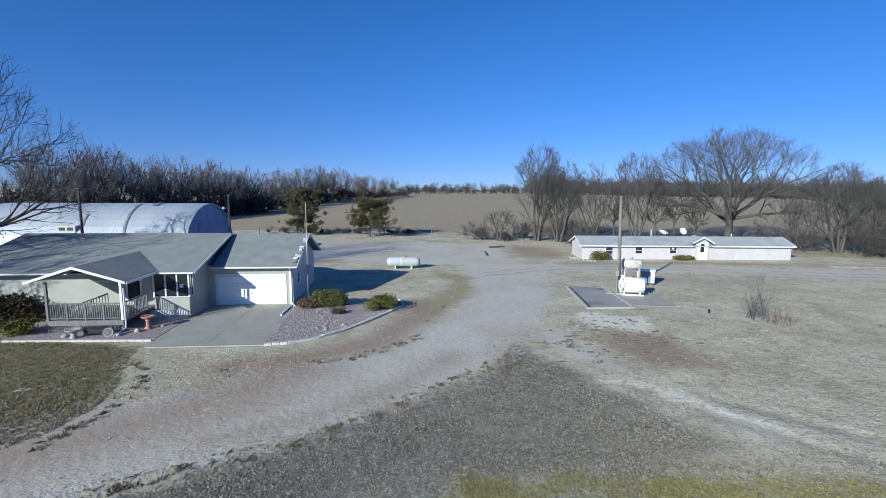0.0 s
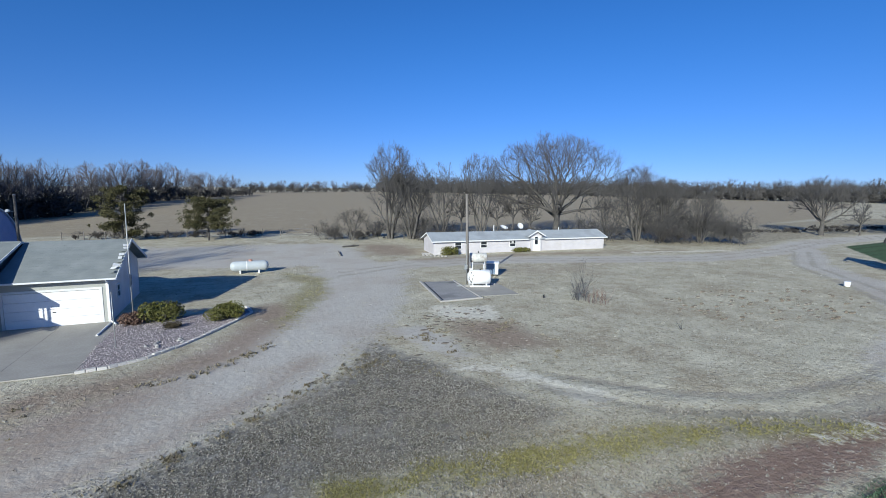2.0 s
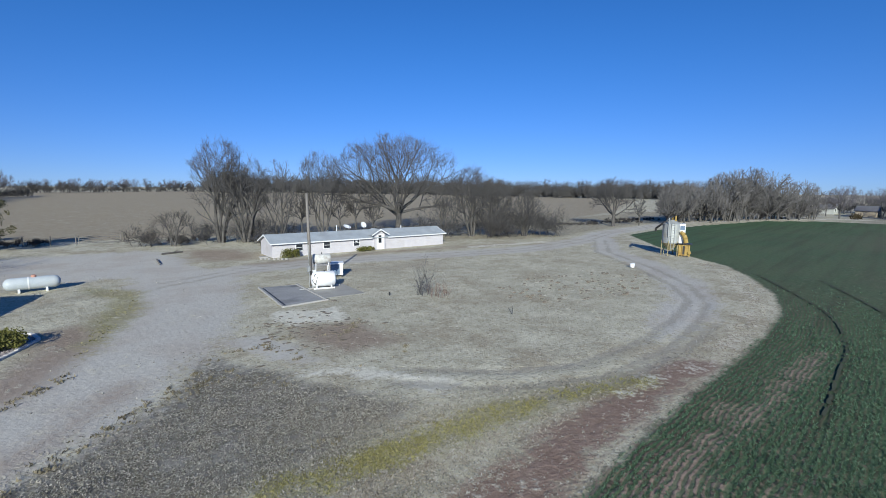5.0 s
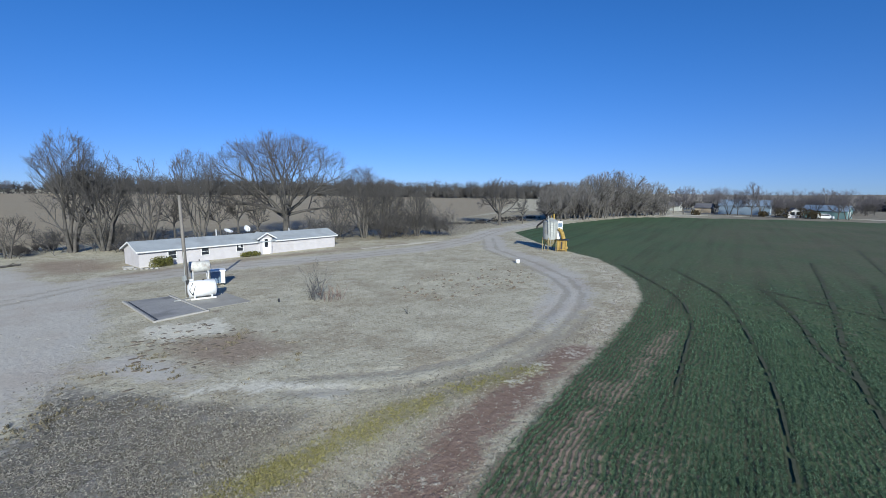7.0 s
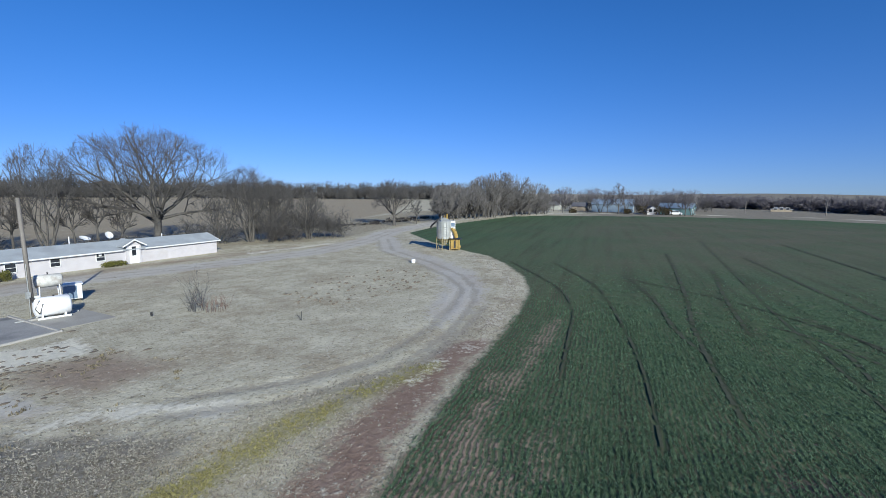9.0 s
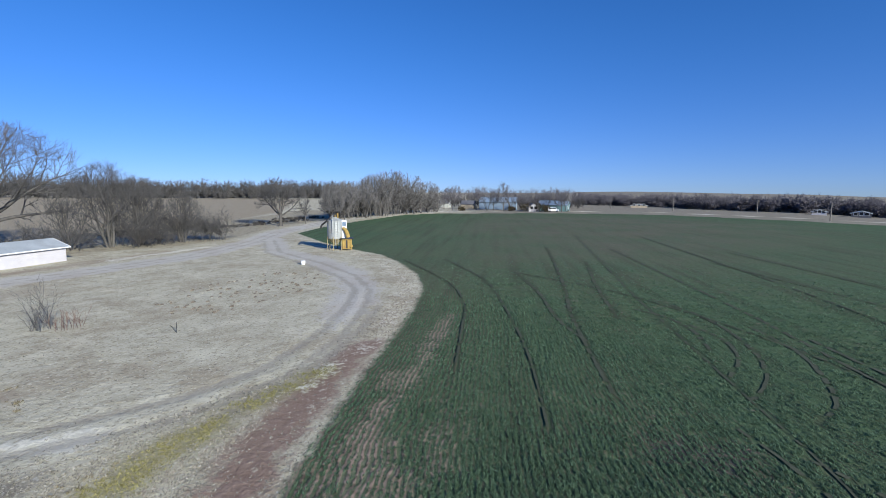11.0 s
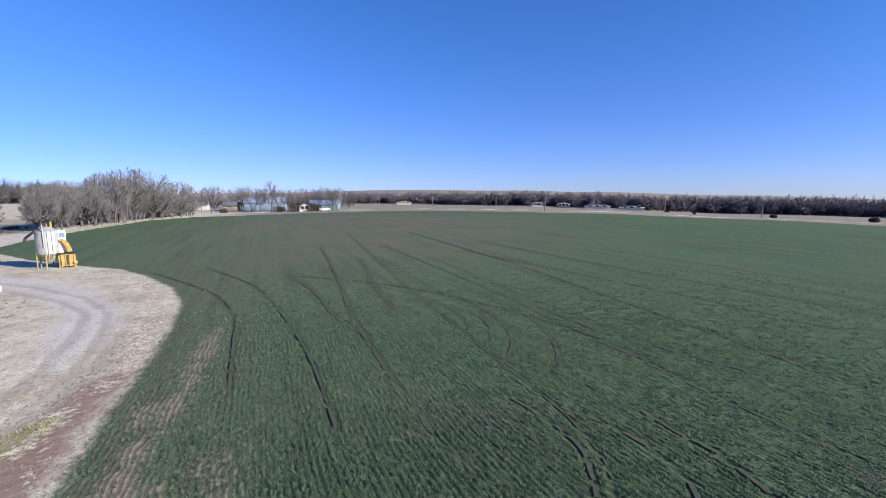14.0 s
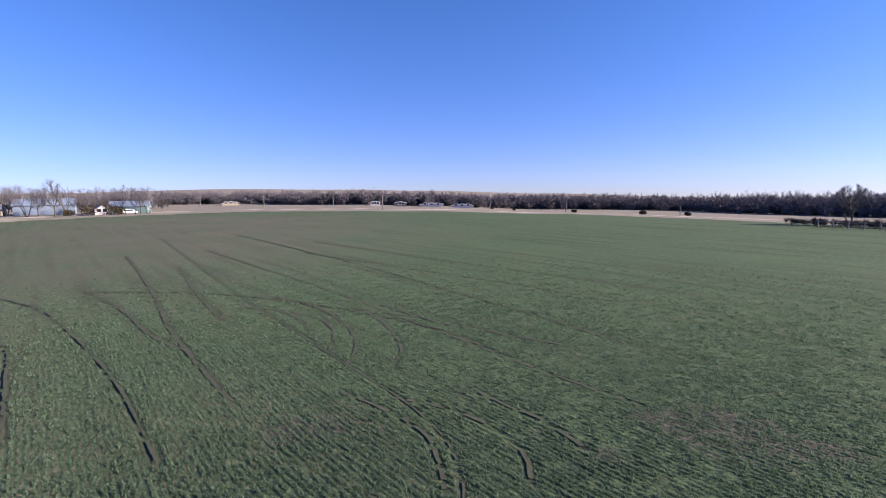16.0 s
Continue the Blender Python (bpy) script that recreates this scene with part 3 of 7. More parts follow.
    stubble = mix(calc("MULTIPLY", broad, 0.6), stubble, (0.335, 0.282, 0.205))
    stubble = mix(calc("MULTIPLY", blot, 0.4), stubble, (0.21, 0.172, 0.11))
    stubble = mix(calc("MULTIPLY", straw, 0.35), stubble, (0.42, 0.375, 0.275))
    # winter wheat in drilled rows
    wob = calc("MULTIPLY_ADD", fine, 0.07, calc("MULTIPLY", mid, 0.25))
    row_a = calc("SINE", calc("MULTIPLY", calc("ADD", attr("row_edge"), wob), 2 * math.pi / 0.21))
    row_b = calc("SINE", calc("MULTIPLY", calc("ADD", attr("row_main"), wob), 2 * math.pi / 0.21))
    headland = ranged(calc("ADD", attr("head"), calc("MULTIPLY_ADD", mid, 0.3, -0.15)), 0.45, 0.55)
    rows = calc("ADD", calc("MULTIPLY", row_a, headland), calc("MULTIPLY", row_b, calc("SUBTRACT", 1.0, headland)))
    rows = calc("MULTIPLY", ranged(rows, -0.25, 0.6), attr("near"))
    # long streaks along the drilling
    lanes = n.new("ShaderNodeCombineXYZ")
    l.new(calc("MULTIPLY", attr("row_main"), 0.75), lanes.inputs[0])
    l.new(calc("MULTIPLY", attr("row_along"), 0.035), lanes.inputs[1])
    lane = n.new("ShaderNodeTexNoise")
    lane.inputs["Scale"].default_value, lane.inputs["Detail"].default_value = 1.0, 4
    l.new(lanes.outputs[0], lane.inputs["Vector"])
    streak = ranged(lane.outputs[0], 0.46, 0.66)
    wheat = mix(fine, (0.043, 0.082, 0.042), (0.102, 0.166, 0.088))
    wheat = mix(calc("MULTIPLY", broad, 0.5), wheat, (0.094, 0.134, 0.064))
    wheat = mix(calc("MULTIPLY", blot, 0.3), wheat, (0.05, 0.062, 0.034))
    wheat = mix(calc("MULTIPLY", streak, 0.65), wheat, (0.056, 0.073, 0.042))
    soil = mix(fine, (0.085, 0.062, 0.046), (0.19, 0.145, 0.108))
    thin = ranged(calc("MULTIPLY_ADD", headland, 0.22, calc("MULTIPLY_ADD", mid, 0.45, calc("MULTIPLY", broad, 0.45))), 0.5, 0.95, 0.08, 0.6)
    thin = calc("MAXIMUM", thin, ranged(calc("MULTIPLY_ADD", blot, 3.0, calc("MULTIPLY_ADD", mid, 3.0, attr("row_edge"))), 3.0, 11.0, 0.9, 0.0))
    wheat = mix(calc("MULTIPLY", attr("thin"), ranged(calc("MULTIPLY_ADD", mid, 0.5, broad), 0.3, 1.3, 0.35, 0.9)), wheat, mix(fine, (0.105, 0.098, 0.07), (0.165, 0.152, 0.112)))
    wheat = mix(calc("MULTIPLY", rows, thin), wheat, soil)
    wheat = mix(calc("MULTIPLY", edged("bare", 1.3, 0.25), ranged(rows, 0.0, 1.0, 0.3, 0.95)), wheat, mix(fine, (0.21, 0.15, 0.115), (0.38, 0.29, 0.225)))
    wheat = mix(calc("MULTIPLY", edged("soil_patch", 1.2, 0.25), 0.75), wheat, mix(fine, (0.07, 0.052, 0.05), (0.145, 0.11, 0.10)))
    # wheel tracks: earth darkened further to stand in for furrow shade
    wheat = mix(calc("MULTIPLY", attr("track"), ranged(fine, 0.2, 0.8, 0.2, 0.7)), wheat, (0.042, 0.05, 0.03))
    colour = mix(edged("stubble", 0.3), turf, stubble)
    colour = mix(calc("MULTIPLY", edged("rough", 0.8, 0.25), 0.8), colour, mix(blot, mix(fine, (0.27, 0.235, 0.165), (0.40, 0.355, 0.26)), (0.155, 0.13, 0.09)))
    colour = mix(edged("rocky"), colour, rocky)
    colour = mix(edged("loop", 0.9), colour, gravel)
    colour = mix(edged("lawn", 1.1, 0.2), colour, lawn)
    colour = mix(edged("gravel", 0.8), colour, gravel)
    colour = mix(calc("MULTIPLY", edged("red", 1.2, 0.25), 0.85), colour, red)
    colour = mix(calc("MULTIPLY", ranged(calc("MULTIPLY_ADD", fine, 0.5, attr("tan")), 0.45, 1.15), 0.8), colour, mix(fine, (0.215, 0.155, 0.115), (0.36, 0.285, 0.22)))
    colour = mix(calc("MULTIPLY", edged("yellow", 1.3, 0.3), 0.75), colour, yellow)
    colour = mix(calc("MULTIPLY", edged("pale", 1.5, 0.22), 0.9), colour, pale)
    colour = mix(calc("MULTIPLY", edged("rut", 1.0), 0.6), colour, mix(grit, (0.265, 0.24, 0.195), (0.385, 0.352, 0.29)))
    colour = mix(calc("MULTIPLY", attr("verge"), 0.85), colour, mix(mid, (0.15, 0.132, 0.105), (0.27, 0.243, 0.195)))
    in_wheat = edged("wheat", 0.5)
    colour = mix(in_wheat, colour, wheat)
    l.new(colour, bsdf.inputs["Base Color"])
    bsdf.inputs["Roughness"].default_value, bsdf.inputs["Specular IOR Level"].default_value = 0.95, 0.1
    height = calc("ADD", calc("MULTIPLY", fine, 0.7), calc("MULTIPLY", grit, 0.35))
    height = calc("SUBTRACT", height, calc("MULTIPLY", calc("MULTIPLY", rows, in_wheat), 0.3))
    height = calc("MULTIPLY", height, ranged(attr("gravel"), 0.2, 0.9, 1.0, 0.4))
    bp = n.new("ShaderNodeBump")
    bp.inputs["Strength"].default_value, bp.inputs["Distance"].default_value = 0.6, 0.08
    l.new(height, bp.inputs["Height"])
    l.new(bp.outputs[0], bsdf.inputs["Normal"])
    return m


GROUND_MAT = ground_material()
ground_data = ground_mesh()
ground_data.materials.append(GROUND_MAT)
tagged(new("ground", ground_data), "farmyard earth, gravel tracks, dry turf and green winter wheat field", "ground", kind="structure")


# ---- short growth that stands on it ----
def spread(count, seed, az0, az1, r0, r1):
    """Places that thin out with distance."""
    gen = np.random.default_rng(seed)
    u = gen.random(count)
    r = (r0 ** -0.35 + u * (r1 ** -0.35 - r0 ** -0.35)) ** (1 / -0.35)
    a = np.radians(gen.uniform(az0, az1, count))
    return r * np.sin(a), r * np.cos(a), gen


def tufts(name, x, y, gen, high, wide, mat, label, category, blades=3, lean=0.6, reach=110, clump=None):
    """Small clumps of blades at the given places, as one mesh."""
    n = len(x)
    far = 1 + np.hypot(x, y) / reach
    z = rise(x, y) - 0.012
    base = np.repeat(np.stack([x, y, z], -1), blades, axis=0)
    s = np.repeat(far, blades)
    k = n * blades
    a = gen.uniform(0, 2 * np.pi, k)
    h = high * s * gen.uniform(0.5, 1.3, k)
    w = wide * s * gen.uniform(0.6, 1.3, k)
    if clump is not None:
        h, w = h * np.repeat(0.5 + 1.1 * clump, blades), w * np.repeat(0.75 + 0.5 * clump, blades)
    off = gen.normal(0, 0.55, (k, 2)) * (wide * s)[:, None]
    base[:, :2] += off
    d = np.stack([np.cos(a), np.sin(a)], -1)
    tip = gen.normal(0, lean, (k, 2)) * h[:, None]
    v = np.empty((k, 3, 3))
    v[:, 0], v[:, 1], v[:, 2] = base, base, base
    v[:, 0, :2] -= d * w[:, None] / 2
    v[:, 1, :2] += d * w[:, None] / 2
    v[:, 2, :2] += tip
    v[:, 2, 2] += h
    me = bpy.data.meshes.new(name)
    me.vertices.add(3 * k)
    me.vertices.foreach_set("co", v.ravel())
    me.loops.add(3 * k)
    me.loops.foreach_set("vertex_index", np.arange(3 * k))
    me.polygons.add(k)
    me.polygons.foreach_set("loop_start", np.arange(k) * 3)
    me.update(calc_edges=True)
    me.materials.append(mat)
    tagged(new(name, me), label, category, kind="stuff")


DEAD_GRASS = material("grey_dead_grass", (0.12, 0.11, 0.084), (0.47, 0.445, 0.385), 0.4, 4, 0.95, bump=0.0, island=0.85, through_light=0.3)
PALE_GRASS = material("bleached_grass", (0.15, 0.115, 0.085), (0.54, 0.505, 0.43), 0.4, 4, 0.95, bump=0.0, island=0.8, through_light=0.3)
YELLOW_BLADE = material("yellow_green_grass", (0.155, 0.145, 0.05), (0.42, 0.385, 0.175), 0.4, 4, 0.95, bump=0.0, island=0.8, through_light=0.3)
LAWN_BLADE = material("dormant_lawn_grass", (0.13, 0.117, 0.06), (0.33, 0.29, 0.185), 0.4, 4, 0.95, bump=0.0, island=0.8, through_light=0.3)
WHEAT_BLADE = material("winter_wheat_blades", (0.048, 0.088, 0.05), (0.188, 0.285, 0.172), 0.15, 3, 0.8, bump=0.0, island=0.75, through_light=0.45)

gx, gy, ggen = spread(300000, 21, -50, 100, 10.5, 90)
g_wheat = area(gx, gy, WHEAT, 0.5) > 0.5
g_gravel = np.maximum.reduce([strip(gx, gy, DRIVE[:5], 6.0, 1.2), strip(gx, gy, DRIVE[4:], 7.6, 1.6), strip(gx, gy, ROAD_EAST, 5.2, 1.2), strip(gx, gy, LOOP, 3.0, 1.0)])
g_built = inside(gx, gy, BED_OUTLINE) | inside(gx, gy, PAVED) | inside(gx, gy, PAD_OUTLINE) | (gy > 84)
g_open = ~g_wheat & ~g_built
g_chance = ggen.random(len(gx))
g_patch = 0.5 + 0.5 * np.sin(gx * 0.9 + 2 * np.sin(gy * 0.43)) * np.sin(gy * 0.8 + 1.7 * np.sin(gx * 0.37))
g_rock, g_yellow, g_lawn = area(gx, gy, ROCKY, 1.4), np.maximum(strip(gx, gy, YELLOW_GRASS, 1.7, 1.0), 0.7 * area(gx, gy, GREEN_PATCH, 0.8)), area(gx, gy, LAWN, 0.8)
g_pale = (1 - 0.85 * strip(gx, gy, RED_SOIL, 2.0, 0.5)) * np.maximum(strip(gx, gy, VERGE[1:], 1.7, 0.8), 0.7 * strip(gx, gy, [(5, 11), (9, 11), (13, 10.9), (17, 10.7)], 0.8, 0.6))
pick = g_open & (g_lawn > 0.5) & (g_chance < 0.9)
tufts("lawn_grass", gx[pick], gy[pick], ggen, 0.06, 0.05, LAWN_BLADE, "short dormant brownish-green lawn grass", "grass")
rest = g_open & ~(g_lawn > 0.5)
g_break = 0.5 + 0.5 * np.sin(gx * 2.3 + 1.7 * np.sin(gy * 1.9)) * np.sin(gy * 2.6 + 1.4 * np.sin(gx * 1.3))
pick = rest & (g_yellow * (0.35 + 0.45 * g_patch + 0.55 * g_break) > 0.42 + 0.5 * g_chance)
tufts("yellow_grass", gx[pick], gy[pick], ggen, 0.055, 0.05, YELLOW_BLADE, "strip of yellow-green grass by the field", "grass")
rest &= ~pick
pick = rest & (g_pale > 0.2 + 0.8 * g_chance)
tufts("bleached_grass", gx[pick], gy[pick], ggen, 0.06, 0.045, PALE_GRASS, "bleached dry grass clumps at the track edge", "grass")
rest &= ~pick
g_density = np.clip(0.012 * g_patch + 0.5 * area(gx, gy, [(-2, 8.2), (9, 7.6), (19, 9.6), (19, 12.2), (12, 14.2), (8, 16)], 1.0) * (0.4 + 0.8 * g_patch) + 0.95 * g_rock * (0.35 + 0.75 * g_break), 0, 1) * (1 - 0.93 * np.clip(g_gravel, 0, 1)) + 0.002
pick = rest & (g_chance < g_density * (1 - 0.9 * strip(gx, gy, RED_SOIL, 2.1, 0.5)))
tufts("dead_grass", gx[pick], gy[pick], ggen, 0.046, 0.07, DEAD_GRASS, "short grey dead grass tufts over the yard", "grass")
# brown clumps where growth creeps in from the edges
BROWN_BLADE = material("brown_green_clump_grass", (0.12, 0.105, 0.065), (0.29, 0.25, 0.165), 0.4, 4, 0.95, bump=0.0, island=0.8, through_light=0.2)
CREEP = [([(-14.4, 21.4), (-13.0, 19.2), (-12.6, 16.5), (-13.2, 14.4)], 1.3, 0.62), ([(-10.3, 21.2), (-9.0, 18.6), (-7.5, 17.5)], 0.9, 0.5), ([(-8.4, 21.4), (-6.2, 22.0), (-4.6, 22.4), (-3.0, 23.7), (-1.6, 26)], 1.1, 0.6),
         ([(-9.4, 11.8), (-6.7, 13.6), (-4.4, 15.0), (-1.8, 17.5), (2.1, 21.4), (4.5, 25.0), (7, 25.2), (7.8, 22.3)], 1.0, 0.75), ([(2.5, 21.0), (4.2, 22.2), (6.3, 19.5)], 1.8, 0.55), ([(7.6, 28.6), (8.0, 25.8), (11, 24.2), (13.3, 26.8)], 1.2, 0.6), ([(9.4, 19.4), (12.4, 19.6), (14, 23)], 1.2, 0.45), ([(3.2, 14.6), (8, 13.4), (11.5, 12.9)], 1.2, 0.4), ([(-1.0, 29), (0.9, 36), (2.2, 42)], 0.9, 0.5)]
g_clump = 0.5 + 0.5 * np.sin(gx * 4.1 + 2 * np.sin(gy * 3.3)) * np.sin(gy * 4.7 + 1.9 * np.sin(gx * 2.7))
g_creep = np.maximum.reduce([f * strip(gx, gy, p, w, 0.5) for p, w, f in CREEP])
pick = g_open & (g_creep * (0.25 + 1.1 * g_clump ** 1.5) > 0.34 + 0.6 * g_chance)
tufts("clump_grass", gx[pick], gy[pick], ggen, 0.09, 0.07, BROWN_BLADE, "broken brown-green grass clumps at the gravel edges", "grass")

wx, wy, wgen = spread(400000, 22, 8, 172, 10.0, 100)
w_in = area(wx, wy, WHEAT, 0.35) > 0.5
wx, wy = wx[w_in], wy[w_in]
w_gap = line_gap(wx, wy, WHEAT_EDGE)[0]
w_head = w_gap + wgen.normal(0, 0.6, len(wx)) < 15
# snap each clump to its drilled row
step = 0.21
ex = (line_gap(wx + 0.05, wy, WHEAT_EDGE)[0] - line_gap(wx - 0.05, wy, WHEAT_EDGE)[0]) / 0.1
ey = (line_gap(wx, wy + 0.05, WHEAT_EDGE)[0] - line_gap(wx, wy - 0.05, WHEAT_EDGE)[0]) / 0.1
w_main = -0.156 * wx + 0.988 * wy
shift_e, shift_m = np.round(w_gap / step) * step - w_gap, np.round(w_main / step) * step - w_main
loose = np.hypot(wx, wy) > 45
wx = wx + np.where(loose, 0, np.where(w_head, shift_e * ex, shift_m * -0.156))
wy = wy + np.where(loose, 0, np.where(w_head, shift_e * ey, shift_m * 0.988))
wx, wy = wx + wgen.normal(0, 0.03, len(wx)), wy + wgen.normal(0, 0.03, len(wx))
w_patch = 0.5 + 0.5 * np.sin(wx * 0.7 + 2 * np.sin(wy * 0.33)) * np.sin(wy * 0.6 + 1.7 * np.sin(wx * 0.29))
w_mark = np.maximum.reduce([strip(wx, wy, m, 0.3, 0.12) for m in WHEEL_MARKS])
# clumps of taller growth between small gaps
def patchwork(x, y, size, seed):
    """A chance value for each small cell of ground."""
    cells = np.random.default_rng(seed).random((256, 256))
    u, v = (0.94 * x + 0.33 * y) / size, (-0.33 * x + 0.94 * y) / size
    return cells[np.floor(u).astype(int) % 256, np.floor(v).astype(int) % 256]


w_far = np.hypot(wx, wy)
w_near = w_far < 30
w_clump = np.where(w_near, 0.62 * patchwork(wx + wgen.normal(0, 0.05, len(wx)), wy, 0.19, 1) + 0.38 * patchwork(wx, wy + wgen.normal(0, 0.1, len(wx)), 0.47, 2), patchwork(wx, wy, 0.5, 3))
keep = (w_clump + wgen.normal(0, 0.12, len(wx)) > 0.22) & (wgen.random(len(wx)) > (w_far - 30) / 26) & (wgen.random(len(wx)) < np.clip(0.12 + 0.6 * w_patch + np.clip((w_gap - 2.0) / 8, 0, 0.8), 0, 1) * (1 - 0.75 * area(wx, wy, THIN_CROP, 20.0))) & (w_mark < 0.5) & ~((strip(wx, wy, BARE_ROWS, 0.9, 0.4) + wgen.normal(0, 0.25, len(wx)) > 0.5) & (wgen.random(len(wx)) < 0.72))
tufts("winter_wheat", wx[keep], wy[keep], wgen, 0.048, 0.032, WHEAT_BLADE, "low green winter wheat in drilled rows", "wheat", 3, 0.6, 50, w_clump[keep])


def ribbon(pts, wide, seed, n=6):
    """A narrow strip on the ground along a smooth line, with uneven sides."""
    r, g, line = random.Random(seed), Geo(), []
    p = [pts[0]] + list(pts) + [pts[-1]]
    for a, b, c, d in zip(p, p[1:], p[2:], p[3:]):
        m = max(n, int(math.hypot(c[0] - b[0], c[1] - b[1]) / 0.35))
        for k in range(m):
            t = k / m
            line.append(tuple(0.5 * (2 * b[i] + (c[i] - a[i]) * t + (2 * a[i] - 5 * b[i] + 4 * c[i] - d[i]) * t * t + (3 * b[i] - a[i] - 3 * c[i] + d[i]) * t ** 3) for i in (0, 1)))
    for k, (x, y) in enumerate(line):
        x1, y1 = line[min(k + 1, len(line) - 1)]
        x0, y0 = line[max(k - 1, 0)]
        q = math.hypot(x1 - x0, y1 - y0) + 1e-9
        z = float(rise(np.array(x), np.array(y))) + 0.014 + 0.0016 * seed
        for s in (-1, 1):
            w = wide / 2 * r.uniform(0.55, 1.3) * (0.35 + math.hypot(x, y) / 45)
            g.v.append((x - s * (y1 - y0) / q * w, y + s * (x1 - x0) / q * w, z))
        if k and r.random() > 0.34:
            g.f.append((2 * k - 2, 2 * k - 1, 2 * k + 1, 2 * k))
    return g


# Flat dark ribbons: pressed earth with the furrows' shadow in its colour.
TRACK_SHADE_EARTH = material("track_earth_with_furrow_shade", (0.046, 0.054, 0.032), (0.085, 0.095, 0.06), 2, 20, 0.95, bump=0.4)
wheel_tracks = thing("wheel_tracks", Matrix(), "thin wheel tracks pressed into the wheat, furrow shade in their dark colour", "wheel tracks", kind="structure")
for k, m in enumerate(WHEEL_MARKS):
    part("track", ribbon(m, 0.13 if k == 0 else 0.24 if k < 13 else 0.15, k), TRACK_SHADE_EARTH, wheel_tracks)

# ---- the farmhouse with its garage and porch ----
def house_window(parent, x0, x1, y, z0, z1, depth=0.06, bars=1, normal="-y", name="window"):
    """A framed window on a wall that faces -y (or +x, with x and y swapped)."""
    def put(g, a0, a1, d0, d1, b0, b1):
        return g.box(a0, a1, y - d1, y - d0, b0, b1) if normal == "-y" else g.box(y + d0, y + d1, a0, a1, b0, b1)
    frame_geo = Geo()
    w = 0.07
    for a0, a1, b0, b1 in ((x0, x0 + w, z0, z1), (x1 - w, x1, z0, z1), (x0 + w, x1 - w, z0, z0 + w), (x0 + w, x1 - w, z1 - w, z1)):
        put(frame_geo, a0, a1, 0.0, depth, b0, b1)
    win = part(name, frame_geo, TRIM, parent, "white window frame")
    for k in range(bars + 1):
        c0 = z0 + w + (z1 - z0 - 2 * w) * k / (bars + 1)
        c1 = z0 + w + (z1 - z0 - 2 * w) * (k + 1) / (bars + 1)
        part("pane", put(Geo(), x0 + w, x1 - w, 0.004, 0.02, c0 + 0.02 * (k > 0), c1), GLASS_DARK, win)
        if k:
            part("sash_bar", put(Geo(), x0 + w, x1 - w, 0.004, 0.045, c0 - 0.02, c0 + 0.02), TRIM, win)
    return win


def gable_roof(x0, x1, y0, y1, eave, ridge_y, ridge, thick=0.14):
    """Two slabs that meet at a ridge along x."""
    top = [(x0, y0, eave), (x0, ridge_y, ridge), (x0, y1, eave)]
    low = [(x, y, z - thick) for x, y, z in reversed(top)]
    return Geo().prism(top + low, (x1 - x0, 0, 0))


HOUSE = thing("farmhouse", pose(-11.0, 33.3, 0, 0, 0, 5), "low cream-sided ranch farmhouse with grey shingle roof and attached garage", "house")
# walls: main block, then garage; each wall a slab of its own
MX0, MX1, MY0, MY1 = -20.0, -5.75, -2.3, 10.0
part("front_wall", Geo().box(MX0, MX1, MY0, MY0 + 0.16, 0, 3.02), SIDING, HOUSE)
part("back_wall", Geo().box(MX0, MX1, MY1 - 0.16, MY1, 0, 2.8), SIDING, HOUSE)
for gx in (MX0, MX1 - 0.16):
    part("gable_wall", Geo().prism([(gx, MY0 + 0.16, 0), (gx, MY1 - 0.16, 0), (gx, MY1 - 0.16, 2.8), (gx, 3.95, 4.62), (gx, MY0 + 0.16, 2.8)], (0.16, 0, 0)), SIDING, HOUSE)
main_roof = part("main_roof", gable_roof(MX0 - 0.5, -5.35, -3.0, 10.9, 2.98, 3.95, 4.82), SHINGLE, HOUSE, "grey shingle roof")
part("ridge_cap", gable_roof(MX0 - 0.5, -5.35, 3.75, 4.15, 4.81, 3.95, 4.86, 0.03), SHINGLE, main_roof)
for gx in (MX0 - 0.54, -5.35):
    part("rake_board", Geo().prism([(gx, -3.03, 2.85), (gx, -3.03, 2.99), (gx, 3.95, 4.83), (gx, 10.93, 2.99), (gx, 10.93, 2.85), (gx, 3.95, 4.69)], (0.04, 0, 0)), TRIM, main_roof, "white rake board")
part("gutter", Geo().box(MX0 - 0.5, -5.4, -3.12, -3.01, 2.87, 2.97), TRIM, main_roof, "white gutter", bevel=0.015)
# garage
part("garage_front_wall", Geo().box(-5.75, -5.25, 0, 0.16, 0, 2.9).box(-0.30, 0, 0, 0.16, 0, 2.9).box(-5.25, -0.30, 0, 0.16, 2.12, 2.9), SIDING, HOUSE)
part("garage_back_wall", Geo().box(-5.75, 0, 8.74, 8.9, 0, 2.9), SIDING, HOUSE)
part("garage_side_wall", Geo().prism([(-0.16, 0.16, 0), (-0.16, 8.74, 0), (-0.16, 8.74, 2.85), (-0.16, 4.45, 4.58), (-0.16, 0.16, 2.85)], (0.16, 0, 0)), SIDING_WHITE, HOUSE, "white siding in the gable end")
part("garage_floor", Geo().box(-5.6, -0.2, 0.1, 8.7, 0.0, 0.03), CONCRETE, HOUSE)
garage_roof = part("garage_roof", gable_roof(-5.33, 0.55, -0.45, 9.35, 2.88, 4.45, 4.76), SHINGLE, HOUSE, "grey shingle garage roof")
part("rake_board", Geo().prism([(0.55, -0.48, 2.70), (0.55, -0.48, 2.89), (0.55, 4.45, 4.77), (0.55, 9.38, 2.89), (0.55, 9.38, 2.70), (0.55, 4.45, 4.58)], (0.04, 0, 0)), TRIM, garage_roof, "white rake board")
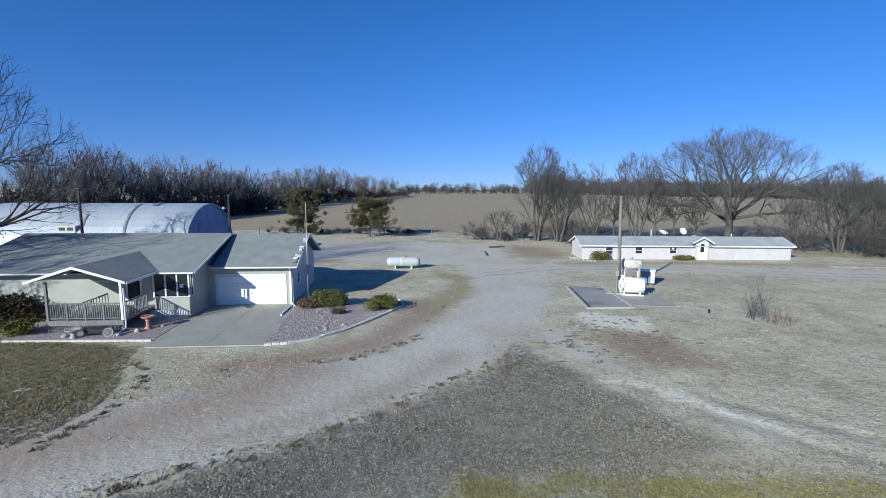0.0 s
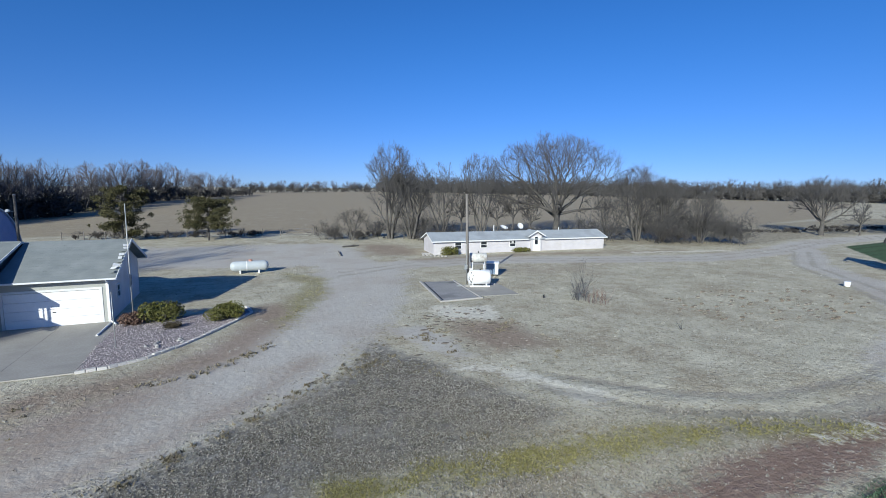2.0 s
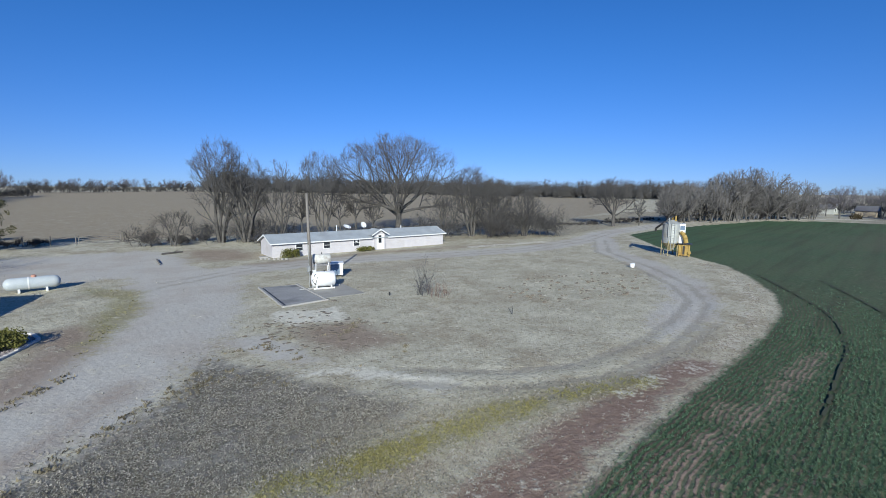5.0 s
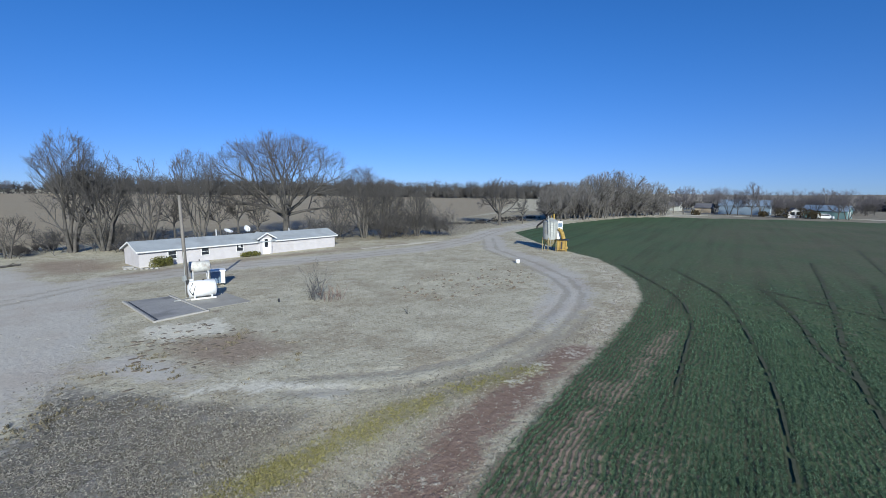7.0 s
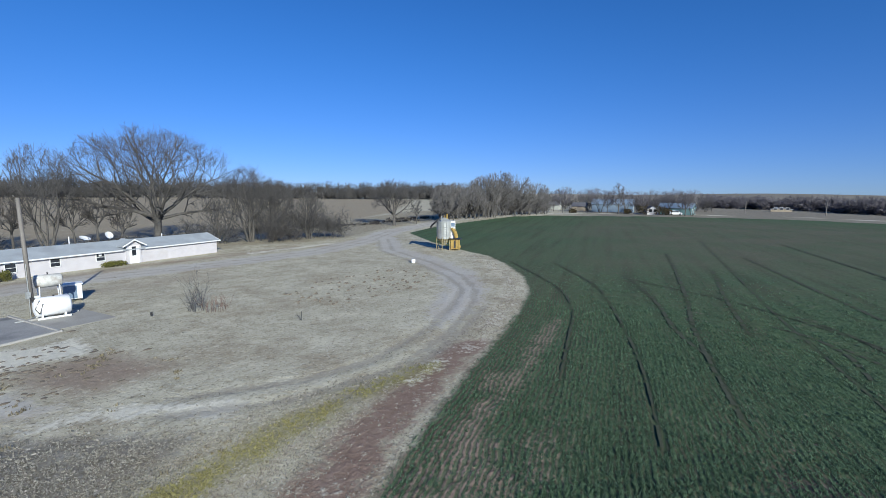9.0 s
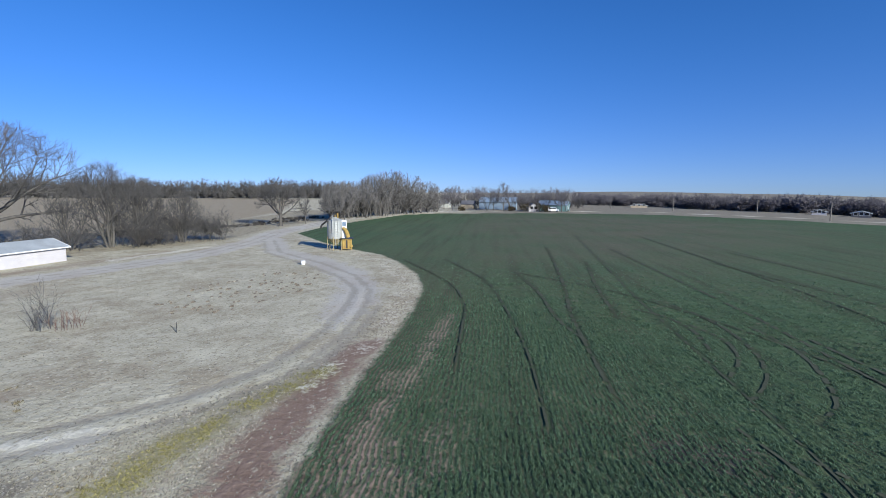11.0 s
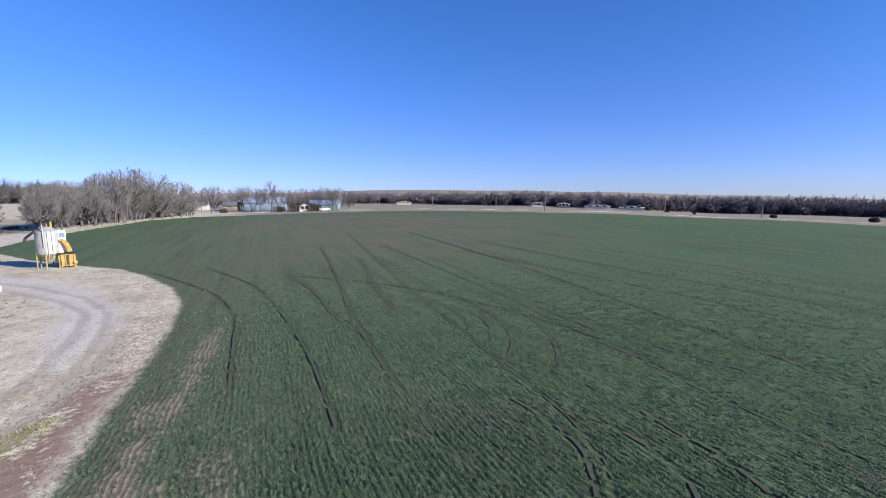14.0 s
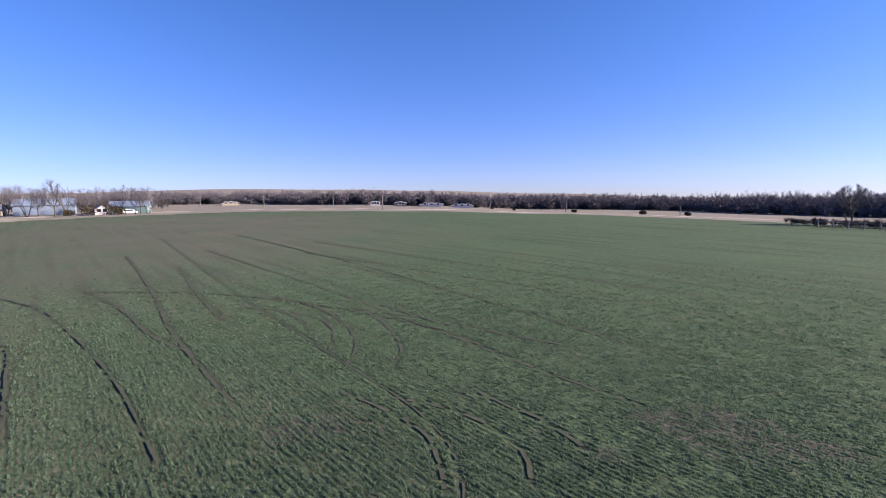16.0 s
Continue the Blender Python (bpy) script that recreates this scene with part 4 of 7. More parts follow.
part("gutter", Geo().box(-5.30, 0.58, -0.57, -0.46, 2.76, 2.86), TRIM, garage_roof, "white gutter", bevel=0.015)
for k in range(9):
    fy = 0.1 + 0.42 * k + rnd.uniform(-0.1, 0.1)
    fm = pose(0.38 + rnd.uniform(-0.12, 0.1), fy, 2.96 + (fy + 0.45) * 0.384, 21 + rnd.uniform(-6, 12), rnd.uniform(-8, 14), rnd.uniform(-30, 30))
    part("torn_shingle", Geo().box(-rnd.uniform(0.1, 0.22), rnd.uniform(0.1, 0.25), -0.12, 0.12, 0, 0.03, fm), TRIM if k % 3 else SHINGLE, garage_roof, "lifted pale shingle edge")
# garage door in panels
garage_door = part("garage_door", Geo().box(-5.12, -0.43, 0.06, 0.10, 0.0, 2.12), DOOR_WHITE, HOUSE, "white sectional garage door")
for row in range(4):
    part("door_panel", Geo().box(-5.11, -0.44, 0.02, 0.06, 0.02 + 0.525 * row, 0.53 + 0.525 * row), DOOR_WHITE, garage_door, bevel=0.012)
part("door_handle", Geo().box(-2.85, -2.70, -0.02, 0.02, 0.86, 0.90), DARK_METAL, garage_door)
part("door_trim", Geo().box(-5.25, -5.12, -0.03, 0.06, 0, 2.14).box(-0.43, -0.30, -0.03, 0.06, 0, 2.14).box(-5.25, -0.30, -0.03, 0.06, 2.14, 2.27), TRIM, garage_door, "white door casing")
part("corner_board", Geo().box(-0.10, 0.03, -0.03, 0.10, 0, 2.7), TRIM, HOUSE)
downspout = part("downspout", Geo().tube((0.02, -0.50, 2.74), (0.06, -0.10, 2.45), 0.04, n=6).tube((0.06, -0.10, 2.45), (0.06, -0.10, 0.12), 0.04, n=6).tube((0.06, -0.10, 0.12), (0.45, -0.9, 0.10), 0.05, n=6), TRIM, HOUSE, "white downspout")
part("ground_spout", Geo().tube((0.15, -0.6, 0.09), (0.05, -3.2, 0.07), 0.07, n=8), TRIM, downspout)
for wy in (2.0, 5.6):
    house_window(HOUSE, wy, wy + 0.75, 0.0, 1.1, 2.0, normal="+x")
# bay window at the end of the main block
BX0, BX1, BY = -7.95, -5.78, -2.95
bay = part("bay_window", Geo().box(BX0, BX1, BY, MY0 - 0.004, 0.0, 1.32), SIDING, HOUSE, "boxed bay window with white posts")
part("bay_sill", Geo().box(BX0 - 0.05, BX1 + 0.05, BY - 0.06, MY0 - 0.004, 1.32, 1.38), TRIM, bay)
part("bay_head", Geo().box(BX0 - 0.03, BX1 + 0.03, BY - 0.03, MY0 - 0.004, 2.84, 2.88), TRIM, bay)
for k in range(4):
    px = BX0 + (BX1 - BX0) * k / 3
    part("bay_post", Geo().box(px - 0.045, px + 0.045, BY - 0.03, BY + 0.07, 1.38, 2.84), TRIM, bay)
    if k < 3:
        part("pane", Geo().box(px + 0.05, px + (BX1 - BX0) / 3 - 0.05, BY, BY + 0.02, 1.38, 2.84), GLASS_DARK, bay).visible_shadow = False
for py, pw in ((BY + 0.30, 0.012), (MY0 - 0.06, 0.03)):
    part("bay_post", Geo().box(BX1 - 0.02, BX1 + 0.03, py - pw, py + pw, 1.38, 2.84), TRIM, bay)
for p0, p1 in ((BY + 0.07, BY + 0.285), (BY + 0.315, MY0 - 0.10)):
    part("pane", Geo().box(BX1 - 0.01, BX1 + 0.01, p0, p1, 1.38, 2.84), GLASS_DARK, bay).visible_shadow = False
part("window_card", Geo().box(-6.36, -6.12, BY - 0.012, BY - 0.004, 1.95, 2.20), TRIM, bay, "white notice on the glass")
# porch
PX0, PX1, PY = -12.35, -8.15, -6.0
ridge_x, p_eave, p_ridge = (PX0 + PX1) / 2 - 0.25, 3.06, 3.92
porch = part("porch_roof", Geo().prism([(PX0 - 0.75, PY - 0.4, p_eave), (ridge_x, PY - 0.4, p_ridge), (PX1 + 0.4, PY - 0.4, p_eave), (PX1 + 0.4, PY - 0.4, p_eave - 0.13), (ridge_x, PY - 0.4, p_ridge - 0.13), (PX0 - 0.75, PY - 0.4, p_eave - 0.13)], (0, 7.0, 0)), SHINGLE, HOUSE, "grey gabled porch roof")
part("fascia", Geo().prism([(PX0 - 0.78, PY - 0.46, p_eave + 0.01), (ridge_x, PY - 0.46, p_ridge + 0.01), (PX1 + 0.43, PY - 0.46, p_eave + 0.01), (PX1 + 0.43, PY - 0.46, p_eave - 0.14), (ridge_x, PY - 0.46, p_ridge - 0.14), (PX0 - 0.78, PY - 0.46, p_eave - 0.14)], (0, 0.05, 0)), TRIM, porch, "white fascia")
part("gutter", Geo().box(PX1 + 0.41, PX1 + 0.52, PY - 0.4, PY + 3.2, p_eave - 0.17, p_eave - 0.03), TRIM, porch)
part("gable_infill", Geo().prism([(PX0 + 0.05, MY0 - 0.09, 2.5), (PX1 - 0.05, MY0 - 0.09, 2.5), (PX1 - 0.05, MY0 - 0.09, 2.68), (ridge_x, MY0 - 0.09, 3.7), (PX0 + 0.05, MY0 - 0.09, 2.68)], (0, 0.08, 0)), SIDING, porch)
for px in (PX0 + 0.06, PX1 - 0.06):
    part("porch_post", Geo().box(px - 0.07, px + 0.07, PY - 0.07, PY + 0.07, 0.7, 2.96), DECK_GREY if px < -10 else TRIM, porch, bevel=0.01)
deck = part("porch_deck", Geo().box(PX0, PX1, PY - 0.08, MY0, 0.58, 0.70), DECK_GREY, HOUSE, "grey-painted wooden porch deck")
part("deck_fascia", Geo().box(PX0 - 0.02, PX1 + 0.02, PY - 0.12, PY - 0.08, 0.42, 0.72), DECK_GREY, deck)
for k in range(22):
    lx = PX0 + 0.05 + (PX1 - PX0 - 0.1) * k / 21
    for s in (-1, 1):
        x1 = min(max(lx + s * 0.42, PX0), PX1)
        part("lattice_slat", Geo().prism([(lx - 0.02, PY - 0.05 - 0.006 * s, 0.0), (lx + 0.02, PY - 0.05 - 0.006 * s, 0.0), (x1 + 0.02, PY - 0.05 - 0.006 * s, 0.42), (x1 - 0.02, PY - 0.05 - 0.006 * s, 0.42)], (0, 0.01, 0)), DECK_GREY, deck)


def railing(parent, p, q, n, high=1.0):
    """A run of rail with its balusters, from p to q at deck height."""
    p, q = Vector(p), Vector(q)
    rail = part("railing", Geo().tube(p + Vector((0, 0, high)), q + Vector((0, 0, high)), 0.045, n=6), DECK_GREY, parent, "grey wooden porch railing")
    part("bottom_rail", Geo().tube(p + Vector((0, 0, 0.12)), q + Vector((0, 0, 0.12)), 0.035, n=6), DECK_GREY, rail)
    for k in range(n + 1):
        a = p.lerp(q, k / n)
        w = 0.045 if k % 8 == 0 else 0.018
        part("newel" if k % 8 == 0 else "baluster", Geo().box(a.x - w, a.x + w, a.y - w, a.y + w, a.z if k % 8 == 0 else a.z + 0.12, a.z + high), DECK_GREY, rail)


railing(deck, (PX0 + 0.1, PY, 0.7), (PX1 - 0.1, PY, 0.7), 32)
railing(deck, (PX1 - 0.05, PY + 0.1, 0.7), (PX1 - 0.05, PY + 2.6, 0.7), 16)
railing(deck, (PX0 + 0.2, PY + 1.3, 0.1), (-10.4, PY + 2.4, 0.75), 14)
porch_door = part("front_door", Geo().box(-10.0, -9.0, MY0 - 0.05, MY0 - 0.004, 0.72, 2.45), TRIM, HOUSE, "white-framed glass storm door")
part("door_glass", Geo().box(-9.88, -9.12, MY0 - 0.07, MY0 - 0.05, 0.95, 2.32), GLASS_DARK, porch_door)
part("wall_light", Geo().box(-11.75, -10.9, MY0 - 0.1, MY0 - 0.004, 2.28, 2.36), TRIM, HOUSE, "long white wall light")

# ---- paving and the gravel bed ----
HM = HOUSE.matrix_world.copy()
drive_slab = thing("driveway_slab", HM, "pale grey concrete garage driveway with joints", "driveway", kind="structure")
for cx in range(2):
    for cy in range(3):
        part("slab", Geo().box(-5.5 + 3.05 * cx, -2.458 + 3.05 * cx, -9.1 + 3.03 * cy, -6.072 + 3.03 * cy, -0.1, 0.05), CONCRETE, drive_slab, bevel=0.004)
BED = BED_OUTLINE[:1] + [(-8.4, 24.6), (-7.09, 25.49), (-5.9, 27.0), (-4.79, 28.93), (-3.6, 31.4), (-2.82, 33.21), (-3.2, 34.6), (-4.3, 34.9), (-5.3, 33.9), (-6.4, 33.3), (-7.6, 33.6), (-9.0, 34.2), (-10.5, 34.0), (-10.7, 33.2)]
BED_GRAVEL = material("purple_grey_gravel", (0.13, 0.11, 0.115), (0.42, 0.38, 0.38), 9, 26, 0.9, bump=0.9)
solid("gravel_bed", Geo().prism([(x, y, -0.03) for x, y in BED], (0, 0, 0.075)), BED_GRAVEL, "bed of purplish grey decorative gravel beside the driveway", "gravel bed", kind="structure")


def stones_of(count, pick, lo, hi, seed):
    """Many small chips laid over an outline, as one mesh."""
    g, r = Geo(), random.Random(seed)
    done = 0
    while done < count:
        x, y, z, ok = pick(r)
        if not ok:
            continue
        s = r.uniform(lo, hi)
        m = Matrix.Translation((x, y, z)) @ Euler((r.uniform(0, 6), r.uniform(0, 6), r.uniform(0, 6))).to_matrix().to_4x4()
        k = len(g.v)
        g.v += [tuple(m @ Vector(p)) for p in ((s, 0, 0), (-s, 0.2 * s, 0), (0, s * 0.8, 0), (0, -s * 0.8, 0.1 * s), (0, 0, 0.6 * s), (0, 0, -0.6 * s))]
        g.f += [(k + a, k + b, k + c) for a, b, c in ((0, 2, 4), (2, 1, 4), (1, 3, 4), (3, 0, 4), (2, 0, 5), (1, 2, 5), (3, 1, 5), (0, 3, 5))]
        done += 1
    return g


def in_bed(r):
    x, y = r.uniform(-10.7, -2.8), r.uniform(24.3, 34.9)
    return x, y, 0.05, bool(inside(np.array(x), np.array(y), BED))


BED_CHIP = material("gravel_chips", (0.16, 0.13, 0.135), (0.48, 0.44, 0.44), 2, 9, 0.9, bump=0.0, island=0.9)
solid("bed_gravel_chips", stones_of(5200, in_bed, 0.025, 0.055, 5), BED_CHIP, "loose purplish grey gravel chips in the bed", "gravel", kind="stuff")
edging = thing("bed_edging", Matrix(), "curved edging of pale stone blocks round the gravel bed", "edging", kind="structure")
edge_line, total = BED[:9], 0.0
for (ax, ay), (bx, by) in zip(edge_line[:-1], edge_line[1:]):
    span = math.hypot(bx - ax, by - ay)
    for k in range(max(1, round(span / 0.42))):
        n = max(1, round(span / 0.42))
        t0, t1 = k / n, (k + 1) / n
        ang = math.degrees(math.atan2(by - ay, bx - ax))
        cx, cy, half = ax + (bx - ax) * (t0 + t1) / 2, ay + (by - ay) * (t0 + t1) / 2, span / n / 2 - 0.012
        part("edging_stone", Geo().box(-half, half, -0.1, 0.1, -0.03, 0.12 + rnd.uniform(-0.02, 0.03), pose(cx, cy, 0, rnd.uniform(-4, 4), 0, ang + rnd.uniform(-4, 4))), STONE, edging, bevel=0.02)
lawn_edging = thing("porch_bed_edging", HM, "low pale edging in front of the porch bed", "edging", kind="structure")
for k in range(18):
    part("edging_stone", Geo().box(-13.6 + 0.44 * k, -13.19 + 0.44 * k, -7.65 - 0.02 * k, -7.50 - 0.02 * k, -0.03, 0.1), STONE, lawn_edging, bevel=0.015)
solid("porch_bed", Geo().box(-14.0, -5.7, -7.6, -2.2, -0.05, 0.03), BED_GRAVEL, "strip of gravel bed round the porch", "gravel bed", kind="structure", m=HM)

# ---- quonset shed ----
QL, QW, QH = 42.0, 14.6, 6.5
QUONSET = thing("quonset_shed", pose(-27.6, 49.6, 0, 0, 0, 5), "large arched galvanised steel quonset shed", "shed")


def arch(w, h, n=20):
    return [(-w / 2 * math.cos(math.pi * k / n), h * math.sin(math.pi * k / n) ** 0.85) for k in range(n + 1)]


outer, inner = arch(QW, QH), arch(QW - 0.2, QH - 0.1)
shell = Geo().prism([(0, QW / 2 + a, b) for a, b in outer] + [(0, QW / 2 + a, b) for a, b in reversed(inner)], (-QL, 0, 0))
part("arched_shell", shell, GALV, QUONSET, "bright ribbed galvanised arch")
for k in range(12):
    x = -0.3 - k * 3.7
    ring = [(x, QW / 2 + a * 1.0015, b * 1.0025) for a, b in outer] + [(x, QW / 2 + a, b) for a, b in reversed(outer)]
    part("seam_rib", Geo().prism(ring, (-0.12, 0, 0)), GALV, QUONSET)
# Dark strips on the shell: seam shade put in as colour, plus a dark patch.
SEAM_DARK = material("seam_shade_and_patch", (0.10, 0.11, 0.13), (0.26, 0.28, 0.32), 2.5, 14, 0.8, bump=0.2)
for x, k0, k1, w in ((-6.4, 3, 9, 0.26), (-5.0, 8, 10, 0.8), (-10.9, 4, 6, 0.2)):
    patch = [(x - 0.12 * (k - k0), QW / 2 + outer[k][0] * 1.008, outer[k][1] * 1.012) for k in range(k0, k1 + 1)]
    g = Geo()
    g.v = patch + [(px - w * (0.6 + 0.5 * (i % 2)), py, pz) for i, (px, py, pz) in enumerate(patch)]
    g.f = [(i, i + 1, i + 1 + len(patch), i + len(patch)) for i in range(len(patch) - 1)]
    part("tar_patch", g, SEAM_DARK, QUONSET, "dark strip for seam shade and a dark patch")
# End wall sheet: the blue of sky-lit shade is put into its colour.
END_SHADE_BLUE = material("shed_end_sheet_shade_blue", (0.17, 0.235, 0.42), (0.24, 0.305, 0.50), 0.8, 10, 0.5, 0.2, bump=0.4, wave=1.2, wave_axis="Y")
end_wall = part("end_wall", Geo().prism([(-0.35, QW / 2 + a, b) for a, b in inner], (0.15, 0, 0)), END_SHADE_BLUE, QUONSET, "flat sheet-metal end wall")
part("sliding_door", Geo().box(-0.19, -0.12, 4.2, 10.4, 0.05, 4.3), END_SHADE_BLUE, end_wall)
vent = part("roof_vent", Geo().box(-13.2, -11.4, 0.9, 1.7, 3.2, 4.22), GALV_DULL, QUONSET, "weathered vent box with two dark openings")
for vx in (-13.0, -12.2):
    part("vent_opening", Geo().box(vx, vx + 0.6, 0.88, 0.898, 3.78, 4.1), DARK_METAL, vent)
part("vent_cap", Geo().box(-13.3, -11.3, 0.8, 1.8, 4.22, 4.3), TRIM, vent)

# ---- long low white mobile home ----
MH = thing("mobile_home", pose(17.0, 56.9, 0), "long low white mobile home with pale roof", "mobile home")
ML, MD, ME, MR = 25.6, 4.6, 1.72, 2.62
part("front_wall", Geo().box(0, ML, 0, 0.12, 0, ME), SIDING_FADED, MH)
part("back_wall", Geo().box(0, ML, MD - 0.12, MD, 0, ME), SIDING_FADED, MH)
for gx in (0, ML - 0.12):
    part("end_wall", Geo().prism([(gx, 0.12, 0), (gx, MD - 0.12, 0), (gx, MD - 0.12, ME), (gx, MD / 2, MR - 0.12), (gx, 0.12, ME)], (0.12, 0, 0)), SIDING_FADED, MH)
mh_roof = part("roof", gable_roof(-0.3, ML + 0.3, -0.35, MD + 0.35, ME, MD / 2, MR + 0.04, 0.09), ROOF_METAL, MH, "pale coated low-pitch roof")
part("eave_trim", Geo().box(-0.3, 13.3, -0.42, -0.36, ME - 0.12, ME + 0.02).box(15.8, ML + 0.3, -0.42, -0.36, ME - 0.12, ME + 0.02), TRIM, mh_roof, "white eave trim")
for gx in (-0.34, ML + 0.3):
    part("rake_trim", Geo().prism([(gx, -0.4, ME - 0.14), (gx, -0.4, ME + 0.02), (gx, MD / 2, MR + 0.07), (gx, MD + 0.4, ME + 0.02), (gx, MD + 0.4, ME - 0.14), (gx, MD / 2, MR - 0.1)], (0.04, 0, 0)), TRIM, mh_roof)
dormer = part("entry_dormer", Geo().box(13.75, 15.4, -0.22, -0.004, 0, 2.1), SIDING_FADED, MH, "gabled entry bay")
part("dormer_roof", Geo().prism([(13.2, -0.6, 2.12), (14.5, -0.6, 2.86), (15.8, -0.6, 2.12), (15.8, -0.6, 2.03), (14.5, -0.6, 2.75), (13.2, -0.6, 2.03)], (0, 2.6, 0)), ROOF_METAL, dormer)
part("dormer_gable", Geo().prism([(13.75, -0.22, 2.1), (15.4, -0.22, 2.1), (14.5, -0.22, 2.74)], (0, 0.2, 0)), SIDING_FADED, dormer)
part("dormer_fascia", Geo().prism([(13.16, -0.66, 2.13), (14.5, -0.66, 2.89), (15.84, -0.66, 2.13), (15.84, -0.66, 1.98), (14.5, -0.66, 2.72), (13.16, -0.66, 1.98)], (0, 0.05, 0)), TRIM, dormer)
mh_door = part("entry_door", Geo().box(14.15, 15.1, -0.27, -0.225, 0.05, 2.08), DOOR_WHITE, MH, "white entry door with a narrow pane")
part("door_pane", Geo().box(14.32, 14.78, -0.285, -0.272, 0.95, 2.0), GLASS_DARK, mh_door)
part("door_frame", Geo().box(14.07, 14.15, -0.28, -0.225, 0.05, 2.12).box(15.1, 15.18, -0.28, -0.225, 0.05, 2.12), TRIM, mh_door)
for wx, wz in ((2.85, 0.6), (6.45, 0.66), (10.65, 0.7)):
    house_window(MH, wx, wx + 0.95, -0.004, wz, wz + 0.92)
part("window_card", Geo().box(10.95, 11.25, -0.04, -0.028, 1.25, 1.5), TRIM, MH)
part("hitch_steps", Geo().box(-1.3, -0.4, 0.3, 1.0, 0, 0.18), KERB, MH, "low block at the end wall")
for pxx, top in ((9.7, 3.4), (20.0, 2.95)):
    part("vent_pipe", Geo().tube((pxx, MD / 2 + 0.8, 2.2), (pxx, MD / 2 + 0.8, top), 0.06, n=8), TRIM, MH)


def dish(name, x, y, z, r, turn, tilt, label):
    base = thing(name, pose(x, y, z, 0, 0, turn), label, "satellite dish", "satellite dishes on the mobile home")
    part("mast", Geo().tube((0, 0.1, -0.75), (0, 0.1, 0.0), 0.03, n=8), DARK_METAL, base)
    m = pose(0, 0, 0, tilt, 0, 0)
    prof = [(0.02, -0.02), (r * 0.5, 0.03), (r * 0.85, 0.10), (r, 0.16), (r, 0.18), (r * 0.85, 0.125), (r * 0.5, 0.055), (0.02, 0.01)]
    part("reflector", Geo().lathe(prof, m, 20), TRIM, base, smooth=True)
    part("feed_arm", Geo().tube(m @ Vector((0, -r, 0.16)), m @ Vector((0, -0.1 * r, r)), 0.015, n=6), DARK_METAL, base)


dish("satellite_dish", 30.3, 59.2, 3.25, 0.45, 8, 62, "round white satellite dish on the mobile home roof")
dish("satellite_dish", 27.9, 59.3, 3.05, 0.55, 20, 25, "wide white satellite dish tipped upward on the roof")

# ---- fuel tanks, pole and pad in the yard ----
PAD = thing("wash_pad", Matrix(), "low concrete pad with pale raised kerbs and dark stains", "concrete pad", kind="structure")
pad_c = [(10.81, 40.17), (10.36, 32.58), (13.75, 32.9), (13.85, 39.7)]
part("slab", Geo().prism([(x, y, -0.08) for x, y in pad_c], (0, 0, 0.12)), CONCRETE_STAINED, PAD)
for (ax, ay), (bx, by) in zip(pad_c[:3] , pad_c[1:]):
    span = math.hypot(bx - ax, by - ay)
    part("kerb", Geo().box(-0.1, span + 0.1, -0.09, 0.09, -0.05, 0.12, pose(ax, ay, 0, 0, 0, math.degrees(math.atan2(by - ay, bx - ax)))), KERB, PAD, "pale worn kerb", bevel=0.02)
part("drain_channel", Geo().box(0, 7.2, 0.14, 0.24, 0.0, 0.047, pose(10.86, 40.0, 0, 0, 0, -93.4)), DARK_METAL, PAD, "dark channel along the kerb")
part("kerb", Geo().box(0, 3.0, -0.08, 0.08, -0.05, 0.12, pose(13.85, 37.3, 0, 0, 0, 4)), KERB, PAD)
solid("tank_apron", Geo().prism([(13.95, 33.6, -0.06), (17.2, 33.4, -0.06), (17.3, 38.0, -0.06), (13.95, 38.0, -0.06)], (0, 0, 0.075)), CONCRETE, "worn concrete apron under the fuel tank", "apron", kind="structure")


def barrel(length, r, n=28):
    """Profile of a tank with dished ends, along z."""
    return [(0.02, -0.16 * r), (0.5 * r, -0.11 * r), (0.85 * r, 0.0), (r, 0.10 * r), (r, length - 0.10 * r), (0.85 * r, length), (0.5 * r, length + 0.11 * r), (0.02, length + 0.16 * r)]


WT = thing("fuel_tank", pose(15.25, 37.2, 0, 0, 0, -14), "white horizontal steel fuel tank on skids", "fuel tank")
part("tank_shell", Geo().lathe(barrel(1.86, 0.64), pose(-0.92, 0, 0.80, 0, 90, 0), 32), TANK_WHITE, WT, smooth=True)
for sy in (-0.42, 0.42):
    part("skid", Geo().box(-0.85, 0.9, sy - 0.06, sy + 0.06, 0.02, 0.14), TRIM, WT, bevel=0.01)
for sx in (-0.6, 0.6):
    part("saddle", Geo().box(sx - 0.05, sx + 0.05, -0.5, 0.5, 0.14, 0.32), TRIM, WT)
part("filler_cap", Geo().tube((0.1, 0, 1.42), (0.1, 0, 1.52), 0.06, n=10), DARK_METAL, WT)
part("fuel_hose", Geo().tube((-0.7, -0.5, 1.35), (-0.95, -0.6, 0.8), 0.025, n=6).tube((-0.95, -0.6, 0.8), (-0.75, -0.66, 0.45), 0.025, n=6).tube((-0.75, -0.66, 0.45), (-0.55, -0.62, 1.1), 0.025, n=6), DARK_METAL, WT, "dark fuel hose")
pump = part("pump", Geo().box(-1.08, -0.88, -0.15, 0.1, 1.2, 1.5), DARK_METAL, WT)
UT = thing("raised_tank", pose(16.05, 39.4, 0, 0, 0, -14), "weathered white fuel tank raised on a steel stand", "fuel tank")
part("tank_shell", Geo().lathe(barrel(1.5, 0.45), pose(-0.75, 0, 2.16, 0, 90, 0), 28), TANK_RUSTY, UT, smooth=True)
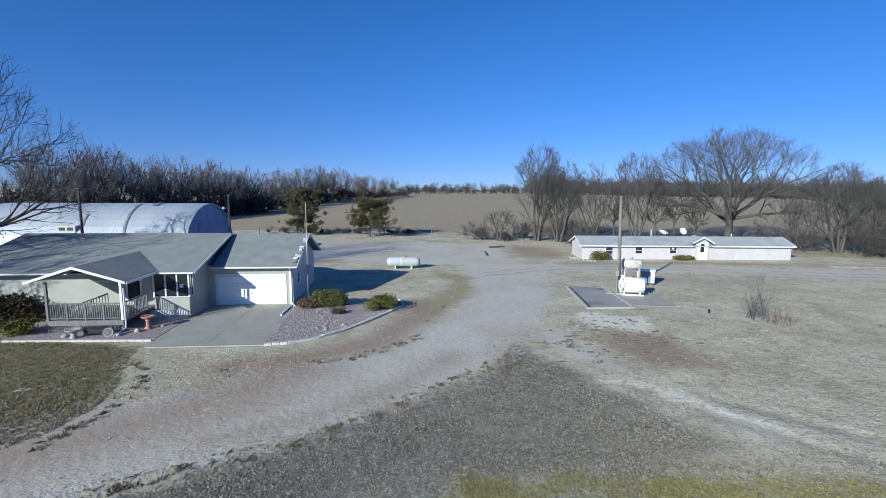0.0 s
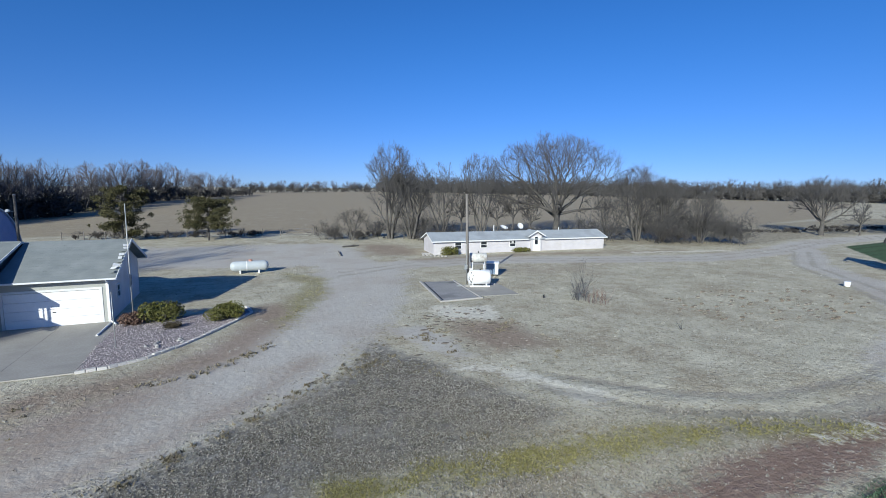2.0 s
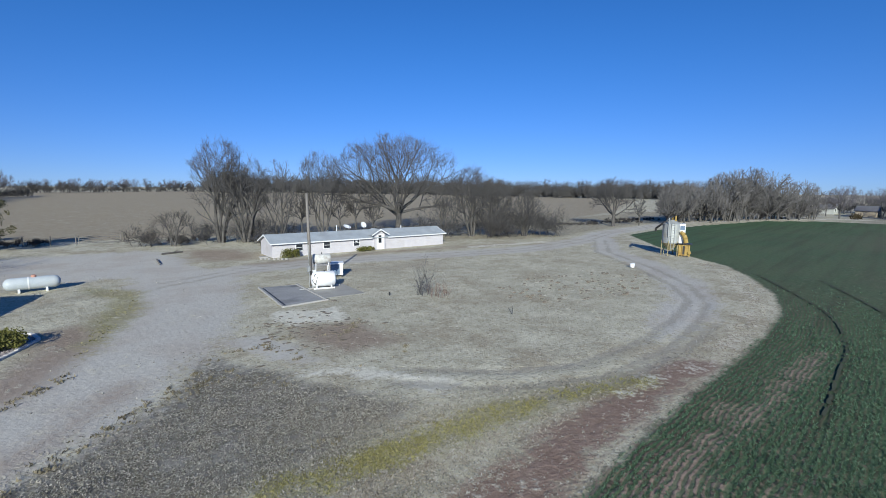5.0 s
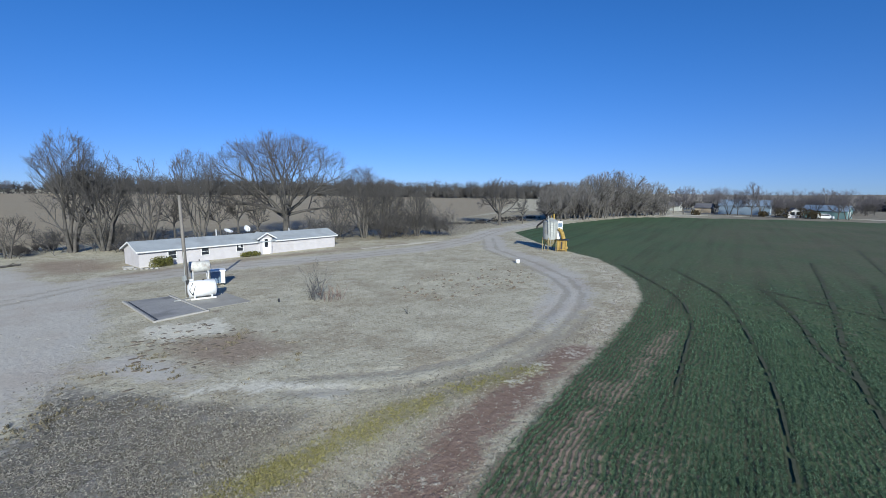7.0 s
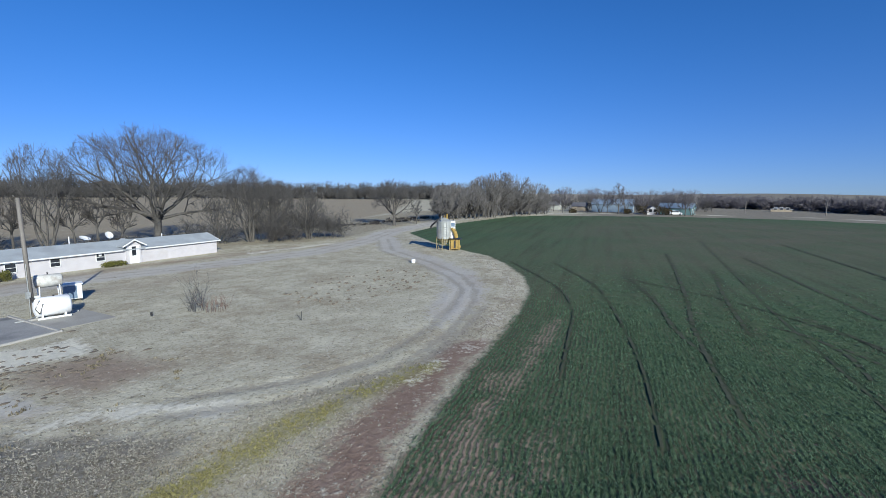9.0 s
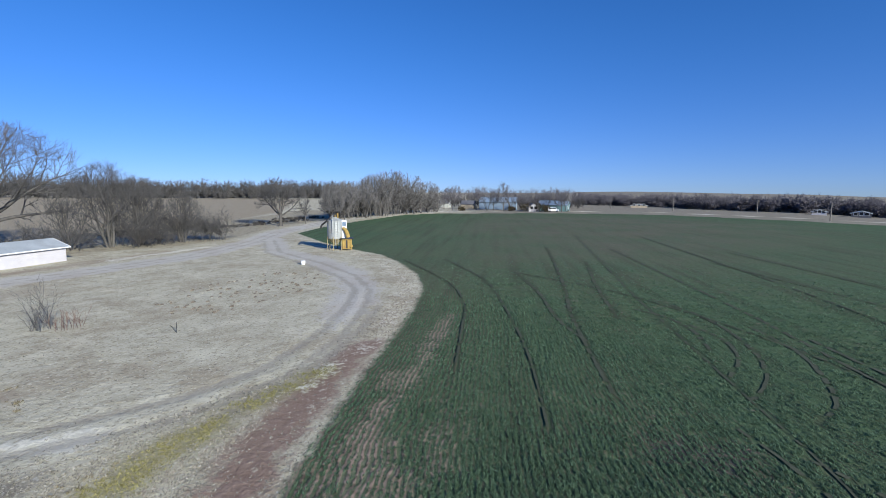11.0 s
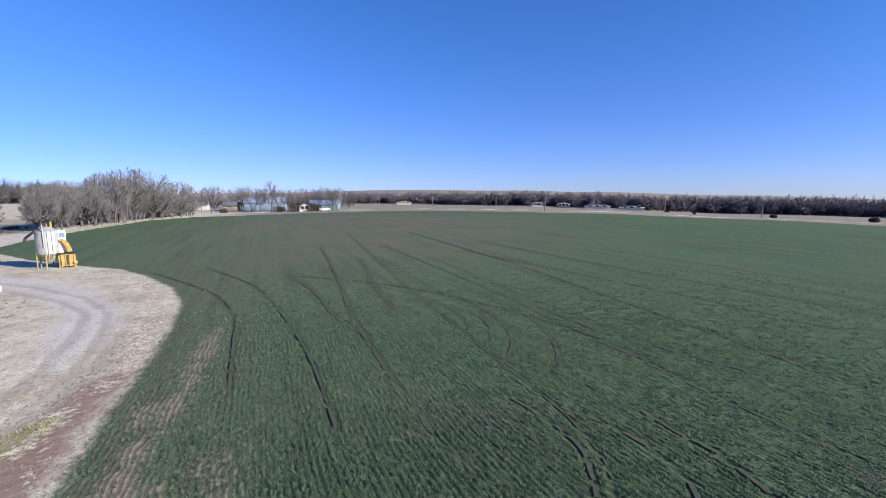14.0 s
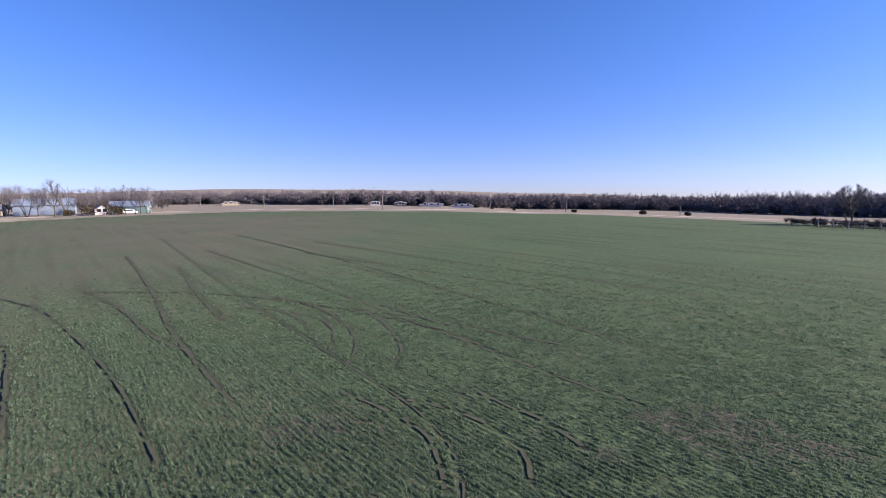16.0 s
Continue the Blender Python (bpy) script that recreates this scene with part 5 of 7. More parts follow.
for sx in (-0.55, 0.55):
    for sy in (-0.35, 0.35):
        part("leg", Geo().tube((sx * 1.1, sy * 1.2, 0), (sx, sy, 1.85), 0.04, n=6), TRIM, UT)
    part("cross_bar", Geo().box(sx - 0.03, sx + 0.03, -0.4, 0.4, 1.68, 1.75), TRIM, UT)
    part("ladder_rail", Geo().tube((sx, -0.4, 1.1), (sx, 0.4, 1.1), 0.025, n=6), TRIM, UT)
part("filler_pipe", Geo().tube((0, 0, 2.55), (0, 0, 2.75), 0.04, n=8), DARK_METAL, UT)
BOX = thing("pump_cabinet", pose(18.4, 41.6, 0, 0, 0, -22), "white equipment cabinet with a faded blue front", "cabinet")
part("cabinet_body", Geo().box(-0.55, 0.6, -0.45, 0.6, 0.18, 1.28), TANK_WHITE, BOX, bevel=0.02)
part("blue_panel", Geo().box(-0.56, 0.28, -0.48, -0.454, 0.24, 1.22), BLUE_GREY, BOX, "faded blue front panel")
part("lid", Geo().box(-0.62, 0.68, -0.52, 0.66, 1.28, 1.36), TANK_WHITE, BOX, bevel=0.01)
for sx in (-0.45, 0.5):
    for sy in (-0.35, 0.5):
        part("foot", Geo().box(sx - 0.05, sx + 0.05, sy - 0.05, sy + 0.05, 0, 0.18), DARK_METAL, BOX)
POLE = thing("utility_pole", pose(14.7, 38.5, 0), "tall weathered wooden yard pole", "pole")
part("shaft", Geo().tube((0, 0, -0.3), (-0.18, 0.04, 7.95), 0.15, 0.11, n=12), POLE_WOOD, POLE, smooth=True)
part("meter_box", Geo().box(-0.34, -0.12, -0.22, 0.02, 1.3, 1.75), GALV_DULL, POLE, "grey meter box")
part("switch_box", Geo().box(0.1, 0.36, -0.25, -0.05, 1.05, 1.4), TANK_WHITE, POLE)
part("conduit", Geo().tube((-0.2, -0.12, 0), (-0.2, -0.12, 3.6), 0.03, n=6), GALV_DULL, POLE)
part("pipe_run", Geo().tube((0.1, -0.3, 0.08), (-0.75, -1.1, 0.06), 0.06, n=8).tube((-0.75, -1.1, 0.06), (-1.4, -1.0, 0.06), 0.05, n=8), GALV_DULL, POLE, "grey pipe on the ground")


def propane(m):
    t = thing("propane_tank", m, "long pale grey propane tank on concrete feet", "propane tank")
    r, length = 0.5, 2.7
    prof = [(0.02, -0.42), (0.22, -0.39), (0.38, -0.28), (0.47, -0.12), (0.5, 0.05), (0.5, length - 0.05), (0.47, length + 0.12), (0.38, length + 0.28), (0.22, length + 0.39), (0.02, length + 0.42)]
    part("tank_shell", Geo().lathe(prof, pose(-length / 2, 0, 0.72, 0, 90, 0), 28), PROPANE, t, smooth=True)
    part("band", Geo().lathe([(0.5, 0), (0.515, 0), (0.515, 0.1), (0.5, 0.1)], pose(-0.3, 0, 0.72, 0, 90, 0), 28), TRIM, t)
    part("valve_dome", Geo().tube((0.1, 0, 1.18), (0.1, 0, 1.36), 0.2, 0.16, n=14), TERRACOTTA, t, "faded red valve dome")
    for fx in (-0.85, 0.85):
        part("saddle", Geo().box(fx - 0.08, fx + 0.08, -0.36, 0.36, 0, 0.34), TRIM, t, "pale concrete foot", bevel=0.02)


propane(pose(-4.2, 49.2, 0, 0, 0, 4))

# ---- feed bin with yellow base and auger ----
BIN = thing("feed_bin", pose(60.3, 30.55, 0, 0, 0, -63), "galvanised hopper bin on yellow legs with auger spout", "grain bin")
BC, BR = -0.30, 1.08
part("bin_shell", Geo().lathe([(BR - 0.02, 1.62), (BR, 1.68), (BR, 4.1), (BR - 0.05, 4.16), (0.32, 4.55), (0.28, 4.6)], pose(BC, 0, 0), 32), GALV_DULL, BIN, "dull galvanised bin wall and roof")
STRAW_PAINT = material("worn_straw_paint", (0.22, 0.185, 0.095), (0.42, 0.365, 0.21), 2.5, 15, 0.6, bump=0.15, stain=(0.12, 0.08, 0.045), stain_amount=0.6)
part("hopper", Geo().lathe([(0.2, 0.62), (0.24, 0.66), (BR - 0.03, 1.6), (BR + 0.01, 1.62)], pose(BC, 0, 0), 32), STRAW_PAINT, BIN, "worn straw-yellow cone bottom")
for k in range(4):
    part("ring_band", Geo().lathe([(BR, 0), (BR + 0.022, 0.02), (BR + 0.022, 0.06), (BR, 0.08)], pose(BC, 0, 1.75 + 0.75 * k), 32), GALV_DULL, BIN)
for k in range(6):
    a = radians(60 * k + 15)
    part("leg", Geo().tube((BC + (BR + 0.04) * math.cos(a), (BR + 0.04) * math.sin(a), 0), (BC + (BR + 0.02) * math.cos(a), (BR + 0.02) * math.sin(a), 1.9), 0.06, n=6), STRAW_PAINT, BIN, "worn straw-yellow steel leg")
ladder = part("ladder", Geo().tube((-0.30, -BR - 0.06, 0.8), (-0.30, -BR - 0.06, 4.2), 0.028, n=6).tube((0.08, -BR - 0.02, 0.8), (0.08, -BR - 0.02, 4.2), 0.028, n=6), GALV_DULL, BIN)
for k in range(10):
    part("rung", Geo().tube((-0.30, -BR - 0.06, 1.0 + 0.33 * k), (0.08, -BR - 0.02, 1.0 + 0.33 * k), 0.018, n=6), GALV_DULL, ladder)
part("drop_pipe", Geo().tube((-0.65, -BR - 0.05, 2.4), (-0.65, -BR - 0.05, 4.9), 0.06, n=8), GALV_DULL, BIN)
part("auger_tube", Geo().tube((-2.15, -0.35, 3.45), (-0.15, -0.1, 5.15), 0.13, n=10), DARK_METAL, BIN, "dark auger spout slanting down", smooth=True)
part("spout_end", Geo().tube((-2.15, -0.35, 3.45), (-2.18, -0.35, 3.05), 0.14, 0.11, n=10), DARK_METAL, BIN)
part("auger_head", Geo().tube((0.1, -0.1, 4.4), (0.1, -0.1, 5.15), 0.11, n=8).tube((-0.25, 0.1, 4.5), (-0.25, 0.1, 5.1), 0.07, n=8), YELLOW, BIN, "yellow head of the auger")
leg = part("elevator_leg", Geo().box(0.62, 1.30, -0.50, 0.30, 1.5, 4.15), TANK_WHITE, BIN, "square pale sheet-metal elevator leg", bevel=0.02)
part("hatch", Geo().box(0.70, 1.22, -0.53, -0.505, 3.35, 3.9), BLUE_GREY, leg, "dark hatch opening")
part("hatch_sill", Geo().box(0.66, 1.26, -0.56, -0.505, 3.24, 3.33), TRIM, leg)
chute = Geo()
bend = [(0.72, -0.62, 3.05, 0.16), (0.95, -0.68, 3.0, 0.24), (1.18, -0.74, 2.72, 0.28), (1.34, -0.78, 2.3, 0.29), (1.46, -0.80, 1.75, 0.29)]
for (ax, ay, az_, ar), (bx, by, bz, br) in zip(bend[:-1], bend[1:]):
    chute.tube((ax, ay, az_), (bx, by, bz), ar, br, n=12)
part("yellow_chute", chute, YELLOW, BIN, "bent yellow discharge chute")
mill = part("mill_box", Geo().box(0.60, 1.95, -0.95, 0.3, 0.15, 1.55), YELLOW, BIN, "yellow machinery box under a dark roof", bevel=0.02)
part("mill_roof", Geo().prism([(0.40, -1.2, 1.62), (2.2, -1.2, 1.56), (2.2, -1.2, 1.63), (0.40, -1.2, 1.70)], (0, 1.75, 0)), DARK_METAL, mill)
for fx in (0.72, 1.05, 1.40, 1.82):
    part("stiffener", Geo().box(fx - 0.05, fx + 0.05, -1.03, -0.955, 0.12, 1.5), YELLOW, mill)
part("dark_gap", Geo().box(1.12, 1.33, -0.985, -0.954, 0.3, 1.4), DARK_METAL, mill)
part("motor", Geo().tube((1.9, -1.15, 0.55), (1.9, -0.7, 0.55), 0.2, n=12), YELLOW, mill)
for fx, fy in ((0.68, -0.88), (1.88, -0.88), (0.68, 0.22), (1.88, 0.22)):
    part("foot", Geo().box(fx - 0.06, fx + 0.06, fy - 0.06, fy + 0.06, 0, 0.15), YELLOW, mill)

# ---- trees and shrubs ----
def grow(trunk, crown, r, start, way, length, radius, level, plan, thin=0.012, fork=0.3):
    """One branch and all that springs from it. plan: per level (children, spread degrees, length share, segments, sides, trunk or crown)."""
    kids, spread, share, segs, sides, rise_bias = plan[level]
    geo = trunk if level < 2 else crown
    p, d = Vector(start), Vector(way).normalized()
    pts, rad = [p.copy()], [radius]
    for s in range(segs):
        d = (d + Vector((r.gauss(0, 0.16), r.gauss(0, 0.16), r.gauss(0, 0.10) + rise_bias))).normalized()
        p = p + d * length / segs
        pts.append(p.copy())
        rad.append(radius * (1 - 0.62 * (s + 1) / segs) if level < len(plan) - 1 else radius * (1 - 0.6 * (s + 1) / segs))
    side = (Matrix.Rotation(r.uniform(0, 6.283), 3, d) @ d.orthogonal()).normalized()
    k = len(geo.v)
    if sides == 1:  # a twig: a narrow blade that runs to a point
        for q, w in zip(pts[:-1], rad):
            geo.v += [tuple(q + 1.25 * w * side), tuple(q - 1.25 * w * side)]
        geo.v.append(tuple(pts[-1]))
        geo.f += [(k + 2 * s, k + 2 * s + 1, k + 2 * s + 3, k + 2 * s + 2) for s in range(segs - 1)]
        geo.f.append((k + 2 * segs - 2, k + 2 * segs - 1, k + 2 * segs))
    else:
        for q, w in zip(pts, rad):
            other = d.cross(side)
            for i in range(sides):
                a = 2 * math.pi * i / sides
                geo.v.append(tuple(q + w * (math.cos(a) * side + math.sin(a) * other)))
        for s in range(segs):
            b = k + s * sides
            geo.f += [(b + i, b + (i + 1) % sides, b + sides + (i + 1) % sides, b + sides + i) for i in range(sides)]
    if level + 1 >= len(plan):
        return
    for c in range(kids):
        t = 1.0 if c == 0 else r.uniform(fork, 1.0) if level == 0 else r.uniform(0.25, 1.0)
        f = t * segs
        j = min(int(f), segs - 1)
        at = pts[j].lerp(pts[j + 1], f - j)
        w = rad[j] * (1 - (f - j)) + rad[j + 1] * (f - j)
        axis = (pts[j + 1] - pts[j]).normalized()
        off = Matrix.Rotation(r.uniform(0, 6.283), 3, axis) @ axis.orthogonal().normalized()
        ang = radians(spread * r.uniform(0.5, 1.2) * (0.45 if c == 0 else 1))
        grow(trunk, crown, r, at, axis * math.cos(ang) + off * math.sin(ang), length * share * r.uniform(0.75, 1.2), max(w * 0.75, thin), level + 1, plan, thin)


def bare_shape(seed, height, width, stems=1, girth=0.3, low=0.3, bole=0.2, lean=0.2, twig_r=0.016, top=0.75, full=1.0, kick=0.0, limbs=7, droop=0.0):
    """The wood of a leafless tree: stems fork into limbs, branches and twigs that reach for a rounded, uneven crown."""
    r = random.Random(seed)
    trunk, crown = Geo(), Geo()
    floor_z = low * height
    mid = floor_z + (height - floor_z) * (1 - top)
    ph = [r.uniform(0, 6.283) for _ in range(3)]

    def room(p, d):
        """How far a straight branch may run before it leaves the crown."""
        run = 0.0
        for _ in range(30):
            q = p + d * (run + height * 0.04)
            a = math.atan2(q.y, q.x)
            w = width / 2 * (1 + 0.13 * math.sin(2 * a + ph[0]) + 0.10 * math.sin(5 * a + ph[1] + q.z * 0.5))
            v = (height - mid) * (1 + 0.06 * math.sin(3 * a + ph[2])) if q.z > mid else (mid - floor_z + 0.01)
            if q.z > floor_z and (q.x / w) ** 2 + (q.y / w) ** 2 + ((q.z - mid) / v) ** 2 > 1:
                break
            run += height * 0.04
        return run

    #        kids             wobble lift  spread share sides
    levels = [(round(9 * full), 0.09, 0.035 - droop, 50 if droop else 44, 0.55, 7), (round(7 * full), 0.09, 0.03, 42, 0.55, 5), (round(6 * full), 0.11, 0.03, 40, 0.6, 3), (4 if full > 0.6 else 3, 0.12, 0.02, 36, 0.7, 1), (0, 0.1, 0.0, 0, 0, 1)]
    least = (5.0 * twig_r, 2.6 * twig_r, 1.6 * twig_r, twig_r, 0.75 * twig_r)

    def grow_limb(p, d, radius, length, level, first=0.22):
        kids, wob, lift, spread, share, sides = levels[level]
        geo = trunk if level < 2 else crown
        n = max(2, min(8, round(length / (0.9, 0.7, 0.6, 0.5, 0.6)[level]))) if level < 4 else 1
        pts, rad = [p.copy()], [radius]
        for k in range(n):
            d = (d + Vector((r.gauss(0, wob), r.gauss(0, wob), r.gauss(0, wob) + lift))).normalized()
            p = p + d * (length / n)
            pts.append(p.copy())
            rad.append(max(radius * (1 - (0.9 if level == 0 else 0.78) * (k + 1) / n), least[level] * 0.4))
        if sides > 1:
            for k in range(n):
                geo.tube(pts[k], pts[k + 1], rad[k], rad[k + 1], sides, caps=False)
        else:
            side = (Matrix.Rotation(r.uniform(0, 6.283), 3, d) @ d.orthogonal()).normalized()
            k0 = len(geo.v)
            for q, w in zip(pts[:-1], rad):
                geo.v += [tuple(q + 1.2 * w * side), tuple(q - 1.2 * w * side)]
            geo.v.append(tuple(pts[-1]))
            geo.f += [(k0 + 2 * k, k0 + 2 * k + 1, k0 + 2 * k + 3, k0 + 2 * k + 2) for k in range(n - 1)]
            geo.f.append((k0 + 2 * n - 2, k0 + 2 * n - 1, k0 + 2 * n))
        turn = r.uniform(0, 6.283)
        for k in range(kids):
            t = 1.0 if k == kids - 1 else first + (1 - first) * (k + r.random()) / kids
            j = min(int(t * n), n - 1)
            at = pts[j].lerp(pts[j + 1], t * n - j)
            axis = (pts[j + 1] - pts[j]).normalized()
            turn += 2.4 + r.uniform(-0.5, 0.5)
            off = Matrix.Rotation(turn, 3, axis) @ axis.orthogonal().normalized()
            ang = radians(spread * r.uniform(0.6, 1.25) * (0.35 if t == 1.0 else 1))
            way = (axis * math.cos(ang) + off * math.sin(ang) + Vector((0, 0, 0.12))).normalized()
            span = min(length * share * (1.25 - 0.55 * t) * r.uniform(0.75, 1.2), (room(at, way) + 0.3) * r.uniform(0.85, 1.08))
            if span < (0, 0.9, 0.5, 0.3, 0.2)[level + 1]:
                continue
            local_r = rad[j] + (rad[j + 1] - rad[j]) * (t * n - j)
            grow_limb(at, way, max(min(local_r * 0.62, radius * 0.5), least[level + 1]), span, level + 1)

    for s in range(stems):
        a = 6.283 * (s + r.uniform(0.2, 0.8)) / stems
        q = lean * r.uniform(0.5, 1.2) if stems > 1 else kick
        d = Vector((q * math.cos(a), q * math.sin(a), 1)).normalized()
        if stems > 1:
            start = Vector((0.25 * math.cos(a), 0.25 * math.sin(a), -0.25))
            grow_limb(start, d, girth / 2 * r.uniform(0.6, 1.0), min(room(start + d * mid, d) + mid, height) * r.uniform(0.82, 0.97), 0, max(bole, 0.15))
            continue
        tall, n = bole * height, 4
        p, base = Vector((0, 0, -0.25)), girth / 2
        rr = [base * 1.35, base, base * 0.92, base * 0.86, base * 0.8]
        spots = [p]
        for k in range(n):
            p = p + (d + Vector((r.gauss(0, 0.05), r.gauss(0, 0.05), 0))) * (tall + 0.25) / n
            trunk.tube(spots[-1], p, rr[k], rr[k + 1], 9, caps=False)
            spots.append(p)
        for k in range(limbs):
            b = a + 6.283 * k / limbs + r.uniform(-0.3, 0.3)
            tilt = radians((12, 58, 40, 64, 30, 52, 46, 66)[k % 8] * r.uniform(0.85, 1.12))
            way = Vector((math.sin(tilt) * math.cos(b), math.sin(tilt) * math.sin(b), math.cos(tilt)))
            at = spots[-1] if k % 3 == 0 else spots[-2].lerp(spots[-1], r.uniform(0.1, 0.9))
            grow_limb(at, way, base * r.uniform(0.42, 0.6), max(room(at, way), 1.5) * r.uniform(0.9, 1.02), 0)
    return trunk, crown


def tree(name, at, height, seed, label, width, mat=None, group="", turn=None, **shape):
    """A bare tree: stems and limbs as the trunk, finer branches and twigs as the crown."""
    trunk, crown = bare_shape(seed, height, width, **shape)
    ob = thing(name, Matrix.Translation(at) @ pose(0, 0, 0, 0, 0, random.Random(seed).uniform(0, 360) if turn is None else turn), label, "tree", group)
    part("trunk", trunk, BARK, ob, smooth=True)
    part("crown", crown, mat or TWIG, ob)
    return ob


#         kids spread share segs sides rise
BRUSH = [(7, 42, 0.7, 3, 3, 0.04), (6, 44, 0.6, 2, 3, 0.04), (4, 44, 0.65, 2, 1, 0.03), (0, 0, 0, 1, 1, 0)]

tree("bare_tree", (43.9, 72.0, 0), 18.0, 324, "broad old bare tree with spreading crown behind the mobile home", 24.0, girth=1.15, low=0.22, bole=0.24, twig_r=0.02, top=0.64, full=0.98, limbs=9, droop=0.05, turn=-121)
tree("bare_tree", (15.4, 76.4, 0), 16.2, 12, "tall multi-stemmed bare tree with upswept limbs", 8.6, stems=4, girth=0.75, low=0.1, bole=0.2, lean=0.17, twig_r=0.022, top=0.55)
tree("bare_tree", (18.6, 75.2, 0), 13.6, 13, "leaning multi-stemmed bare tree with dark limbs", 9.4, stems=4, girth=0.6, low=0.1, bole=0.2, lean=0.3, twig_r=0.021, top=0.6)
tree("bare_tree", (23.6, 74.6, 0), 12.6, 14, "multi-stemmed bare tree with fine twigs", 9.0, stems=3, girth=0.5, low=0.14, bole=0.2, lean=0.28, twig_r=0.02, top=0.6, full=0.9)
tree("bare_tree", (30.4, 73.6, 0), 14.6, 15, "slender bare tree with upswept branches", 9.0, stems=5, girth=0.46, low=0.12, bole=0.25, lean=0.22, twig_r=0.02, top=0.5, full=0.8)
tree("bare_tree", (36.0, 73.0, 0), 11.0, 16, "thin bare tree with dark stem", 5.0, girth=0.34, low=0.28, bole=0.36, twig_r=0.02, mat=TWIG_DARK, full=0.7)
tree("bare_tree", (33.6, 74.0, 0), 9.5, 26, "thin bare tree with dark stem", 4.5, girth=0.3, low=0.28, bole=0.36, twig_r=0.02, mat=TWIG_DARK, full=0.7)
tree("bare_tree", (27.0, 74.2, 0), 10.0, 27, "thin bare tree with dark stem", 5.0, girth=0.32, low=0.26, bole=0.34, twig_r=0.02, mat=TWIG_DARK, full=0.7)
tree("bare_tree", (39.6, 73.4, 0), 8.4, 28, "thin bare tree with dark stem", 4.4, girth=0.26, low=0.26, bole=0.32, twig_r=0.02, mat=TWIG_DARK, full=0.7)
tree("bare_tree", (54.4, 64.0, 0), 12.6, 17, "bushy bare tree in the hedge", 9.5, stems=4, girth=0.5, low=0.08, bole=0.16, lean=0.26, twig_r=0.02, top=0.6)
tree("bare_tree", (57.8, 62.3, 0), 10.4, 18, "bushy bare tree in the hedge", 9.0, stems=4, girth=0.45, low=0.06, bole=0.15, lean=0.3, twig_r=0.02, top=0.6)
tree("bare_tree", (50.4, 66.5, 0), 8.6, 29, "bushy bare tree in the hedge", 7.5, stems=3, girth=0.4, low=0.06, bole=0.15, lean=0.3, twig_r=0.02, top=0.6, full=0.9)
tree("bare_tree", (62.8, 59.2, 0), 7.6, 30, "bushy bare tree in the hedge", 7.0, stems=4, girth=0.36, low=0.06, bole=0.15, lean=0.3, twig_r=0.02, top=0.6, full=0.9)
tree("bare_tree", (8.8, 75.5, 0), 5.6, 19, "small gnarled bare tree by the fence", 5.4, stems=2, girth=0.3, low=0.25, bole=0.2, lean=0.25, twig_r=0.018, mat=TWIG_DARK, full=0.8)
tree("bare_tree", (-36.6, 34.2, 0), 19.6, 20, "large dark bare tree beside the house", 18.0, girth=0.85, low=0.16, bole=0.2, twig_r=0.017, top=0.66, mat=TWIG_DARK, kick=0.1, full=0.85)
tree("bare_tree", (-39.5, 20.5, 0), 15.5, 24, "large bare tree whose shade falls over the house roof", 15.0, girth=0.7, low=0.2, bole=0.22, twig_r=0.017, top=0.66, mat=TWIG_DARK)
tree("bare_tree", (97.0, 63.5, 0), 11.6, 21, "lone bare tree at the field corner", 12.5, girth=0.8, low=0.22, bole=0.24, twig_r=0.026, full=0.9)
tree("bare_tree", (104.5, 61.5, 0), 7.4, 22, "small bare tree with pale stem", 3.6, girth=0.26, low=0.3, bole=0.3, twig_r=0.024, full=0.7)
tree("bare_tree", (112.5, 58.4, 0), 10.0, 23, "pale-stemmed bare tree by the track", 8.0, girth=0.5, low=0.2, bole=0.25, twig_r=0.026, full=0.8, mat=GREY_TWIG)
tree("bare_tree", (122.0, 62.5, 0), 10.6, 25, "dark-stemmed bare tree by the track", 9.0, girth=0.5, low=0.2, bole=0.25, twig_r=0.028, full=0.8)

# alike trees of the windbreaks share a few shapes
far_kinds = [tree("windbreak_tree", away(az, rr), 12.5, 40 + k, "bare tree in a windbreak row", 8.0, stems=1 + 2 * (k % 2), girth=0.42, low=0.2, bole=0.26, lean=0.2, twig_r=0.028, full=0.75, top=0.6, mat=HAZE_TWIG, group="windbreak trees")
             for k, (az, rr) in enumerate(((-37, 127), (-34.5, 133), (-32, 141), (-29.5, 146), (-26.5, 150)))]
pale_kinds = [tree("hedgerow_tree", away(az, rr), 10.5, 50 + k, "grey bare tree in the field-side hedgerow", 9.0, stems=1 + k % 3, girth=0.42, low=0.14, bole=0.2, lean=0.22, twig_r=0.033, full=0.75, top=0.58, mat=GREY_TWIG, group="hedgerow trees")
              for k, (az, rr) in enumerate(((64, 132), (66.5, 142), (69, 152), (71.5, 165)))]


def place_copies(kinds, spots):
    r = random.Random(91)
    for k, (az, rr, high) in enumerate(spots):
        src = kinds[k % len(kinds)]
        at = away(az, rr)
        tall = max(c[2] for o in src.children for c in o.bound_box)
        c = copy_thing(src, Matrix.Translation(at) @ pose(0, 0, 0, 0, 0, r.uniform(0, 360)))
        s = high / tall
        c.scale = (s * r.uniform(0.9, 1.2), s * r.uniform(0.9, 1.2), s)


spots, r9 = [], random.Random(17)
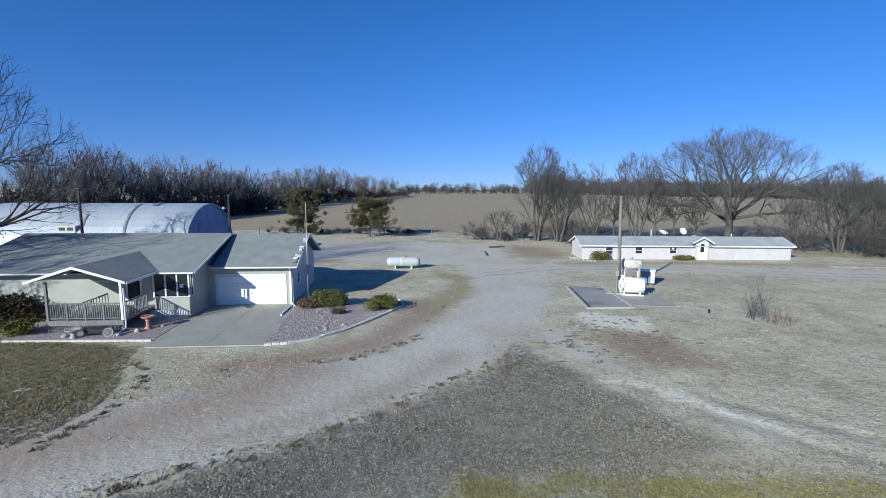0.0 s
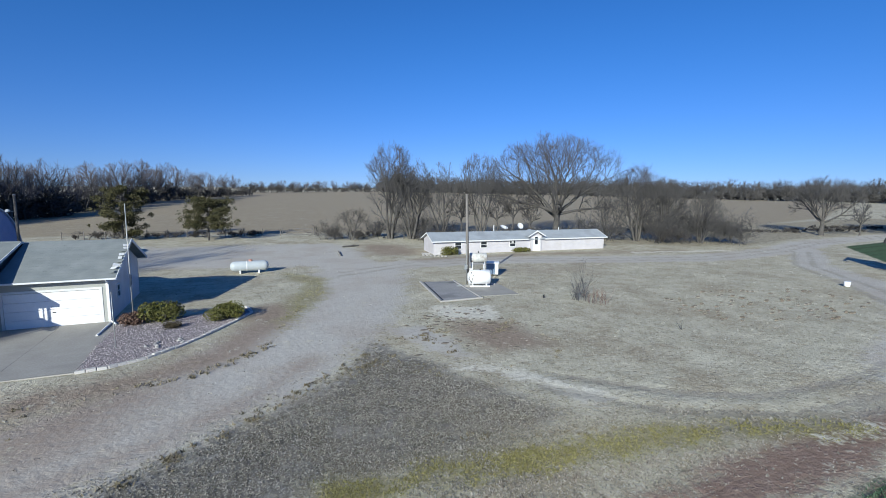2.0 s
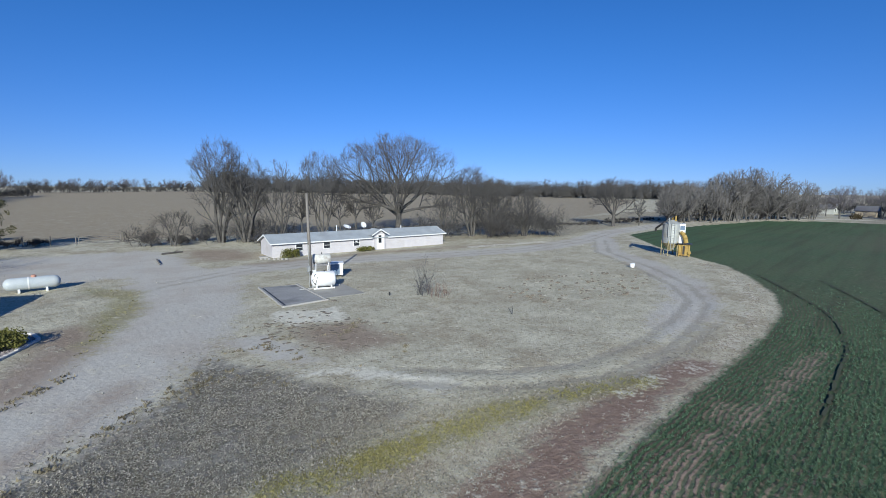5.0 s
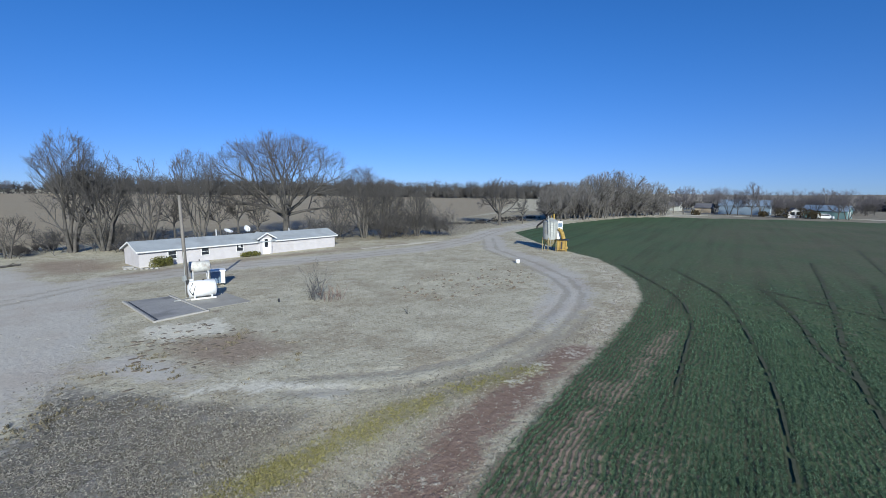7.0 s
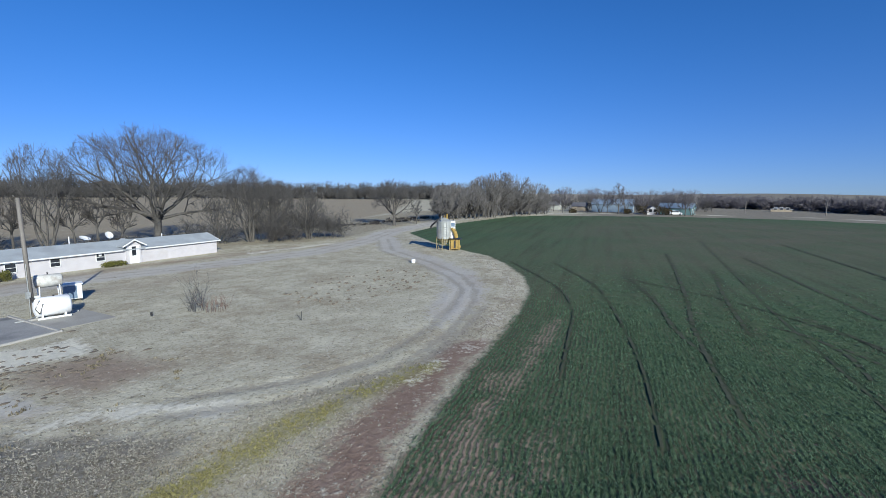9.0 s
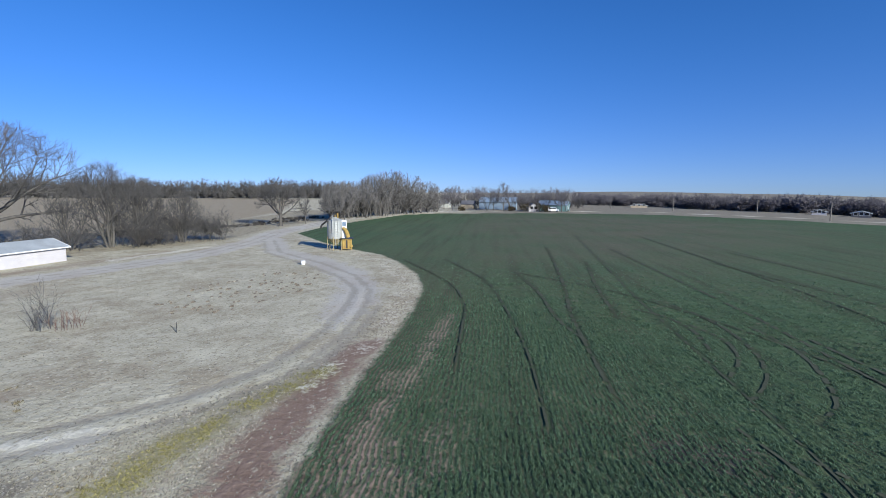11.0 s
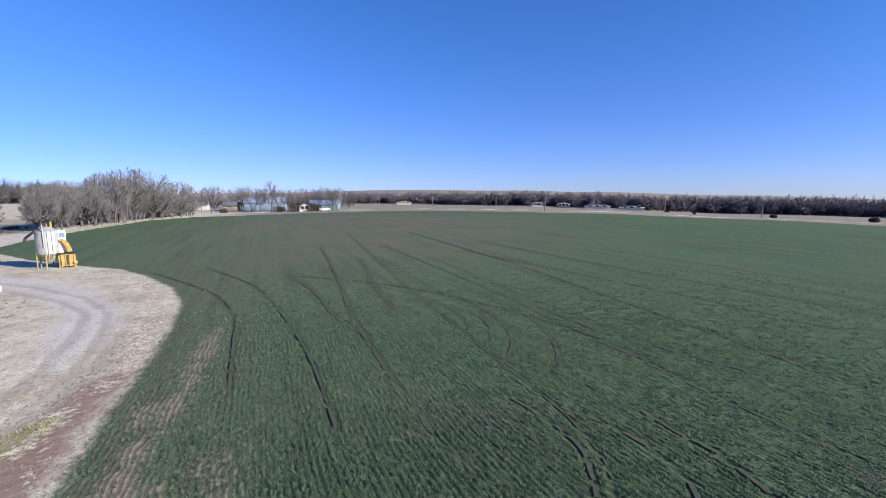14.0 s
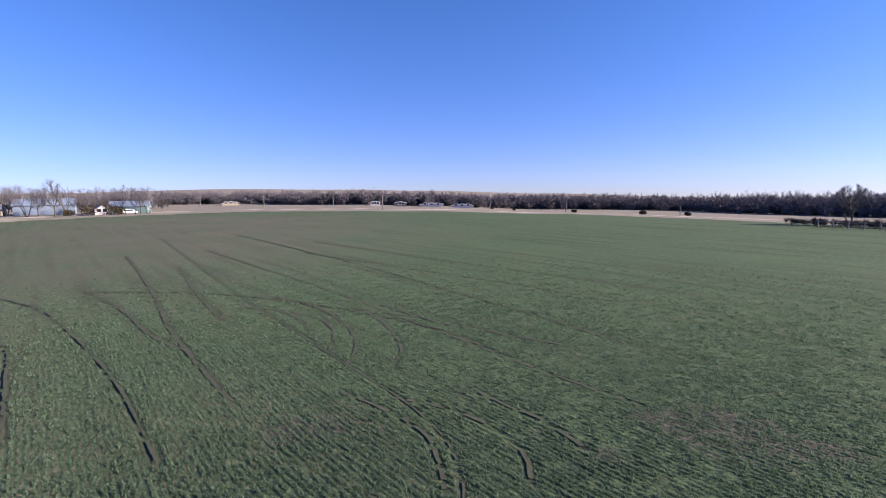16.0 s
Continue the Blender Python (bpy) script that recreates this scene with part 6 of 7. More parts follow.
for k in range(46):  # windbreak that runs away behind the shed
    f = (k + r9.uniform(-0.3, 0.3)) / 45
    az = -41 + 35 * f ** 0.9
    rr = np.interp(az, [-41, -37, -34, -29, -25, -21, -17, -12.5, -8.5, -5.5], [122, 128, 135, 146, 150, 160, 182, 215, 270, 330]) + r9.uniform(-4, 8)
    spots.append((az, rr, (np.interp(az, [-41, -34, -21, -12, -6], [16.4, 16.8, 15.0, 15.0, 12.8])) * r9.uniform(0.8, 1.12)))
for k in range(22):  # far edge of the stubble field
    spots.append((-4 + 17 * k / 21 + r9.uniform(-0.3, 0.3), 430 + r9.uniform(-12, 12), r9.uniform(8, 11.5)))
place_copies(far_kinds, spots)
spots = []
for k in range(30):  # hedgerow beyond the track
    az = 62.5 + 12.5 * k / 29 + r9.uniform(-0.2, 0.2)
    spots.append((az, np.interp(az, [62.5, 67.5, 71, 75], [134, 150, 165, 182]) + r9.uniform(-3, 9), np.interp(az, [62, 67, 70.5, 73, 75], [9.5, 12, 15, 13.5, 11]) * r9.uniform(0.55, 1.18)))
place_copies(pale_kinds, spots)
spots = []
for az, rr, hh in ((77.0, 200, 11.0), (79.9, 214, 9.4), (83.2, 200, 12.6), (84.0, 205, 10.4), (86.0, 208, 9.0), (90.0, 198, 9.8), (90.7, 202, 10.4), (76, 215, 9.4), (80.6, 232, 10), (87.4, 228, 10.4), (89.0, 226, 10), (81.2, 206, 10.6), (82.0, 209, 9.6), (88.2, 203, 9.0), (85.2, 206, 8.4)):
    spots.append((az, rr, hh))
for k in range(16):  # grove behind the far farmstead
    spots.append((75 + 16.5 * (k + r9.uniform(-0.4, 0.4)) / 15, r9.uniform(244, 262), r9.uniform(8.5, 12)))
place_copies(far_kinds, spots)


def brush_of(seed, spread_x, spread_y, height, stems, mat_twig):
    """A thicket: many thin stems from one patch of ground, as one mesh."""
    r = random.Random(seed)
    g = Geo()
    for _ in range(stems):
        x, y = r.uniform(-spread_x, spread_x), r.uniform(-spread_y, spread_y)
        grow(g, g, r, (x, y, -0.1), (r.gauss(0, 0.3), r.gauss(0, 0.3), 1), height * r.uniform(0.35, 0.6), 0.04, 0, BRUSH, 0.018)
    top = max(v[2] for v in g.v)
    g.v = [(x, y, z * height / top) for x, y, z in g.v]
    return g


for k, (x, y, sx, sy, hh, stems, mat_t) in enumerate(((52, 66, 6, 3, 5.5, 26, TWIG), (60, 62, 4, 3, 7.5, 26, TWIG), (63.5, 58.5, 3, 2.5, 6.6, 20, TWIG), (66.5, 56.3, 1.6, 2, 6.4, 14, TWIG), (41, 70, 7, 2.5, 2.6, 52, TWIG_DARK), (28, 71, 9, 2, 2.6, 60, TWIG_DARK),
                                                       (17, 77, 5, 3, 5.0, 20, TWIG), (23, 77, 4, 3, 5.0, 16, TWIG), (5.4, 77.6, 1.3, 1.3, 3.6, 12, TWIG_DARK), (10.5, 76, 2, 2, 2.2, 8, TWIG_DARK), (57, 60, 3, 2, 3.6, 14, TWIG_DARK))):
    solid("thicket", brush_of(70 + k, sx, sy, hh, stems, mat_t), mat_t, "tangled leafless brush and saplings", "brush", "thickets", m=Matrix.Translation((x, y, 0)))


def leaves(points, size, r, droop=0.0):
    """Small leaf sprays, each a bent pair of triangles."""
    g = Geo()
    for p, nrm in points:
        u = Vector((r.gauss(0, 1), r.gauss(0, 1), r.gauss(0, 1))).normalized()
        w = (nrm + 0.9 * Vector((r.gauss(0, 1), r.gauss(0, 1), r.gauss(0, 1)))).normalized()
        u = (u - u.dot(w) * w).normalized()
        s = size * r.uniform(0.6, 1.4)
        k = len(g.v)
        v = w.cross(u)
        g.v += [tuple(p - u * s * 0.5), tuple(p + v * s * 0.35 + w * s * 0.15), tuple(p + u * s * 0.6 - Vector((0, 0, droop * s))), tuple(p - v * s * 0.35 + w * s * 0.15)]
        g.f += [(k, k + 1, k + 2), (k, k + 2, k + 3)]
    return g


def shrub(name, at, rx, ry, h, seed, mat, label, count=2200, size=0.13, group=""):
    r = random.Random(seed)
    blobs = [(Vector((r.uniform(-0.62, 0.62) * rx, r.uniform(-0.62, 0.62) * ry, r.uniform(0.25, 0.62) * h)), r.uniform(0.28, 0.5)) for _ in range(14)]
    pts = []
    while len(pts) < count:
        c, q = r.choice(blobs)
        n = Vector((r.gauss(0, 1), r.gauss(0, 1), r.gauss(0.15, 1))).normalized()
        f = r.uniform(0.75, 1.02)
        p = c + Vector((n.x * rx * q * 1.2, n.y * ry * q * 1.2, n.z * h * q * 0.95)) * f
        if p.z > 0.03:
            pts.append((p, n))
    ob = thing(name, Matrix.Translation(at), label, "shrub", group)
    part("foliage", leaves(pts, size, r), mat, ob)
    stems = Geo()
    for c, q in blobs:
        stems.tube((c.x * 0.2, c.y * 0.2, -0.05), tuple(c), 0.03, 0.012, n=5, caps=False)
    part("stems", stems, BARK, ob)


shrub("rounded_shrub", (-8.0, 32.5, 0.03), 1.25, 1.05, 1.35, 1, YEW, "rounded yellow-green evergreen shrub in the gravel bed", group="bed shrubs")
shrub("rounded_shrub", (-4.35, 32.0, 0.03), 1.15, 1.0, 1.1, 2, YEW, "low yellow-green evergreen shrub in the gravel bed", group="bed shrubs")
shrub("brown_shrub", (-9.6, 32.3, 0.03), 0.85, 0.7, 0.75, 3, DRY_SHRUB, "low brown dormant shrub at the garage corner", 1100)
shrub("small_shrub", (-7.0, 30.7, 0.03), 0.5, 0.4, 0.4, 4, DARK_SHRUB, "small dark shrub in the gravel", 500, 0.09)
shrub("home_shrub", (19.0, 56.0, 0), 1.25, 0.6, 1.15, 5, YEW, "clipped green shrub against the mobile home", 1500)
shrub("home_shrub", (29.2, 56.1, 0), 1.35, 0.55, 0.7, 6, YEW, "low yellowing shrub against the mobile home", 1200)
shrub("porch_shrub", (-24.2, 26.0, 0), 1.15, 0.9, 1.0, 7, YEW, "green juniper shrub beside the porch", 1800)
shrub("dark_shrub", (-26.8, 28.5, 0), 2.2, 1.6, 1.9, 8, DARK_SHRUB, "large dark brown shrub beside the porch", 3000, 0.16)
shrub("dark_shrub", (-29.4, 27.0, 0), 1.6, 1.3, 1.5, 9, DARK_SHRUB, "dark brown shrub beside the house", 2000, 0.16)


def conifer(at, h, rx, seed, label, bare=0.16):
    """An open cedar or pine: trunk, limbs and clumps of foliage along them."""
    r = random.Random(seed)
    ob = thing("cedar_tree", Matrix.Translation(at), label, "tree", "cedars")
    wood = Geo().tube((0, 0, -0.2), (0.1, 0.1, h * 0.9), h * 0.026, 0.03, n=7, caps=False)
    pts = []
    for k in range(60):
        z = h * (bare + (0.93 - bare) * (k + r.random()) / 60)
        a = r.uniform(0, 6.283)
        prof = math.sin(math.pi * min(1, (z / h) * 0.72 + 0.2)) ** 0.7
        reach = rx * prof * r.uniform(0.55, 1.12)
        tip = Vector((reach * math.cos(a), reach * math.sin(a), z + reach * r.uniform(0.05, 0.4)))
        base = Vector((0, 0, z))
        wood.tube(tuple(base), tuple(tip), 0.05, 0.012, n=4, caps=False)
        for c in range(8):
            f = r.uniform(0.3, 1.05)
            centre = base.lerp(tip, f) + Vector((r.gauss(0, 0.25), r.gauss(0, 0.25), r.gauss(0.1, 0.18)))
            q = r.uniform(0.3, 0.62)
            for _ in range(30):
                n = Vector((r.gauss(0, 1), r.gauss(0, 1), r.gauss(0.2, 0.9))).normalized()
                pts.append((centre + n * q * r.uniform(0.4, 1.0), n))
    part("trunk", wood, BARK, ob)
    part("crown", leaves(pts, 0.2, r), NEEDLE, ob)


conifer(away(-16.7, 87), 8.3, 4.1, 31, "tall scruffy brownish-green cedar at the fence", 0.06)
conifer(away(-8.9, 81.5), 6.5, 4.6, 32, "wide open-branched brownish-green cedar at the fence", 0.2)


# woods so far off that they cannot be counted
def woods(seed, spots, mat, h_lo, h_hi, label, thick=0.055, trunk=4.2, wide=1.0):
    shapes = []
    for k in range(4):
        r = random.Random(seed + k)
        g = Geo()
        grow(g, g, r, (0, 0, -0.3), (0, 0, 1), trunk, 0.22, 0, [(11, 52, 0.72, 2, 3, 0.05), (7, 46, 0.62, 1, 3, 0.06), (7, 44, 0.62, 1, 1, 0.05), (0, 0, 0, 1, 1, 0)], thick, 0.1)
        v = np.array(g.v)
        v = v / np.percentile(v[:, 2], 98)
        shapes.append((v, g.f))
    r = random.Random(seed + 9)
    out = Geo()
    for az, rr in spots:
        v, f = shapes[r.randrange(4)]
        at, hh, a = away(az, rr), r.uniform(h_lo, h_hi), r.uniform(0, 6.283)
        w = hh * wide * r.uniform(0.8, 1.2)
        x, y = v[:, 0] * math.cos(a) - v[:, 1] * math.sin(a), v[:, 0] * math.sin(a) + v[:, 1] * math.cos(a)
        k = len(out.v)
        out.v += list(zip((at.x + x * w).tolist(), (at.y + y * w).tolist(), (at.z + v[:, 2] * hh).tolist()))
        out.f += [tuple(k + i for i in q) for q in f]
    solid("far_woods", out, mat, label, "woods", kind="stuff")


r10 = random.Random(23)
NORTH_WOODS = [(10 + 56 * (k + r10.random()) / 230, 440 + r10.uniform(-15, 30)) for k in range(230)]
woods(100, NORTH_WOODS, TWIG, 11, 15.5, "distant bare woodland beyond the brown field")
woods(104, [(az + 0.1, rr - 8) for az, rr in NORTH_WOODS], TWIG, 4, 9, "undergrowth along the distant woodland", 0.09, 2.0)
SOUTH_WOODS = [(az, np.interp(az, [91, 93, 99, 105, 112, 119, 126, 132, 138, 144, 150, 154, 160, 172], [330, 340, 327, 290, 272, 268, 268, 302, 307, 314, 312, 268, 248, 238]) + r10.uniform(0, 40)) for az in [91.5 + 80 * (k + r10.random()) / 460 for k in range(460)]]
NEAR_WOODS, DEEP_WOODS = [q for q in SOUTH_WOODS if q[0] < 129], [q for q in SOUTH_WOODS if q[0] >= 129]
woods(110, NEAR_WOODS, HAZE_TWIG, 6.0, 8.2, "distant bare woodland beyond the wheat field")
woods(111, DEEP_WOODS, HAZE_TWIG, 7.4, 9.6, "tall dark bare woodland beyond the wheat field")
woods(114, [(az + 0.07, rr - 5) for az, rr in NEAR_WOODS], HAZE_TWIG, 2.5, 6, "undergrowth along the woodland edge", 0.08, 1.6, 1.4)
woods(115, [(az + 0.07, rr - 5) for az, rr in DEEP_WOODS], HAZE_TWIG, 3, 7, "undergrowth along the dark woodland edge", 0.08, 1.6, 1.4)
WEST = [(az, np.interp(az, [-41, -37, -34, -29, -25, -21, -17, -12.5, -8.5, -5.5], [124, 130, 137, 148, 152, 162, 184, 217, 272, 332]) + r10.uniform(-3, 14)) for az in [-44 + 39.5 * (k + r10.random()) / 150 for k in range(150)]]
woods(118, WEST, TWIG, 2.5, 7, "dark undergrowth in the windbreak", 0.05, 1.8, 1.2)
woods(122, [(az, 428 + r10.uniform(-6, 12)) for az in [-5 + 18 * (k + r10.random()) / 70 for k in range(70)]], TWIG_DARK, 4, 9, "bare trees along the far field edge")
woods(130, [(az, r10.uniform(250, 275)) for az in [75.5 + 17 * (k + r10.random()) / 60 for k in range(60)]], TWIG, 3, 7, "bare scrub behind the far farmstead")
woods(126, [(az, np.interp(az, [62.5, 67.5, 71, 75], [136, 152, 167, 184]) + r10.uniform(0, 8)) for az in [62.3 + 13 * (k + r10.random()) / 70 for k in range(70)]], GREY_TWIG, 3, 7.5, "undergrowth in the hedgerow")

for k, (x, y, sx, sy, hh) in enumerate(((70, 80, 8, 1.2, 1.0), (82, 76, 8, 1.2, 0.9), (92, 71.5, 7, 1.2, 0.9), (107, 70, 8, 1.2, 1.0), (120, 73, 8, 1.2, 1.2))):
    solid("thicket", brush_of(190 + k, sx, sy, hh, 60, TWIG_DARK), TWIG_DARK, "low dark weeds along the field ditch", "brush", "ditch brush", m=Matrix.Translation(on_ground(x, y)) @ pose(0, 0, 0, 0, 0, -24))

# ---- small things near the house ----
def lamp_pole(name, x, y, h, r, label, lamp=False):
    p = thing(name, pose(x, y, 0), label, "pole")
    part("shaft", Geo().tube((0, 0, -0.2), (0, 0, h), r, r * 0.8, n=8), BARK if r > 0.07 else GALV_DULL, p, smooth=True)
    part("cap", Geo().tube((0, 0, h), (0, 0, h + 0.08), r * 1.1, r * 0.5, n=8), GALV_DULL, p)
    if lamp:
        part("lamp_arm", Geo().tube((0, 0, h - 1.4), (-0.4, -0.3, h - 1.2), 0.03, n=6), GALV_DULL, p)
        part("lamp_head", Geo().lathe([(0.03, 0.14), (0.12, 0.1), (0.16, 0.0), (0.14, -0.06), (0.02, -0.12)], pose(-0.4, -0.3, h - 1.25), 12), TRIM, p)
    return p


lamp_pole("flag_pole", -10.0, 34.1, 7.25, 0.036, "slim grey metal flag pole at the garage corner")
lamp_pole("marker_rod", -9.0, 27.6, 2.95, 0.022, "thin pale metal rod standing in the gravel bed")
lamp_pole("yard_pole", -31.8, 41.1, 8.2, 0.13, "dark wooden utility pole behind the house")
lamp_pole("yard_pole", -21.6, 47.3, 7.6, 0.13, "dark wooden utility pole behind the garage", True)


def local(u, v, z=0.0):
    return HM @ Vector((u, v, z))


bath = thing("bird_bath", Matrix.Translation(local(-7.05, -5.63)), "faded red pottery bird bath by the porch", "bird bath")
part("pedestal", Geo().lathe([(0.22, 0.02), (0.2, 0.08), (0.12, 0.18), (0.1, 0.5), (0.15, 0.62)], None, 16), TERRACOTTA, bath, smooth=True)
part("bowl", Geo().lathe([(0.12, 0.62), (0.28, 0.7), (0.37, 0.8), (0.37, 0.84), (0.3, 0.78), (0.05, 0.74)], None, 20), TERRACOTTA, bath, smooth=True)
urn = thing("planter_urn", Matrix.Translation(local(-10.2, -7.2)), "wide pale stone planter on a foot", "planter")
part("foot", Geo().lathe([(0.2, 0.0), (0.19, 0.1), (0.13, 0.22), (0.15, 0.34)], None, 18), KERB, urn, smooth=True)
part("bowl", Geo().lathe([(0.15, 0.34), (0.3, 0.42), (0.4, 0.52), (0.41, 0.56), (0.35, 0.54), (0.08, 0.46)], None, 20), KERB, urn, smooth=True)
wheel = thing("wagon_wheel", Matrix.Translation(local(-8.5, -7.0)) @ pose(0, 0, 0.27, 78, 0, 20) @ Matrix.Scale(0.72, 4), "small pale wheel leaning in the porch bed", "wheel")
part("rim", Geo().lathe([(0.28, -0.03), (0.36, -0.03), (0.36, 0.03), (0.28, 0.03), (0.28, -0.03)], None, 24), KERB, wheel)
part("hub", Geo().tube((0, 0, -0.05), (0, 0, 0.05), 0.07, n=12), KERB, wheel)
for k in range(8):
    a = math.pi * k / 4
    part("spoke", Geo().tube((0.06 * math.cos(a), 0.06 * math.sin(a), 0), (0.3 * math.cos(a), 0.3 * math.sin(a), 0), 0.018, n=5), KERB, wheel)
barrow = thing("garden_barrow", Matrix.Translation(local(-9.3, -6.75)) @ pose(0, 0, 0, 0, 0, 10), "dark garden barrow in the porch bed", "barrow")
part("tray", Geo().prism([(-0.45, -0.28, 0.22), (0.4, -0.28, 0.22), (0.55, -0.28, 0.48), (-0.55, -0.28, 0.48)], (0, 0.56, 0)), DARK_METAL, barrow, bevel=0.02)
part("front_wheel", Geo().tube((0.6, -0.04, 0.14), (0.6, 0.04, 0.14), 0.14, n=14), DARK_METAL, barrow)
for s in (-0.2, 0.2):
    part("handle", Geo().tube((-0.9, s, 0.42), (0.6, s, 0.16), 0.02, n=6), POLE_WOOD, barrow)
    part("stand", Geo().tube((-0.3, s, 0.22), (-0.35, s, 0.0), 0.02, n=6), DARK_METAL, barrow)


def boulder(name, at, s, seed, label, mat=KERB):
    r = random.Random(seed)
    bm = bmesh.new()
    bmesh.ops.create_icosphere(bm, subdivisions=2, radius=1.0)
    for v in bm.verts:
        v.co = Vector((v.co.x * s[0], v.co.y * s[1], v.co.z * s[2])) * (1 + 0.22 * noise.noise(v.co * 1.7 + Vector((seed, 0, 0))))
    me = bpy.data.meshes.new(name)
    bm.to_mesh(me)
    bm.free()
    me.materials.append(mat)
    ob = new(name, me)
    ob.matrix_world = Matrix.Translation(at) @ pose(0, 0, s[2] * 0.5, 0, 0, r.uniform(0, 360))
    return tagged(ob, label, "rock", "garden rocks")


for k, (u, v, s) in enumerate(((-7.35, -6.2, 0.22), (-6.5, -5.1, 0.17), (-9.9, -6.7, 0.16), (-10.8, -7.0, 0.2), (-8.0, -6.9, 0.15))):
    boulder("garden_rock", local(u, v), (s, s * 0.8, s * 0.75), k, "pale rounded rock in the porch bed")
for k in range(9):
    boulder("garden_rock", (rnd.uniform(-7.6, -5.8), rnd.uniform(27.0, 28.3), 0.03), (0.12, 0.1, 0.08), 20 + k, "small pale rock on the gravel bed")
for k in range(7):
    boulder("garden_rock", (15.6 + 0.4 * k, 56.2 - 0.2 * k + rnd.uniform(-0.3, 0.3), 0), (0.2, 0.16, 0.12), 30 + k, "pale rock by the end of the mobile home")
picket = thing("picket_panel", HM @ pose(-8.15, -3.25, 0, -12, 0, 6), "short white picket panel leaning below the bay window", "fence panel")
for z in (0.12, 0.4):
    part("rail", Geo().box(0, 2.2, 0.02, 0.05, z, z + 0.06), TRIM, picket)
for k in range(16):
    part("picket", Geo().box(0.02 + 0.14 * k, 0.10 + 0.14 * k, -0.01, 0.018, 0.0, 0.52), TRIM, picket)
step_stone = solid("spout_block", Geo().box(-0.3, 0.3, -0.12, 0.12, 0, 0.09), KERB, "pale splash block under a downspout", "block", bevel=0.02, m=HM @ pose(-8.0, -6.6, 0.03, 0, 0, 60))
porch_spout = solid("porch_downspout", Geo().tube((0, 0, 2.62), (0, 0, 0.3), 0.045, n=6).tube((0, 0, 0.3), (-0.25, -0.85, 0.06), 0.045, n=6), TRIM, "white porch downspout with ground elbow", "downspout", m=HM @ pose(-7.95, -6.22, 0.0))

# ---- small things in the yard ----
tub = thing("white_tub", pose(46.9, 28.1, 0), "white plastic tub standing in the turf", "tub")
part("tub_body", Geo().lathe([(0.2, 0.0), (0.24, 0.05), (0.25, 0.42), (0.22, 0.44)], None, 16), TANK_WHITE, tub, smooth=True)
part("tub_lid", Geo().lathe([(0.26, 0.42), (0.27, 0.47), (0.05, 0.49)], None, 16), TRIM, tub)


def stalks(name, at, n, high, wide, seed, label, mat=DRY_SHRUB):
    r = random.Random(seed)
    g = Geo()
    for _ in range(n):
        a, q = r.uniform(0, 6.283), wide * math.sqrt(r.random())
        grow(g, g, r, (q * math.cos(a), q * math.sin(a), -0.05), (r.gauss(0, 0.13), r.gauss(0, 0.13), 1), high * r.uniform(0.5, 1.0), 0.016, 0, [(4, 24, 0.4, 4, 3, 0.02), (2, 30, 0.5, 2, 3, 0.05), (0, 0, 0, 1, 3, 0)], 0.008)
    solid(name, g, mat, label, "weeds", "dead weeds", m=Matrix.Translation(at))


stalks("dead_weeds", (21.4, 31.2, 0), 14, 2.4, 0.55, 1, "tall thin dead weed stalks in the yard", TWIG)
stalks("dead_weeds", (21.5, 29.2, 0), 22, 0.95, 0.9, 2, "reddish dead weed clump in the yard")
stalks("dead_weeds", (20.8, 30.2, 0), 20, 1.0, 0.7, 3, "brown dead weed clump in the yard", TWIG)
stake = solid("broken_stake", Geo().tube((0, 0, 0), (0.02, 0.0, 0.62), 0.018, n=6).tube((-0.02, 0, 0.0), (-0.32, 0.1, 0.5), 0.015, n=6), DARK_METAL, "dark forked stake in the dry turf", "stake", m=pose(22.3, 21.9, 0))
solid("pipe_stub", Geo().tube((0, 0, 0), (0, 0, 0.28), 0.07, n=10), DARK_METAL, "short dark pipe stub by the apron", "pipe", m=pose(18.4, 31.6, 0))
r11 = random.Random(77)
clods = Geo()
for _ in range(95):
    a, q = r11.uniform(0, 6.283), math.sqrt(r11.random())
    cx, cy = 34 + 9 * q * math.cos(a), 25.5 + 4.6 * q * math.sin(a)
    clods.lathe([(0.16, -0.02), (0.15, 0.06), (0.08, 0.11), (0.01, 0.13)], Matrix.Translation((cx, cy, 0)) @ Matrix.Diagonal((r11.uniform(0.5, 1.6), r11.uniform(0.4, 0.9), r11.uniform(0.5, 1.0), 1)), 6)
CLOD = material("dark_earth_clods", (0.10, 0.085, 0.065), (0.19, 0.16, 0.125), 4, 25, 0.95, bump=0.4)
solid("earth_mounds", clods, CLOD, "scattered small dark gopher mounds in the turf", "mounds", kind="stuff")
clods = Geo()
for _ in range(110):
    cx, cy = r11.gauss(10.2, 1.7), r11.gauss(27.0, 2.4)
    clods.lathe([(0.14, -0.02), (0.13, 0.04), (0.07, 0.08), (0.01, 0.1)], Matrix.Translation((cx, cy, 0)) @ Matrix.Diagonal((r11.uniform(0.3, 2.0), r11.uniform(0.3, 1.1), r11.uniform(0.25, 0.7), 1)), 7)
solid("grass_clods", clods, CLOD, "dark turf clods round the concrete pad", "clods", kind="stuff")
log = solid("fallen_log", Geo().tube((0, 0, 0.12), (2.4, 0.9, 0.16), 0.14, 0.1, n=8).tube((1.2, 0.45, 0.14), (1.9, 1.5, 0.3), 0.06, 0.03, n=6), BARK, "dark fallen branch by the fence", "log", m=pose(6.6, 67.0, 0))
solid("drain_pipe", Geo().tube((0, 0, 0.1), (-0.1, -3.8, 0.1), 0.1, n=10), POLE_WOOD, "grey drain pipe lying beside the track", "pipe", m=pose(5.6, 62.5, 0))

